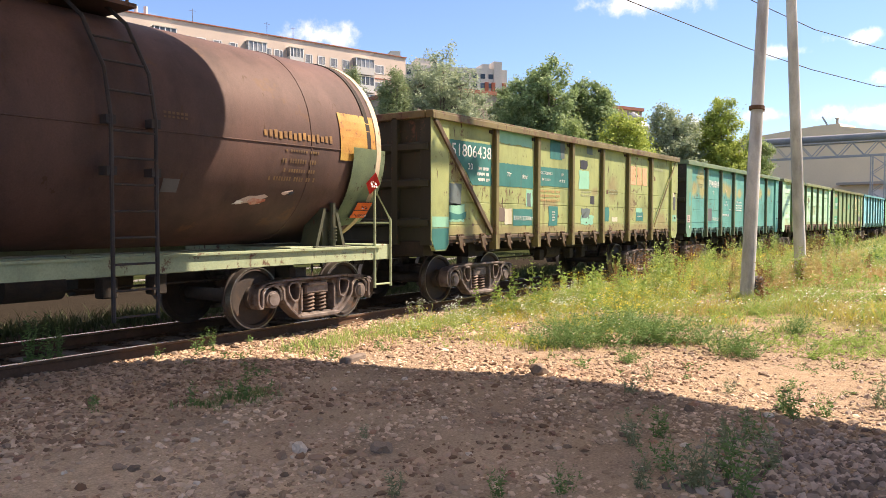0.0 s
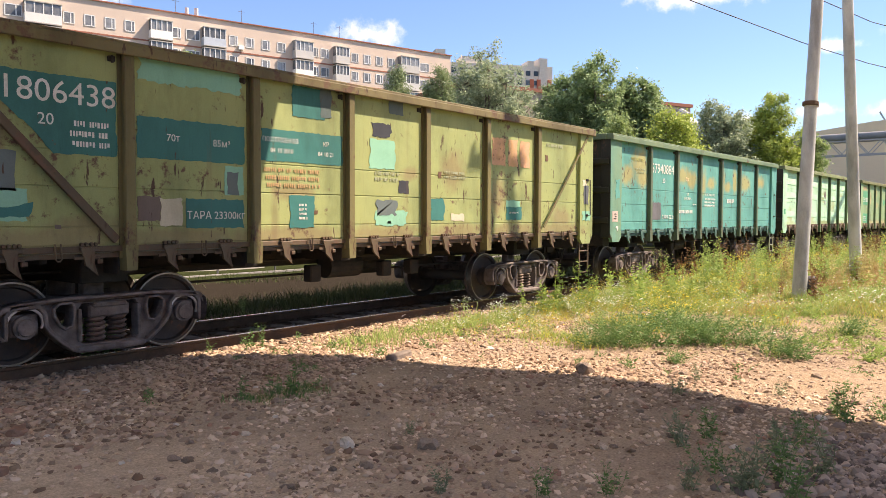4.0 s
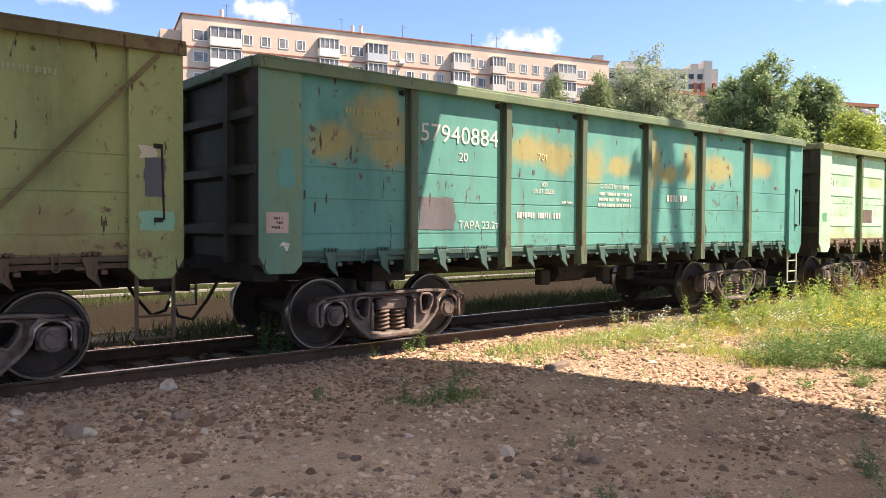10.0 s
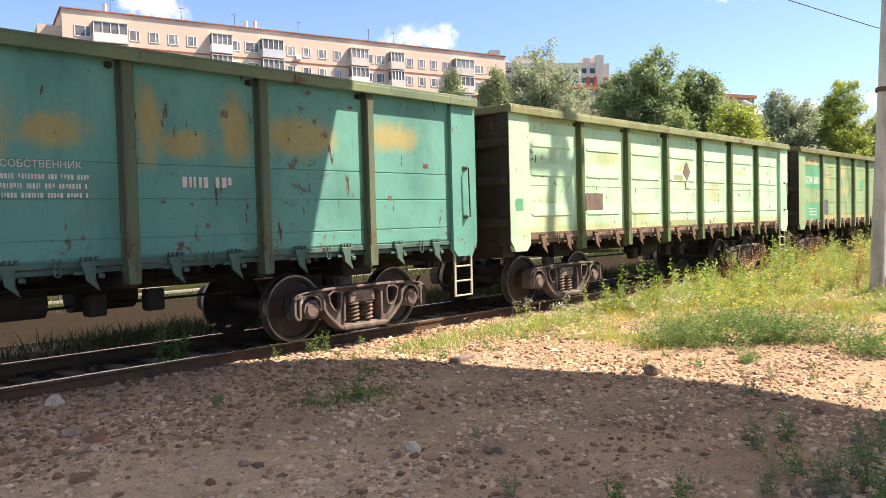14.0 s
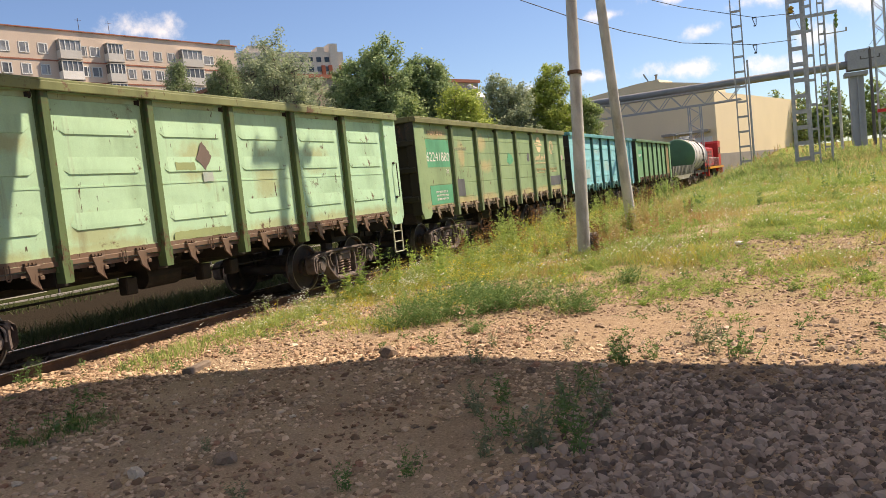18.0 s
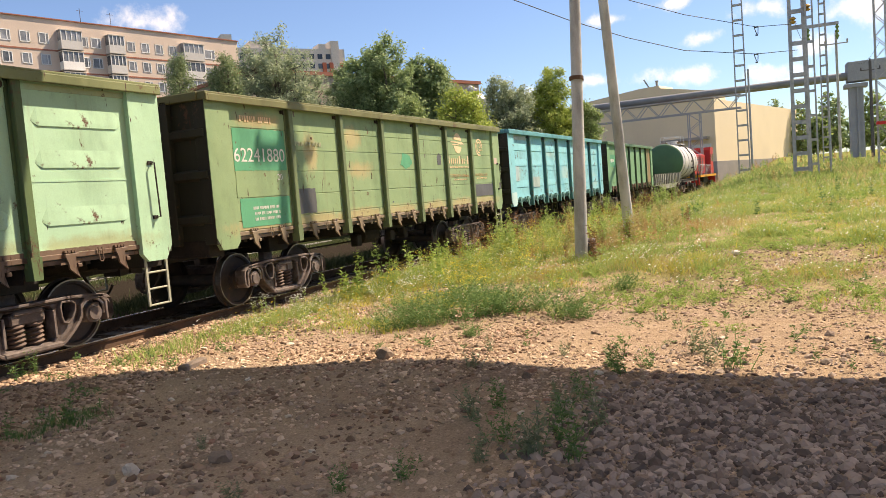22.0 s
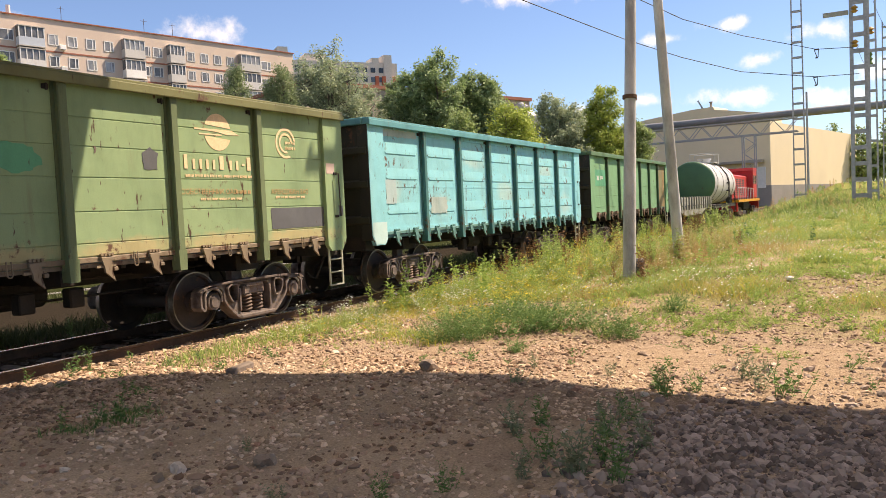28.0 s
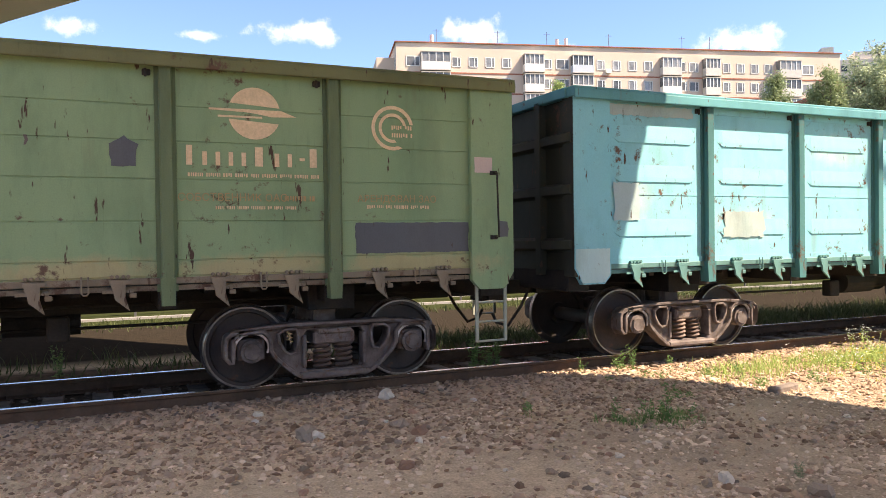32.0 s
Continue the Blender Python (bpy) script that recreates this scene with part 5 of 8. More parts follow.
def tank_wagon(label, offset, barrel, end, frame, strapped):
    w = thing("tank_wagon", label, "tank wagon", group="tank wagons of the train")
    part("barrel", mesh_of("tank_barrel", barrel_mesh, True), barrel, w)
    for rz in (0, 180):
        m = pose(0, 0, 0, 0, 0, rz)
        part("end_cap", mesh_of("tank_end", end_cap_mesh, True), end, w, m)
        part("side_sill", mesh_of("tank_sill", tank_sill_mesh), frame, w, m)
        part("end_handrail", mesh_of("tank_rail", tank_rail_mesh), frame, w, m)
        part("coupler", mesh_of("coupler", coupler_mesh), "black_gear", w, m @ pose(0.95, 0, 0))
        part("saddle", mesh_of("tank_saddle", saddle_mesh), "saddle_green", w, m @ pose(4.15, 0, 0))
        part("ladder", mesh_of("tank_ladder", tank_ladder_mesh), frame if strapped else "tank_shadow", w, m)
    for x in (-5.0, -3.5, 3.5, 5.0):
        part("weld_seam", mesh_of("tank_seam", seam_mesh, True), barrel, w, pose(x, 0, 0))
    for x in ((-3.9, 3.9) if strapped else (-4.75, 4.75)):
        part("strap", mesh_of("tank_band", band_mesh, True), "black_gear", w, pose(x, 0, 0))
    part("underframe", mesh_of("tank_frame", tank_frame_mesh), frame, w)
    part("dome", mesh_of("tank_dome", dome_mesh, True), barrel, w)
    part("brake_rigging", mesh_of("brake_rigging", brake_rig_mesh), "black_gear", w)
    bogie(w, -3.9, False)
    bogie(w, 3.9, True)
    MOVERS.append((w, offset))
    return w


def on_barrel(w, x0, x1, a0, a1, mat, name="label_plate", r=1.506, label=""):
    """A plate bent to the barrel between two angles below the level of its axis (degrees; 0 is the side, up is positive)."""
    def build(bm):
        n = 6
        cols = [[bm.verts.new((x, -rr * math.cos(radians(a0 + (a1 - a0) * i / n)), 2.72 + rr * math.sin(radians(a0 + (a1 - a0) * i / n)))) for i in range(n + 1)] for rr in (r, r + 0.004) for x in (x0, x1)]
        for p, q in ((0, 1), (2, 3)):
            for i in range(n):
                bm.faces.new((cols[p][i], cols[q][i], cols[q][i + 1], cols[p][i + 1]))
    return part(name, mesh_of(f"plate {x0} {x1} {a0} {mat} {r}", build), mat, w, None, label)


def tanks():
    material("tank_brown", (0.138, 0.078, 0.066), (0.066, 0.044, 0.04), rough=0.66, scale=0.9, fine=50, mix=0.5, bump=0.08, rust=0.4, rust_scale=0.7, streak=True, spec=0.2, dents=0.12, grime=0.35)
    material("tank_faint", (0.2, 0.125, 0.06), (0.13, 0.08, 0.05), rough=0.7, scale=7, mix=0.6, bump=0)
    material("tank_script", (0.34, 0.19, 0.07), (0.18, 0.1, 0.05), rough=0.7, scale=7, mix=0.6, bump=0)
    material("tank_end_brown", (0.115, 0.055, 0.042), (0.085, 0.05, 0.042), rough=0.5, scale=0.9, fine=50, bump=0.08, rust=0.3, spec=0.35)
    material("tank_frame_green", (0.36, 0.42, 0.26), (0.25, 0.31, 0.2), rough=0.65, scale=2, rust=0.35)
    # saddle and tank_shadow tones are darkened to hold shade in their colour
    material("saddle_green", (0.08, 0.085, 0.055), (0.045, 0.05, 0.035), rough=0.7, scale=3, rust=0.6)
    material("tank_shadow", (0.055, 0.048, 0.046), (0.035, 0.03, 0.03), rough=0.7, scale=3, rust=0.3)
    material("tank_grey", (0.55, 0.55, 0.54), (0.42, 0.42, 0.42), rough=0.5, scale=0.9, rust=0.15, streak=True)
    material("tank_rim", (0.6, 0.5, 0.36), (0.45, 0.33, 0.2), rough=0.6, scale=3, rust=0.4)
    material("tank_green", (0.06, 0.16, 0.08), (0.05, 0.13, 0.07), rough=0.5, scale=0.9, rust=0.12)
    material("tank_ochre", (0.46, 0.31, 0.08), (0.42, 0.18, 0.045), rough=0.6, scale=2.2, rust=0.7)
    material("tank_guard", (0.25, 0.33, 0.2), (0.2, 0.27, 0.18), rough=0.6, scale=2.5, rust=0.4)
    material("hazard_red", (0.6, 0.03, 0.03), (0.5, 0.03, 0.03), rough=0.5, bump=0)
    material("hazard_faded", (0.42, 0.1, 0.06), (0.5, 0.3, 0.25), rough=0.6, scale=9, mix=0.7, bump=0)
    material("hazard_orange", (0.72, 0.14, 0.03), (0.6, 0.12, 0.03), rough=0.5, bump=0)
    a = tank_wagon("brown tank wagon with ochre hazard panels on a green frame", -0.16 - 6.01, "tank_brown", "tank_end_brown", "tank_frame_green", False)
    def on_end(points, mat, name, lift, label=""):
        def build(bm):
            v = []
            for ang, rad in points:
                s = rad / 1.5
                x = 5.0 + 0.42 * math.sqrt(max(0.0, 1 - s * s)) + lift
                v.append((x, -rad * math.cos(radians(ang)), 2.72 + rad * math.sin(radians(ang))))
            bm.faces.new([bm.verts.new(p) for p in v])
        return part(name, mesh_of(f"end {name} {lift} {points[0]}", build), mat, a, None, label)

    # lettering, panels and plates on the side towards the camera, near its right end
    for k in range(15):
        x = 2.6 + 0.09 * k
        on_barrel(a, x, x + 0.056, 1.2 - (k % 4) * 0.25, 4.2 + (k % 3) * 0.4, "tank_script", "worn_writing")
    for k in range(5):
        a0 = -3 + 5.4 * k
        for r0, r1 in ((1.498, 1.44), (1.44, 1.34)):
            on_end([(a0, r0), (a0 + 5.4, r0), (a0 + 5.4, r1), (a0, r1)], "tank_ochre", "ochre_panel", 0.006)
    on_end([(11, 1.47), (16, 1.475), (15, 1.40), (12, 1.41)], "frame_white", "paint_blot", 0.014)
    for k, (z0, z1, x0, x1) in enumerate(((-6.5, -4, 3.0, 3.65), (-12.5, -9, 2.95, 3.6), (-17.5, -14.5, 3.0, 3.6), (-22.5, -19, 2.75, 3.65))):
        x = x0
        while x < x1:
            on_barrel(a, x, min(x1, x + 0.026), z0 + 0.5, z1 - 0.6, "tank_faint", "worn_writing")
            x += 0.048 + 0.045 * (round(x * 40) % 5 == 0)
    for k in range(6):
        on_barrel(a, 1.05 + 0.06 * k, 1.09 + 0.06 * k, 6, 7.2, "tank_faint", "worn_writing"); on_barrel(a, 1.05 + 0.06 * k, 1.085 + 0.06 * k, 4.2, 5.2, "tank_faint", "worn_writing")
    # welded seam along the barrel
    part("weld_seam", mesh_of("weld_seam", lambda bm: rod(bm, (-4.9, -1.503 * math.cos(radians(-2.2)), 2.72 + 1.503 * math.sin(radians(-2.2))), (4.9, -1.503 * math.cos(radians(-2.2)), 2.72 + 1.503 * math.sin(radians(-2.2))), 0.009, 6)), "tank_brown", a)
    # a placard torn into strips, and a smaller scrap above it
    def shred(x, ang, wide, tall, mat, lift, seed, label=""):
        rnd = random.Random(seed)

        def build(bm):
            pts = []
            for k in range(11):
                q = 2 * math.pi * k / 11
                grow = rnd.uniform(0.45, 1.15)
                px, pa = x + wide * grow * math.cos(q) + 0.35 * wide * math.sin(q), radians(ang + tall * grow * math.sin(q))
                pts.append(bm.verts.new((px, -(1.505 + lift) * math.cos(pa), 2.72 + (1.505 + lift) * math.sin(pa))))
            c = bm.verts.new((x, -(1.512 + lift) * math.cos(radians(ang)), 2.72 + (1.512 + lift) * math.sin(radians(ang))))
            for k in range(11):
                bm.faces.new((pts[k], pts[(k + 1) % 11], c))
        part("torn_paper", mesh_of(f"shred {seed}", build), mat, a, None, label)
    shred(2.58, -34, 0.26, 4.2, "patch_pink", 0.004, 1, "torn paper placard")
    shred(2.65, -34.5, 0.15, 2.6, "hazard_faded", 0.012, 2)
    shred(2.35, -35.5, 0.1, 1.6, "frame_white", 0.014, 3)
    shred(3.2, -28.5, 0.12, 2.0, "patch_pink", 0.004, 4); shred(3.24, -29.1, 0.06, 1.2, "patch_black", 0.012, 5)
    on_barrel(a, 1.12, 1.35, -31, -24, "patch_slate")
    on_barrel(a, 4.1, 4.9, -8, 20, "tank_ochre", "ochre_panel", 1.509)

    # a curved guard plate stands off the end's lower near quarter and carries the hazard signs

    def guard(bm):
        n, m_ = 8, 6
        grid = [[bm.verts.new((4.34 + 0.86 * j / m_, -(1.56 - 0.10 * (j / m_) ** 2) * math.cos(radians(-52 + 52 * i / n)), 2.72 + (1.56 - 0.10 * (j / m_) ** 2) * math.sin(radians(-52 + 52 * i / n)))) for j in range(m_ + 1)] for i in range(n + 1)]
        for i in range(n):
            for j in range(m_):
                bm.faces.new((grid[i][j], grid[i][j + 1], grid[i + 1][j + 1], grid[i + 1][j]))
        bmesh.ops.solidify(bm, geom=bm.faces[:], thickness=0.012)
    part("guard_plate", mesh_of("tank_guard", guard, True), "tank_guard", a, None, "weathered pale green guard plate")

    def sign(x0, x1, a0, a1, mat, name, r, label=""):
        return on_barrel(a, x0, x1, a0, a1, mat, name, r, label)

    def diamond(bm):
        c = []
        for dx, da in ((0, 7), (0.17, 0), (0, -7), (-0.17, 0)):
            r, ang = 1.552, radians(-20 + da)
            c.append(bm.verts.new((4.88 + dx, -(r + 0.02) * math.cos(ang), 2.72 + (r + 0.02) * math.sin(ang))))
        bm.faces.new(c)
        bmesh.ops.solidify(bm, geom=bm.faces[:], thickness=0.008)
    part("hazard_diamond", mesh_of("hazard_diamond", diamond), "hazard_red", a, None, "red hazard diamond")
    sign(4.66, 5.04, -44, -32, "patch_black", "hazard_plate_edge", 1.566)
    sign(4.68, 5.02, -37.6, -32.4, "hazard_orange", "hazard_plate", 1.572, "orange hazard plate"); sign(4.68, 5.02, -43.6, -38.2, "hazard_orange", "hazard_plate", 1.572, "orange hazard plate")
    for txt, ang, size in (("33", -34.8, 0.17), ("1203", -40.6, 0.15)):
        r = 1.582
        part("lettering", text_mesh(txt, size), "patch_black", a, Matrix.Translation((4.85, -r * math.cos(radians(ang)), 2.72 + r * math.sin(radians(ang)))) @ Matrix.Rotation(radians(ang), 4, "X"))
    part("diamond_print", mesh_of("diamond_print", lambda bm: [box(bm, -0.07 + 0.05 * (k % 3), -0.035 + 0.05 * (k % 3), -0.001, 0.001, -0.06 + 0.045 * (k // 3), -0.03 + 0.045 * (k // 3)) for k in range(9) if k != 4]), "white_mark", a, Matrix.Translation((4.88, -1.586 * math.cos(radians(-20)), 2.72 + 1.586 * math.sin(radians(-20)))) @ Matrix.Rotation(radians(-20), 4, "X"))
    b = tank_wagon("grey tank wagon with dark green ends, last before the locomotive", -0.33 + 83.52 + 13.92 + 6.01, "tank_grey", "tank_green", "tank_shadow", True)
    for x in (-4.96, 4.96):
        part("end_ring", mesh_of("tank_ring", ring_mesh, True), "frame_white", b, pose(x, 0, 0), "white ring round the barrel's edge")
    for x in (-1.3, 1.3):
        part("strap", mesh_of("tank_band", band_mesh, True), "black_gear", b, pose(x, 0, 0))
    for x in (-4.98, 4.98):
        part("end_ring", mesh_of("tank_ring", ring_mesh, True), "tank_rim", a, pose(x, 0, 0), "pale worn rim of the barrel")


def ring_mesh(bm):
    lathe(bm, [(1.5, -0.06), (1.512, -0.055), (1.512, 0.055), (1.5, 0.06)], 56, "x", (0, 0, 2.72), caps=False)


def flat_wagon():
    """A platform wagon with low hinged side boards between short stakes."""
    material("flat_wood", (0.27, 0.25, 0.22), (0.19, 0.17, 0.15), rough=0.9, scale=3, fine=30, bump=0.3, per_object=0.3)
    material("flat_side", (0.3, 0.31, 0.27), (0.2, 0.2, 0.17), rough=0.75, scale=2, rust=0.5, per_object=0.25)
    w = thing("flat_wagon", "grey platform wagon with low slatted side boards", "freight wagon")

    def deck(bm):
        box(bm, -6.45, 6.45, -1.4, 1.4, 1.22, 1.29)

    def sill(bm):
        prism(bm, [(-6.45, 1.24), (-6.45, 1.0), (-4.2, 1.0), (-2.6, 0.72), (2.6, 0.72), (4.2, 1.0), (6.45, 1.0), (6.45, 1.24)], -1.44, -1.34)

    def board(bm):
        box(bm, -0.77, 0.77, -1.45, -1.41, 1.31, 1.52); box(bm, -0.77, 0.77, -1.45, -1.41, 1.53, 1.76); box(bm, -0.7, -0.64, -1.455, -1.42, 1.3, 1.76); box(bm, 0.64, 0.7, -1.455, -1.42, 1.3, 1.76)

    def stake(bm):
        box(bm, -0.05, 0.05, -1.52, -1.45, 1.05, 1.8, 0.01)

    def end_board(bm):
        box(bm, -6.5, -6.45, -1.4, 1.4, 1.25, 1.7, 0.008)
    part("deck", mesh_of("flat_deck", deck), "flat_wood", w); part("centre_sill", mesh_of("centre_sill", centre_sill_mesh), "black_gear", w)
    for rz in (0, 180):
        m = pose(0, 0, 0, 0, 0, rz)
        part("side_sill", mesh_of("flat_sill", sill), "flat_side", w, m); part("end_board", mesh_of("flat_end", end_board), "flat_side", w, m)
        part("coupler", mesh_of("coupler", coupler_mesh), "black_gear", w, m); part("end_sill", mesh_of("end_sill", end_sill_mesh), "black_gear", w, m)
        for k in range(8):
            part("side_board", mesh_of("flat_board", board), "flat_side", w, m @ pose(-5.63 + 1.609 * k, 0, 0))
            part("stake", mesh_of("flat_stake", stake), "flat_side", w, m @ pose(-6.43 + 1.609 * k, 0, 0)); part("stake", mesh_of("flat_stake", stake), "flat_side", w, m @ pose(-5.63 + 1.609 * k, 0, 0))
    bogie(w, -4.6, False); bogie(w, 4.6, True)
    MOVERS.append((w, -0.33 + 83.52 + 6.96))


tanks()
flat_wagon()


# ---- locomotive ----
def loco():
    material("loco_red", (0.5, 0.03, 0.03), (0.4, 0.03, 0.03), rough=0.45, scale=1.5, rust=0.1)
    material("loco_yellow", (0.65, 0.3, 0.03), (0.55, 0.25, 0.03), rough=0.5)
    w = thing("shunting_locomotive", "red diesel shunting locomotive with yellow walkway edge", "locomotive")
    L = 8.4

    def cab(bm):
        box(bm, 3.2, 6.2, -1.48, 1.48, 1.45, 4.1, 0.06)

    def cab_roof(bm):
        prism(bm, [(3.1, 4.05), (6.3, 4.05), (6.1, 4.32), (3.3, 4.32)], -1.5, 1.5)

    def hood(bm):
        box(bm, -6.9, 3.2, -0.95, 0.95, 1.45, 3.55, 0.12)

    def nose(bm):
        prism(bm, [(-6.9, 1.45), (-7.35, 1.45), (-7.3, 3.1), (-6.9, 3.45)], -0.95, 0.95)

    def rear(bm):
        box(bm, 6.2, 7.4, -1.1, 1.1, 1.45, 3.0, 0.08)

    def deck(bm):
        box(bm, -L + 0.4, L - 0.4, -1.55, 1.55, 1.18, 1.4, 0.01)

    def edge(bm):
        box(bm, -L + 0.4, L - 0.4, -1.58, -1.555, 1.2, 1.42)

    def front_edge(bm):
        box(bm, -L + 0.37, -L + 0.395, -1.55, 1.55, 1.2, 1.42)

    def rail_post(bm):
        rod(bm, (0, -1.5, 1.4), (0, -1.5, 2.4), 0.022, 6)

    def rail_bar(bm):
        rod(bm, (-7.8, -1.5, 2.38), (3.0, -1.5, 2.38), 0.022, 6)

    def stack(bm):
        rod(bm, (-2.0, 0, 3.5), (-2.0, 0, 3.95), 0.22, 14)

    def lamp(bm):
        rod(bm, (-7.3, 0, 3.25), (-7.5, 0, 3.25), 0.14, 14)

    def win(bm):
        box(bm, -0.45, 0.45, -1.5, -1.47, 2.7, 3.5)

    def grille(bm):
        box(bm, 0.0, 1.3, -1.02, -1.0, 1.8, 1.9)

    def under(bm):
        box(bm, -2.0, 2.0, -1.2, 1.2, 0.5, 1.2, 0.05)
        

    def step(bm):
        box(bm, -L + 0.4, -L + 0.8, -1.45, 1.45, 0.45, 1.2, 0.02)
    part("cab", mesh_of("loco_cab", cab), "loco_red", w); part("hood", mesh_of("loco_hood", hood), "loco_red", w); part("nose", mesh_of("loco_nose", nose), "loco_red", w)
    part("walkway", mesh_of("loco_deck", deck), "dark_metal", w); part("walkway_edge", mesh_of("loco_edge", edge), "loco_yellow", w, None, "yellow edge strip"); part("walkway_edge", mesh_of("loco_edge", edge), "loco_yellow", w, pose(0, 0, 0, 0, 0, 180))
    part("cab_roof", mesh_of("loco_roof", cab_roof), "loco_red", w); part("rear_hood", mesh_of("loco_rear", rear), "loco_red", w); part("exhaust", mesh_of("loco_stack", stack), "black_gear", w); part("headlamp", mesh_of("loco_lamp", lamp), "frame_white", w)
    for rz in (0, 180):
        part("walkway_end", mesh_of("loco_front", front_edge), "loco_yellow", w, pose(0, 0, 0, 0, 0, rz), "yellow buffer edge"); part("step", mesh_of("loco_step", step), "loco_red", w, pose(0, 0, 0, 0, 0, rz)); part("coupler", mesh_of("coupler", coupler_mesh), "black_gear", w, pose(0, 0, 0, 0, 0, rz) @ pose(-1.4, 0, 0))
    for flip in (1, -1):
        m = Matrix.Diagonal((1, flip, 1, 1))
        part("handrail", mesh_of("loco_bar", rail_bar), "frame_white", w, m)
        for k in range(10):
            part("rail_post", mesh_of("loco_post", rail_post), "frame_white", w, m @ pose(-7.8 + 1.2 * k, 0, 0))
    for x in (3.9, 5.4):
        part("cab_window", mesh_of("loco_window", win), "glass_dark", w, pose(x, 0, 0.1))
    for x in (-6.4, -4.4, -2.4, -0.4):
        for k in range(9):
            part("grille_slat", mesh_of("loco_grille", grille), "dark_metal", w, pose(x, 0.05, 0.16 * k))
    part("fuel_tank", mesh_of("loco_under", under), "black_gear", w)
    for x in (-5.2, 5.2):
        bogie(w, x, False)
    MOVERS.append((w, -0.33 + 83.52 + 13.92 + 12.02 + L))


loco()


# ---- poles, masts, wires ----
def utility_poles():
    apex = Vector((16.96, 3.88, 12.2))

    def pole(base, lean):
        def build(bm):
            b = Vector(base)
            rod(bm, b - (apex - b) * 0.03, apex + Vector((lean, 0, 0)), 0.135, 14, 0.085)
        return build
    p = thing("utility_pole", "tall grey concrete pole with a leaning strut pole", "utility pole")
    part("main_pole", mesh_of("pole_main", pole((15.70, 3.99, 0.35), 0.1), True), "pole_concrete", p)
    part("strut_pole", mesh_of("pole_strut", pole((19.64, 3.76, 0.45), 0.25), True), "pole_concrete", p)

    def collar(bm):
        d = (apex - Vector((15.70, 3.99, 0.35))).normalized()
        c = Vector((15.70, 3.99, 0.35)) + d * 3.6
        rod(bm, c, c + d * 0.07, 0.15, 14)
        box(bm, c.x + 0.08, c.x + 0.22, c.y - 0.1, c.y, c.z - 0.02, c.z + 0.06)

    def foot(bm):
        box(bm, 15.78, 16.05, 3.75, 3.95, 0.3, 0.62, 0.04)

    def arm(bm):
        box(bm, 16.2, 17.9, 3.82, 3.94, 11.3, 11.42)
        for x in (16.3, 17.8):
            rod(bm, (x, 3.88, 11.42), (x, 3.88, 11.62), 0.05, 10)
    part("collar", mesh_of("pole_collar", collar), "rail_side", p, None, "rusty clamp band"); part("foot_stub", mesh_of("pole_foot", foot), "dark_metal", p, None, "tarred stub at the foot"); part("cross_arm", mesh_of("pole_arm", arm), "dark_metal", p)


utility_poles()


def ladder_mast(name, x, y, z, h, width, taper, bars_, label, turn=0.0, mat="galvanised", thick=0.075):
    """A mast of two channels joined by battens, like a ladder."""
    mst = thing(name, label, "mast", pose(x, y, z, 0, 0, turn), group="steel masts beside the track")

    def leg(s):
        def build(bm):
            beam(bm, (0, s * width / 2, -0.6), (0, s * width * taper / 2, h), 0.16, thick)
        return build

    def batten(k):
        zz = h * (k + 0.5) / bars_
        w = width * (1 + (taper - 1) * zz / h)

        def build(bm):
            box(bm, -0.07, 0.07, -w / 2, w / 2, zz - 0.06 - 0.4 * (thick - 0.075), zz + 0.06 + 0.4 * (thick - 0.075))
        return build
    for s in (-1, 1):
        part("channel", mesh_of(f"leg {name} {x} {s}", leg(s)), mat, mst)
    for k in range(bars_):
        part("batten", mesh_of(f"batten {name} {x} {k}", batten(k)), mat, mst)
    return mst


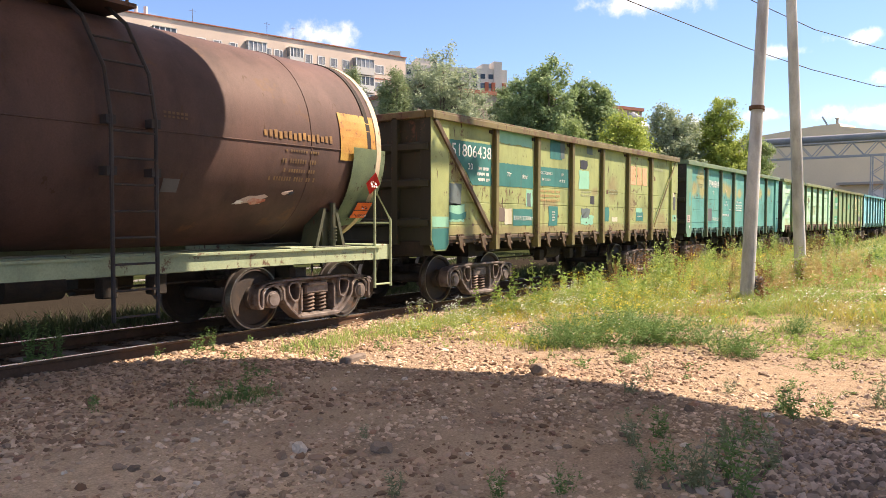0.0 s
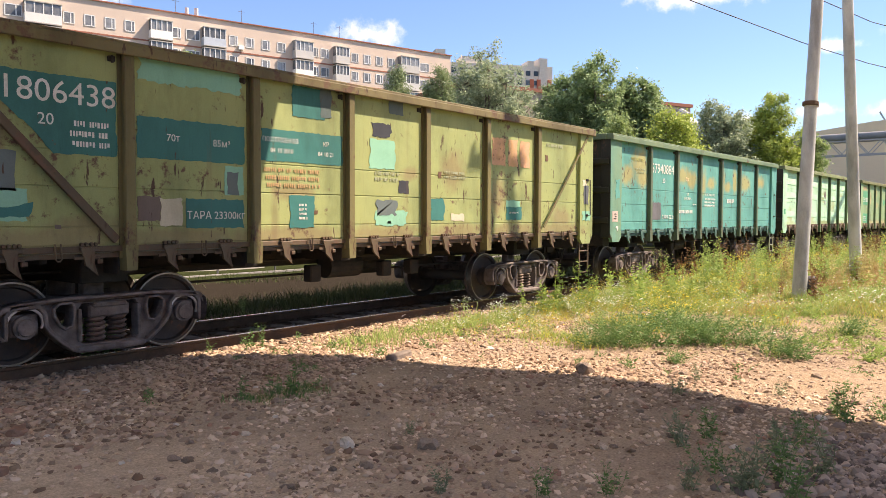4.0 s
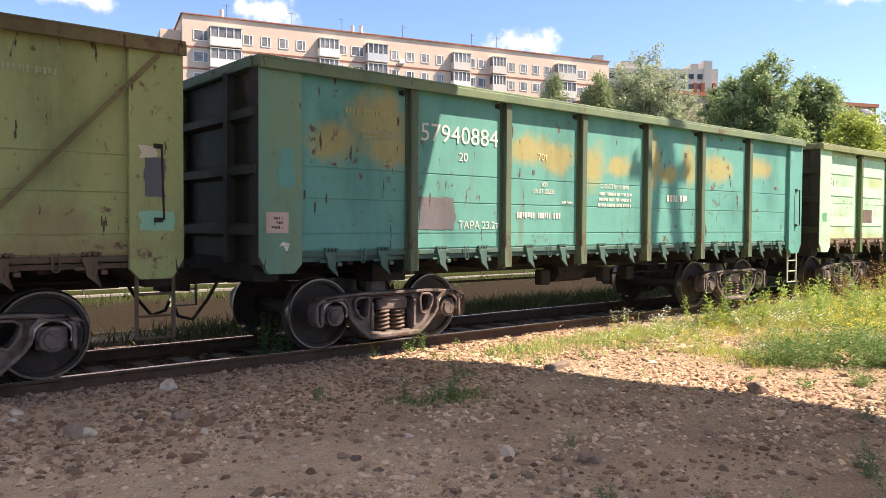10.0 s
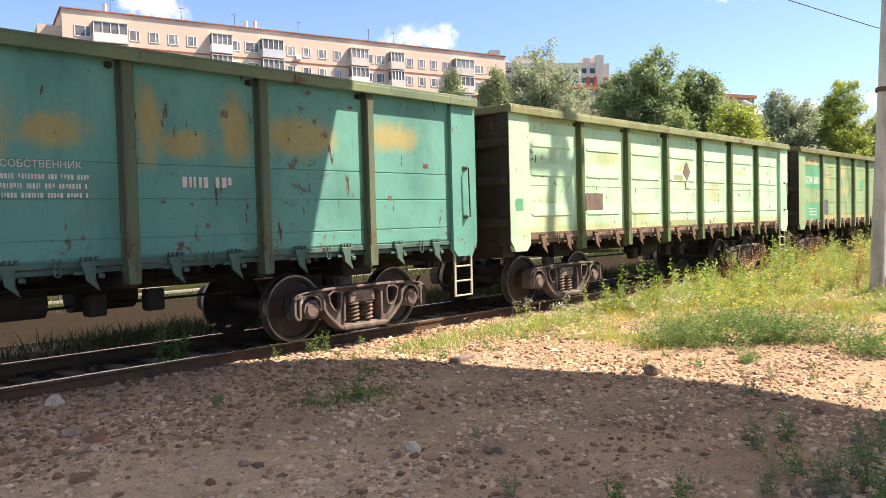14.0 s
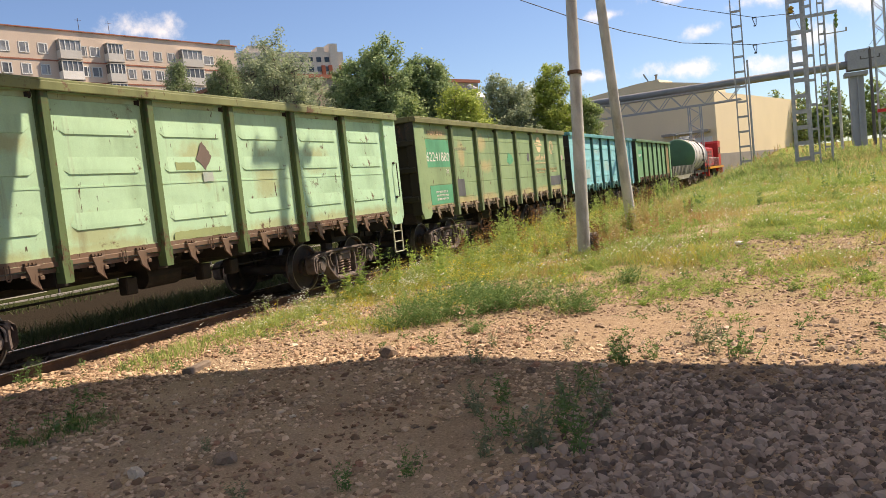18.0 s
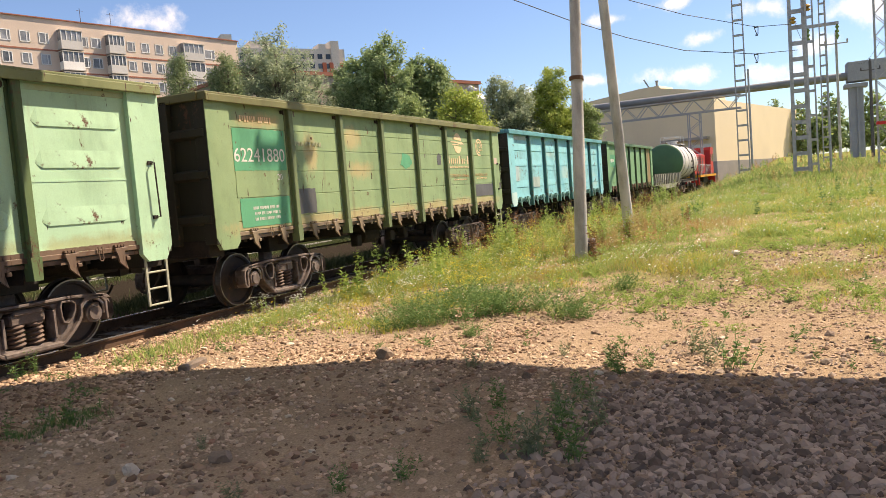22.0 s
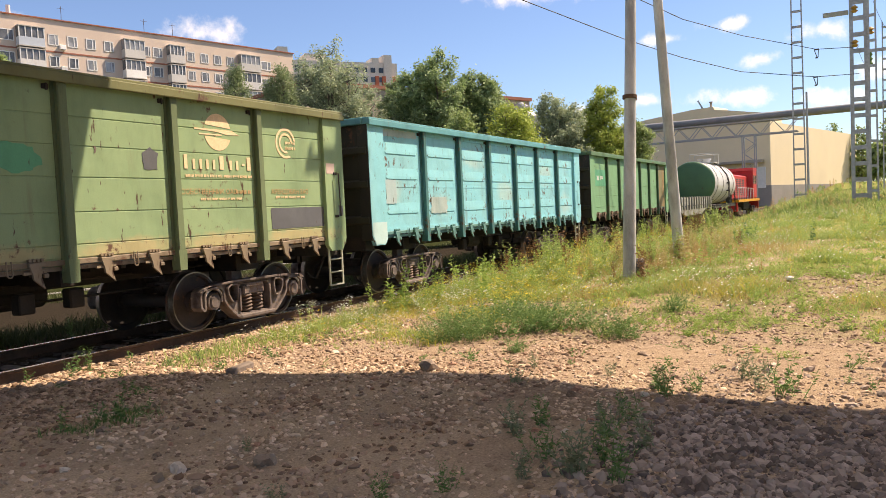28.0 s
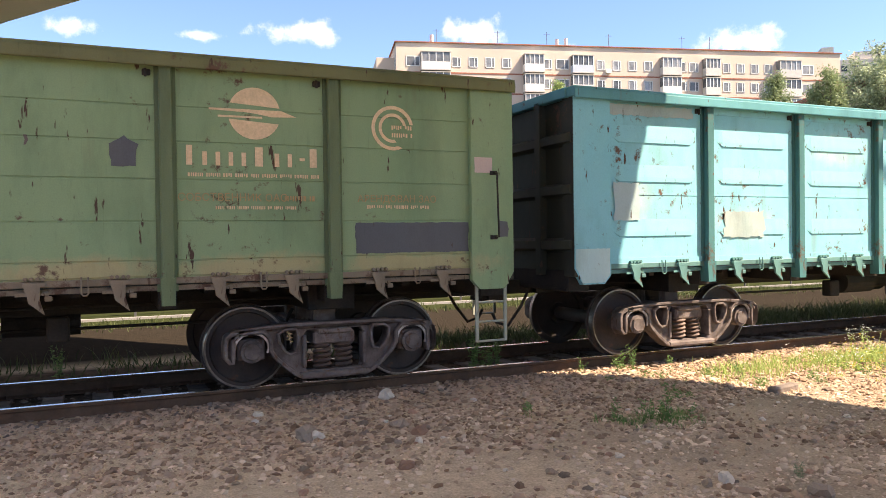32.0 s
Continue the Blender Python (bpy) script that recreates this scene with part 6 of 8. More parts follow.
def masts():
    ladder_mast("lattice_mast", 50.0, 2.65, 1.3, 16.0, 0.62, 0.8, 18, "slender grey ladder mast in the grass", 4)
    m2 = ladder_mast("lattice_mast", 42.0, -0.45, 1.2, 14.5, 0.66, 0.85, 19, "paired grey lattice mast carrying cable clamps", 0, thick=0.17)
    ladder_mast("lattice_mast", 41.6, -1.0, 1.2, 14.0, 0.30, 0.9, 12, "thin rear leg of the paired grey mast", 0)

    def fit(bm):
        box(bm, -0.2, 0.3, -0.6, 0.5, 9.75, 9.9)
        prism(bm, [(-0.05, 9.0), (0.05, 9.0), (0.1, 9.2), (-0.1, 9.2)], 0.4, 1.5)

    def pot(bm):
        lathe(bm, [(0.05, 0), (0.16, 0.08), (0.06, 0.16), (0.16, 0.24), (0.05, 0.34)], 10, "z")
    for y, z in ((0.15, 9.0), (0.15, 7.4), (-0.5, 7.9)):
        part("insulator", mesh_of("mast_pot", pot), "tank_ochre", m2, pose(-0.22, y, z), "yellowish insulator cluster")

    def portal(bm):
        beam(bm, (8.0, 3.1, 14.2), (0.1, 0.1, 14.0), 0.16, 0.16); beam(bm, (5.2, 2.0, 14.1), (0.1, 0.2, 12.4), 0.07, 0.07)
    part("portal_beam", mesh_of("mast_portal", portal), "galvanised", m2)
    part("bracket", mesh_of("mast_bracket", fit), "galvanised", m2)
    m3 = ladder_mast("lattice_mast", 60.0, -2.2, 1.8, 11.2, 0.5, 0.75, 16, "grey lattice mast with a cross-arm", 0)

    def cross(bm):
        box(bm, -0.1, 0.1, -1.0, 1.0, 9.3, 9.5)

    def hang(bm):
        lathe(bm, [(0.04, 9.3), (0.14, 9.15), (0.05, 9.0), (0.14, 8.85), (0.05, 8.7), (0.14, 8.55), (0.03, 8.3)], 10, "z")
    part("cross_arm", mesh_of("mast_cross", cross), "galvanised", m3)
    for y in (-0.9, 0.9):
        part("insulator", mesh_of("mast_hang", hang), "bush_green", m3, pose(0, y, 0), "hanging insulator string")
    m4 = thing("lattice_mast", "square lattice mast with diagonal bracing and red band", "mast", pose(45, -4.25, 1.3), group="steel masts beside the track")

    def square(bm):
        for x in (-0.25, 0.25):
            for y in (-0.25, 0.25):
                beam(bm, (x, y, -0.5), (x, y, 15), 0.06, 0.06)
        for k in range(26):
            z = 0.55 * k
            for s in (-0.25, 0.25):
                a, b = ((-0.25, 0.25) if k % 2 else (0.25, -0.25))
                beam(bm, (a, s, z), (b, s, z + 0.55), 0.03, 0.03); beam(bm, (s, a, z), (s, b, z + 0.55), 0.03, 0.03)

    def band4(bm):
        box(bm, -0.3, 0.3, -0.3, 0.3, 2.2, 2.35)
    part("lattice", mesh_of("mast_square", square), "galvanised", m4); part("red_band", mesh_of("mast_band4", band4), "hazard_red", m4)

    def floodlight(bm):
        rod(bm, (0, 0.5, 9.2), (0.2, 0.75, 9.0), 0.28, 14)
    part("floodlight", mesh_of("mast_flood", floodlight), "dark_metal", m4)

    def post(h, r):
        def build(bm):
            rod(bm, (0, 0, -0.5), (0, 0, h), r, 10, r * 0.8)
        return build

    def tee(h):
        def build(bm):
            box(bm, -0.04, 0.04, -0.75, 0.75, h - 0.75, h - 0.68)
            for y in (-0.7, 0.0, 0.7):
                z = h if y == 0 else h - 0.68
                rod(bm, (0, y, z), (0, y, z + 0.22), 0.06, 8)
        return build
    for x, y, z, h, r, mat, arms in ((50, 2.2, 1.4, 6.3, 0.07, "galvanised", False), (62, -3.1, 1.8, 9.0, 0.1, "pole_concrete", True), (75, -6.2, 2.0, 8.0, 0.14, "dark_metal", True), (42.2, -1.7, 1.2, 11.5, 0.05, "galvanised", False)):
        o = thing("line_post", "thin grey line post in the grass" if mat != "dark_metal" else "dark tarred timber line post", "post", pose(x, y, z))
        part("shaft", mesh_of(f"post {h} {r}", post(h, r)), mat, o)
        if arms:
            part("cross_arm", mesh_of(f"tee {h}", tee(h)), mat, o)


def wires():
    def line(a, b, sag, r, n=24):
        a, b = Vector(a), Vector(b)

        def build(bm):
            pts = [a.lerp(b, i / n) - Vector((0, 0, sag * 4 * (i / n) * (1 - i / n))) for i in range(n + 1)]
            tube(bm, pts, r, 5)
        return build
    # two cables from the mast, over the poles and away across the track: bearings, heights above the eye and distances
    def on(az, el, r):
        return Vector((r * math.sin(radians(az)), r * math.cos(radians(az)), 1.78 + r * math.tan(radians(el))))

    def run(rows):
        pts = [on(*q) for q in rows]
        tail = pts[0] + (pts[0] - pts[1]) * 1.1 + Vector((0, 0, 1.2))
        head = Vector((42.0, -0.45, pts[-1].z + 0.25))
        return [tail] + pts + [head]
    low = run(((67.06, 15.48, 24.0), (75.72, 11.55, 28.9), (79.65, 9.89, 32.0), (83.48, 8.53, 35.8), (88.08, 7.67, 39.6)))
    high = run(((71.5, 17.1, 26.3), (76.3, 14.4, 29.3), (79.79, 12.43, 32.2), (83.6, 10.9, 35.9), (88.16, 9.43, 39.7)))
    for i, pts in enumerate((low, high)):
        solo("overhead_wire", mesh_of(f"wire {i}", lambda bm: tube(bm, pts, 0.016, 5)), "cable", "thin dark overhead cable strung above the track", "cable", "overhead wires")
    for i, (a, b, sag) in enumerate((((50, 2.65, 16.8), (42, -0.45, 14.8), 0.2), ((42, -0.4, 13.5), (60, -2.2, 12.6), 0.5), ((60, -1.3, 10.2), (42, -0.4, 8.6), 0.4), ((45, -4.2, 7.6), (88, -6, 11.6), 0.6), ((50, 2.6, 15.5), (42, -0.2, 10.8), 0.1))):
        solo("guy_wire", mesh_of(f"guy {i}", line(a, b, sag, 0.011)), "cable", "thin dark wire between the masts", "cable", "mast wires")

    def weight(bm):
        box(bm, -0.06, 0.06, -0.16, 0.16, 0.0, 0.1); rod(bm, (0, -0.14, 0), (0, -0.1, -0.55), 0.03, 6); rod(bm, (0, 0.14, 0), (0, -0.02, -0.5), 0.03, 6); box(bm, -0.06, 0.06, -0.1, 0.08, -0.62, -0.52)
    for x, y, z in (tuple(low[-2]), tuple(high[-2])):
        solo("cable_clamp", mesh_of("cable_weight", weight), "dark_metal", "dark metal clamp hanging on the overhead cable", "clamp", m=pose(x, y, z - 0.04) @ Matrix.Diagonal((0.6, 0.6, 0.6, 1)))


material("bush_green", (0.16, 0.24, 0.08), (0.1, 0.18, 0.06), rough=0.7)
masts()
wires()


# ---- pipe bridge and hall ----
def pipe_bridge():
    p = thing("pipe_bridge", "grey pipeline carried on a lattice truss", "pipe bridge")
    a, b = Vector((85.0, 26.0, 9.75)), Vector((88.2, -5.2, 10.25))
    c = Vector((89.5, -30.0, 10.6))

    def pipe(bm):
        rod(bm, a, b, 0.36, 16); rod(bm, a + Vector((0.9, 0, -0.1)), b + Vector((0.9, 0, -0.1)), 0.25, 12)

    def truss(bm):
        n = 18
        e = a.lerp(b, 0.68)
        for dx in (-0.4, 1.2):
            o = Vector((dx, 0, 0))
            beam(bm, a + o - Vector((0, 0, 0.45)), e + o - Vector((0, 0, 0.45)), 0.12, 0.12); beam(bm, a + o - Vector((0, 0, 1.85)), e + o - Vector((0, 0, 1.85)), 0.12, 0.12)
            for i in range(n):
                p0, p1 = a.lerp(e, i / n) + o, a.lerp(e, (i + 1) / n) + o
                lo, hi = Vector((0, 0, 1.85)), Vector((0, 0, 0.45))
                beam(bm, p0 - (lo if i % 2 else hi), p1 - (hi if i % 2 else lo), 0.08, 0.08)

    def tower(bm):
        q = a.lerp(b, 0.53)
        for dx in (-0.4, 1.2):
            for dy in (-0.6, 0.6):
                beam(bm, (q.x + dx, q.y + dy, -0.3), (q.x + dx, q.y + dy, 8.2), 0.12, 0.12)
        for k in range(9):
            z = 0.9 * k
            for dx in (-0.4, 1.2):
                s = 0.6 if k % 2 else -0.6
                beam(bm, (q.x + dx, q.y + s, z), (q.x + dx, q.y - s, z + 0.9), 0.06, 0.06)

    def girder(bm):
        d = (c - b)
        m = Matrix.Translation((b + c) / 2 + Vector((0.3, 0, 0.3))) @ d.to_track_quat("Y", "Z").to_matrix().to_4x4() @ Matrix.Diagonal((2.2, d.length, 1.9, 1))
        bmesh.ops.create_cube(bm, size=1.0, matrix=m)

    def column(bm):
        box(bm, 87.9, 89.3, -6.6, -5.3, -0.5, 9.2, 0.05); box(bm, 87.6, 89.6, -7.0, -4.9, 9.0, 9.4, 0.03)
        box(bm, 87.7, 88.0, -6.2, -6.0, 0.0, 9.0)
    part("pipe", mesh_of("pipe", pipe, True), "pipe_grey", p); part("truss", mesh_of("pipe_truss", truss), "galvanised", p); part("tower", mesh_of("pipe_tower", tower), "galvanised", p)
    part("girder", mesh_of("pipe_girder", girder), "concrete_blue", p); part("column", mesh_of("pipe_column", column), "concrete_blue", p)
    part("column", mesh_of("pipe_column", column), "concrete_blue", p, pose(1, -18, 0))


material("pipe_grey", (0.16, 0.18, 0.2), (0.24, 0.25, 0.26), rough=0.6, scale=0.6, bump=0.05)
material("concrete_blue", (0.33, 0.35, 0.38), (0.26, 0.28, 0.31), rough=0.9, scale=0.7, fine=10)
pipe_bridge()


def hall():
    material("hall_wall", (0.76, 0.64, 0.45), (0.7, 0.59, 0.42), rough=0.9, scale=0.12, fine=4, bump=0.0, grain=0.03)
    material("hall_roof", (0.36, 0.33, 0.29), (0.3, 0.28, 0.25), rough=0.9, scale=0.2)
    material("hall_plinth", (0.3, 0.28, 0.27), (0.24, 0.23, 0.22), rough=0.9, scale=0.3)
    h = thing("industrial_hall", "large cream-rendered industrial hall with flat roof", "hall", pose(134.5, 11.5, 0, 0, 0, -13.9))
    # local x runs along the right wall, local y along the left one

    def body(bm):
        box(bm, 0, 52, 0, 44, -1, 13.6)

    def monitor(bm):
        prof = [(0.02, 13.6), (0.3, 15.0), (9.0, 16.6), (9.2, 17.1), (13.0, 17.0), (22.0, 16.2), (34.0, 14.8), (44, 13.61)]
        a, b = ([bm.verts.new((x, y, z)) for y, z in prof] for x in (-0.03, 6.0))
        bm.faces.new(a); bm.faces.new(list(reversed(b)))
        for k in range(len(prof)):
            n = (k + 1) % len(prof)
            bm.faces.new((a[n], a[k], b[k], b[n]))

    def plinth(bm):
        box(bm, -0.06, 52.06, -0.06, 44, -1, 3.4)

    def canopy(bm):
        box(bm, -1.2, 0, 1.0, 9.0, 7.2, 7.6); box(bm, -1.2, 0, 16, 24, 6.4, 6.8)

    def gate(bm):
        box(bm, -0.12, 0.0, 0.8, 4.6, 3.0, 6.4)

    def vent(bm):
        rod(bm, (0.6, 9.8, 16.4), (0.6, 9.8, 17.9), 0.2, 10); rod(bm, (0.6, 9.8, 17.9), (0.6, 9.8, 18.05), 0.3, 10)
    part("wall", mesh_of("hall_body", body), "hall_wall", h); part("roof", mesh_of("hall_monitor", monitor), "hall_wall", h); part("plinth", mesh_of("hall_plinth", plinth), "hall_plinth", h)
    part("canopy", mesh_of("hall_canopy", canopy), "hall_roof", h); part("gate", mesh_of("hall_gate", gate), "frame_white", h, None, "white sliding gate"); part("roof_vent", mesh_of("hall_vent", vent), "hall_roof", h)

    def crane(bm):
        beam(bm, (0, 0, 0), (-1.5, 4.5, 8.5), 0.4, 0.4)
        beam(bm, (0.8, 0, 0), (-1.5, 4.5, 8.5), 0.25, 0.25)
    cr = thing("crane_jib", "thin grey crane jib far behind the hall roof", "crane", pose(255, 38, 24))
    part("jib", mesh_of("crane_jib", crane), "galvanised", cr)

    def mastc(bm):
        beam(bm, (0, 0, -26), (0, 0, 1), 1.2, 1.2)
    part("tower", mesh_of("crane_tower", mastc), "hall_plinth", cr)


hall()


# ---- apartment house ----
def apartment():
    material("house_glass", (0.13, 0.135, 0.14), (0.3, 0.31, 0.32), rough=0.2, spec=0.5, bump=0, scale=0.8, per_object=0.5)
    material("brick_buff", (0.63, 0.51, 0.42), (0.58, 0.47, 0.39), rough=0.9, scale=0.25, fine=6, bump=0.05, grain=0.05)
    material("brick_red", (0.36, 0.14, 0.09), (0.3, 0.12, 0.085), rough=0.9, scale=0.5)
    material("balcony_white", (0.8, 0.78, 0.74), (0.72, 0.7, 0.66), rough=0.8, scale=0.4, per_object=0.35)
    material("balcony_blue", (0.5, 0.56, 0.62), (0.45, 0.5, 0.56), rough=0.8, scale=0.4)
    c, e = Vector((38.8, 102.9)), Vector((106.4, 84.7))
    d = (e - c).normalized()
    b = thing("apartment_house", "long buff brick apartment house with red bands and glazed balconies", "apartment building", pose(c.x, c.y, 0, 0, 0, math.degrees(math.atan2(d.y, d.x))))
    LEN, H, DEEP = 70.0, 30.2, 13.0

    def wall(bm):
        box(bm, 0, LEN, 0, DEEP, -1, H - 0.25)

    def cornice(bm):
        box(bm, -0.2, LEN + 0.2, -0.2, DEEP + 0.2, H - 0.25, H - 0.1)

    def wing(bm):
        box(bm, -2.6, 0, 3.0, DEEP, -1, H - 1.8)
    part("wall", mesh_of("house_wall", wall), "brick_buff", b); part("cornice", mesh_of("house_cornice", cornice), "brick_red", b, None, "red roof edge"); part("wing", mesh_of("house_wing", wing), "brick_buff", b)

    def frame_win(w, h):
        def build(bm):
            box(bm, -w / 2, w / 2, -0.06, 0.0, -h / 2, -h / 2 + 0.12); box(bm, -w / 2, w / 2, -0.06, 0.0, h / 2 - 0.12, h / 2)
            for x in (-w / 2, 0.12 * w, w / 2 - 0.12):
                box(bm, x, x + 0.12, -0.06, 0.0, -h / 2, h / 2)
        return build

    def pane(w, h):
        def build(bm):
            box(bm, -w / 2, w / 2, -0.03, 0.02, -h / 2, h / 2)
        return build

    def window(x, z, w=1.35, h=1.5):
        o = part("window", mesh_of(f"hw {w}", frame_win(w, h)), "frame_white", b, pose(x, 0, z))
        part("pane", mesh_of(f"hp {w}", pane(w, h)), "house_glass", o)

    def balc(w):
        return lambda bm: box(bm, -w / 2, w / 2, -1.2, 0, -1.35, -0.25)

    def slab(w, z):
        return lambda bm: box(bm, -w / 2 - 0.05, w / 2 + 0.05, -1.25, 0, z, z + 0.13)

    def bglass(w):
        return lambda bm: box(bm, -w / 2 + 0.05, w / 2 - 0.05, -1.14, -0.01, -0.25, 1.1)

    def mullion(bm):
        box(bm, -0.06, 0.06, -1.2, -1.1, -0.25, 1.1)

    def balcony(x, z, w, mat="balcony_white"):
        o = part("balcony", mesh_of(f"hb {w}", balc(w)), mat, b, pose(x, 0, z))
        part("glazing", mesh_of(f"hbg {w}", bglass(w)), "house_glass", o); part("floor_slab", mesh_of(f"hbs {w}", slab(w, -1.49)), "concrete", o); part("roof_slab", mesh_of(f"hbr {w}", slab(w, 1.1)), "concrete", o)
        for k in range(5):
            part("mullion", mesh_of("hb mullion", mullion), "frame_white", o, pose(-w / 2 + 0.06 + (w - 0.12) * k / 4, 0, 0))
    rnd = random.Random(5)
    for f in range(10):
        z = 27.3 - 2.9 * f
        if z < 1:
            break
        if f:
            part("band", mesh_of("house_band", lambda bm: box(bm, -0.02, LEN + 0.02, -0.05, 0, -0.1, 0.1)), "brick_red", b, pose(0, 0, z + 1.3), "thin red brick band")
        window(2.4, z, 2.0)
        balcony(5.6, z, 4.2)
        for s, x0 in enumerate((8.7, 30.6, 50.8)):
            for k in range(4):
                window(x0 + 2.5 * k * (1 if s < 2 else 0.92), z)
        for x, w in ((20.1, 2.9), (27.5, 3.2), (41.4, 3.0), (48.0, 2.4), (60.8, 3.6)):
            balcony(x, z, w, "balcony_blue" if x == 27.5 and f % 2 == 0 else "balcony_white")
        for x, w in ((22.4, 1.2), (24.7, 2.0), (43.8, 1.0), (45.4, 1.5), (64.4, 2.0)):
            window(x, z, w)
        o = part("window", mesh_of("hw side", frame_win(1.6, 1.5)), "frame_white", b, pose(-0.0, 1.6, z, 0, 0, -90))
        part("pane", mesh_of("hp side", pane(1.6, 1.5)), "house_glass", o)
        part("air_conditioner", mesh_of("house_ac", lambda bm: box(bm, -0.4, 0.4, -0.4, -0.02, -0.3, 0.3, 0.03)), "frame_white", b, pose(rnd.choice((10.0, 17.6, 32.0, 52.0)) - 0.3, 0, z - 0.9))

    def vents(bm):
        for x, y in ((26.2, 3), (25.0, 3.5), (5.6, 3)):
            rod(bm, (x, y, H - 0.2), (x, y, H + 1.7), 0.3, 8)

    def hut(bm):
        box(bm, 6, 15.5, 3, 8, H - 0.05, H + 0.55); box(bm, 27, 32.8, 3, 8, H - 0.05, H + 0.5); box(bm, 44.4, 49.5, 3, 8, H - 0.05, H + 0.5); box(bm, 50.2, 52, 1.5, 4, H - 0.05, H + 0.35)

    def aerial(bm):
        for x in (6.3, 15.6, 23.2, 33.0, 45.0, 49.6):
            rod(bm, (x, 3, H), (x, 3, H + 2.6), 0.04, 5); beam(bm, (x - 0.5, 3, H + 2.3), (x + 0.5, 3, H + 2.3), 0.04, 0.04)
    part("flue", mesh_of("house_flues", vents), "frame_white", b, None, "white roof flues"); part("roof_hut", mesh_of("house_huts", hut), "brick_buff", b); part("aerial", mesh_of("house_aerials", aerial), "dark_metal", b)


apartment()


def tower_block():
    material("tower_grey", (0.7, 0.63, 0.55), (0.62, 0.56, 0.5), rough=0.9, scale=0.05, fine=2, bump=0)
    material("tower_red", (0.55, 0.16, 0.09), (0.5, 0.15, 0.09), rough=0.9)
    R = 250.0
    at = lambda az, r=R: Vector((r * math.sin(radians(az)), r * math.cos(radians(az))))
    c, e = at(50.4), at(59.0, 262)
    d = e - c
    t = thing("tower_block", "pale high-rise block with red corner panels far off", "apartment building", pose(c.x, c.y, 0, 0, 0, math.degrees(math.atan2(d.y, d.x))))
    L_ = d.length

    def body(bm):
        box(bm, 2, L_, 0, 16, -1, 52.0)

    def tops(bm):
        box(bm, 0, 3.2, 0, 6, -1, 56.0); box(bm, 9, 16, 1, 9, 52, 54.4); box(bm, L_ * 0.78, L_ * 0.84, 0, 6, 52, 53.6); box(bm, L_ * 0.88, L_ * 0.95, -0.5, 6, -1, 54.6)

    def reds(bm):
        for x in (0.8, 0.86, 0.955):
            box(bm, L_ * x, L_ * x + 1.2, -0.7, 0, 20, 47.5)
        for k in range(9):
            box(bm, L_ * 0.955, L_ + 0.1, -0.6, 0, 20 + 3.1 * k, 21 + 3.1 * k)
    part("wall", mesh_of("tower_body", body), "tower_grey", t); part("roof_block", mesh_of("tower_tops", tops), "tower_grey", t); part("red_panel", mesh_of("tower_reds", reds), "tower_red", t)
    win = lambda bm: box(bm, -0.8, 0.8, -0.15, 0.05, -0.8, 0.8)
    for k in range(6):
        for j in range(12):
            part("window", mesh_of("tower_window", win), "glass_dark", t, pose(6 + (L_ - 9) * j / 11, 0, 49.5 - 3.1 * k))


tower_block()


def brown_works():
    material("works_wall", (0.42, 0.34, 0.26), (0.37, 0.3, 0.24), rough=0.9, scale=0.2, fine=5, bump=0.02)
    w = thing("works_building", "plain brown-grey works building with red roof edge", "building", pose(57, 44, 0, 0, 0, -22))
    part("wall", mesh_of("works_wall", lambda bm: box(bm, 0, 29.6, 0, 14, -1, 14.0)), "works_wall", w)
    part("roof_edge", mesh_of("works_edge", lambda bm: box(bm, -0.2, 29.8, -0.2, 14.2, 14.0, 14.35)), "brick_red", w)
    for k in range(6):
        part("window", mesh_of("works_window", lambda bm: box(bm, -0.7, 0.7, -0.08, 0.05, -1.0, 1.0)), "glass_dark", w, pose(28.3 - 4.5 * k, 0, 11.5))
    s = thing("dust_cyclone", "grey sheet-metal dust cyclone beside the works wall", "cyclone", pose(79.2, 31.3, 0))

    def body(bm):
        lathe(bm, [(0.4, 0.5), (0.5, 6.5), (1.25, 8.2), (1.3, 11.6), (0.7, 12.2), (0.7, 12.5)], 20, "z")

    def duct(bm):
        tube(bm, [(0.2, 0, 12.4), (0.6, 0.8, 12.9), (1.6, 2.2, 12.7), (2.0, 3.2, 9.0)], 0.45, 10); rod(bm, (-2.0, 0.5, 0), (-2.0, 0.5, 12.6), 0.28, 10); rod(bm, (-1.6, 1.5, 0), (-1.6, 1.5, 12.0), 0.2, 10)
    part("body", mesh_of("cyclone_body", body, True), "galvanised", s); part("duct", mesh_of("cyclone_duct", duct), "galvanised", s)


brown_works()


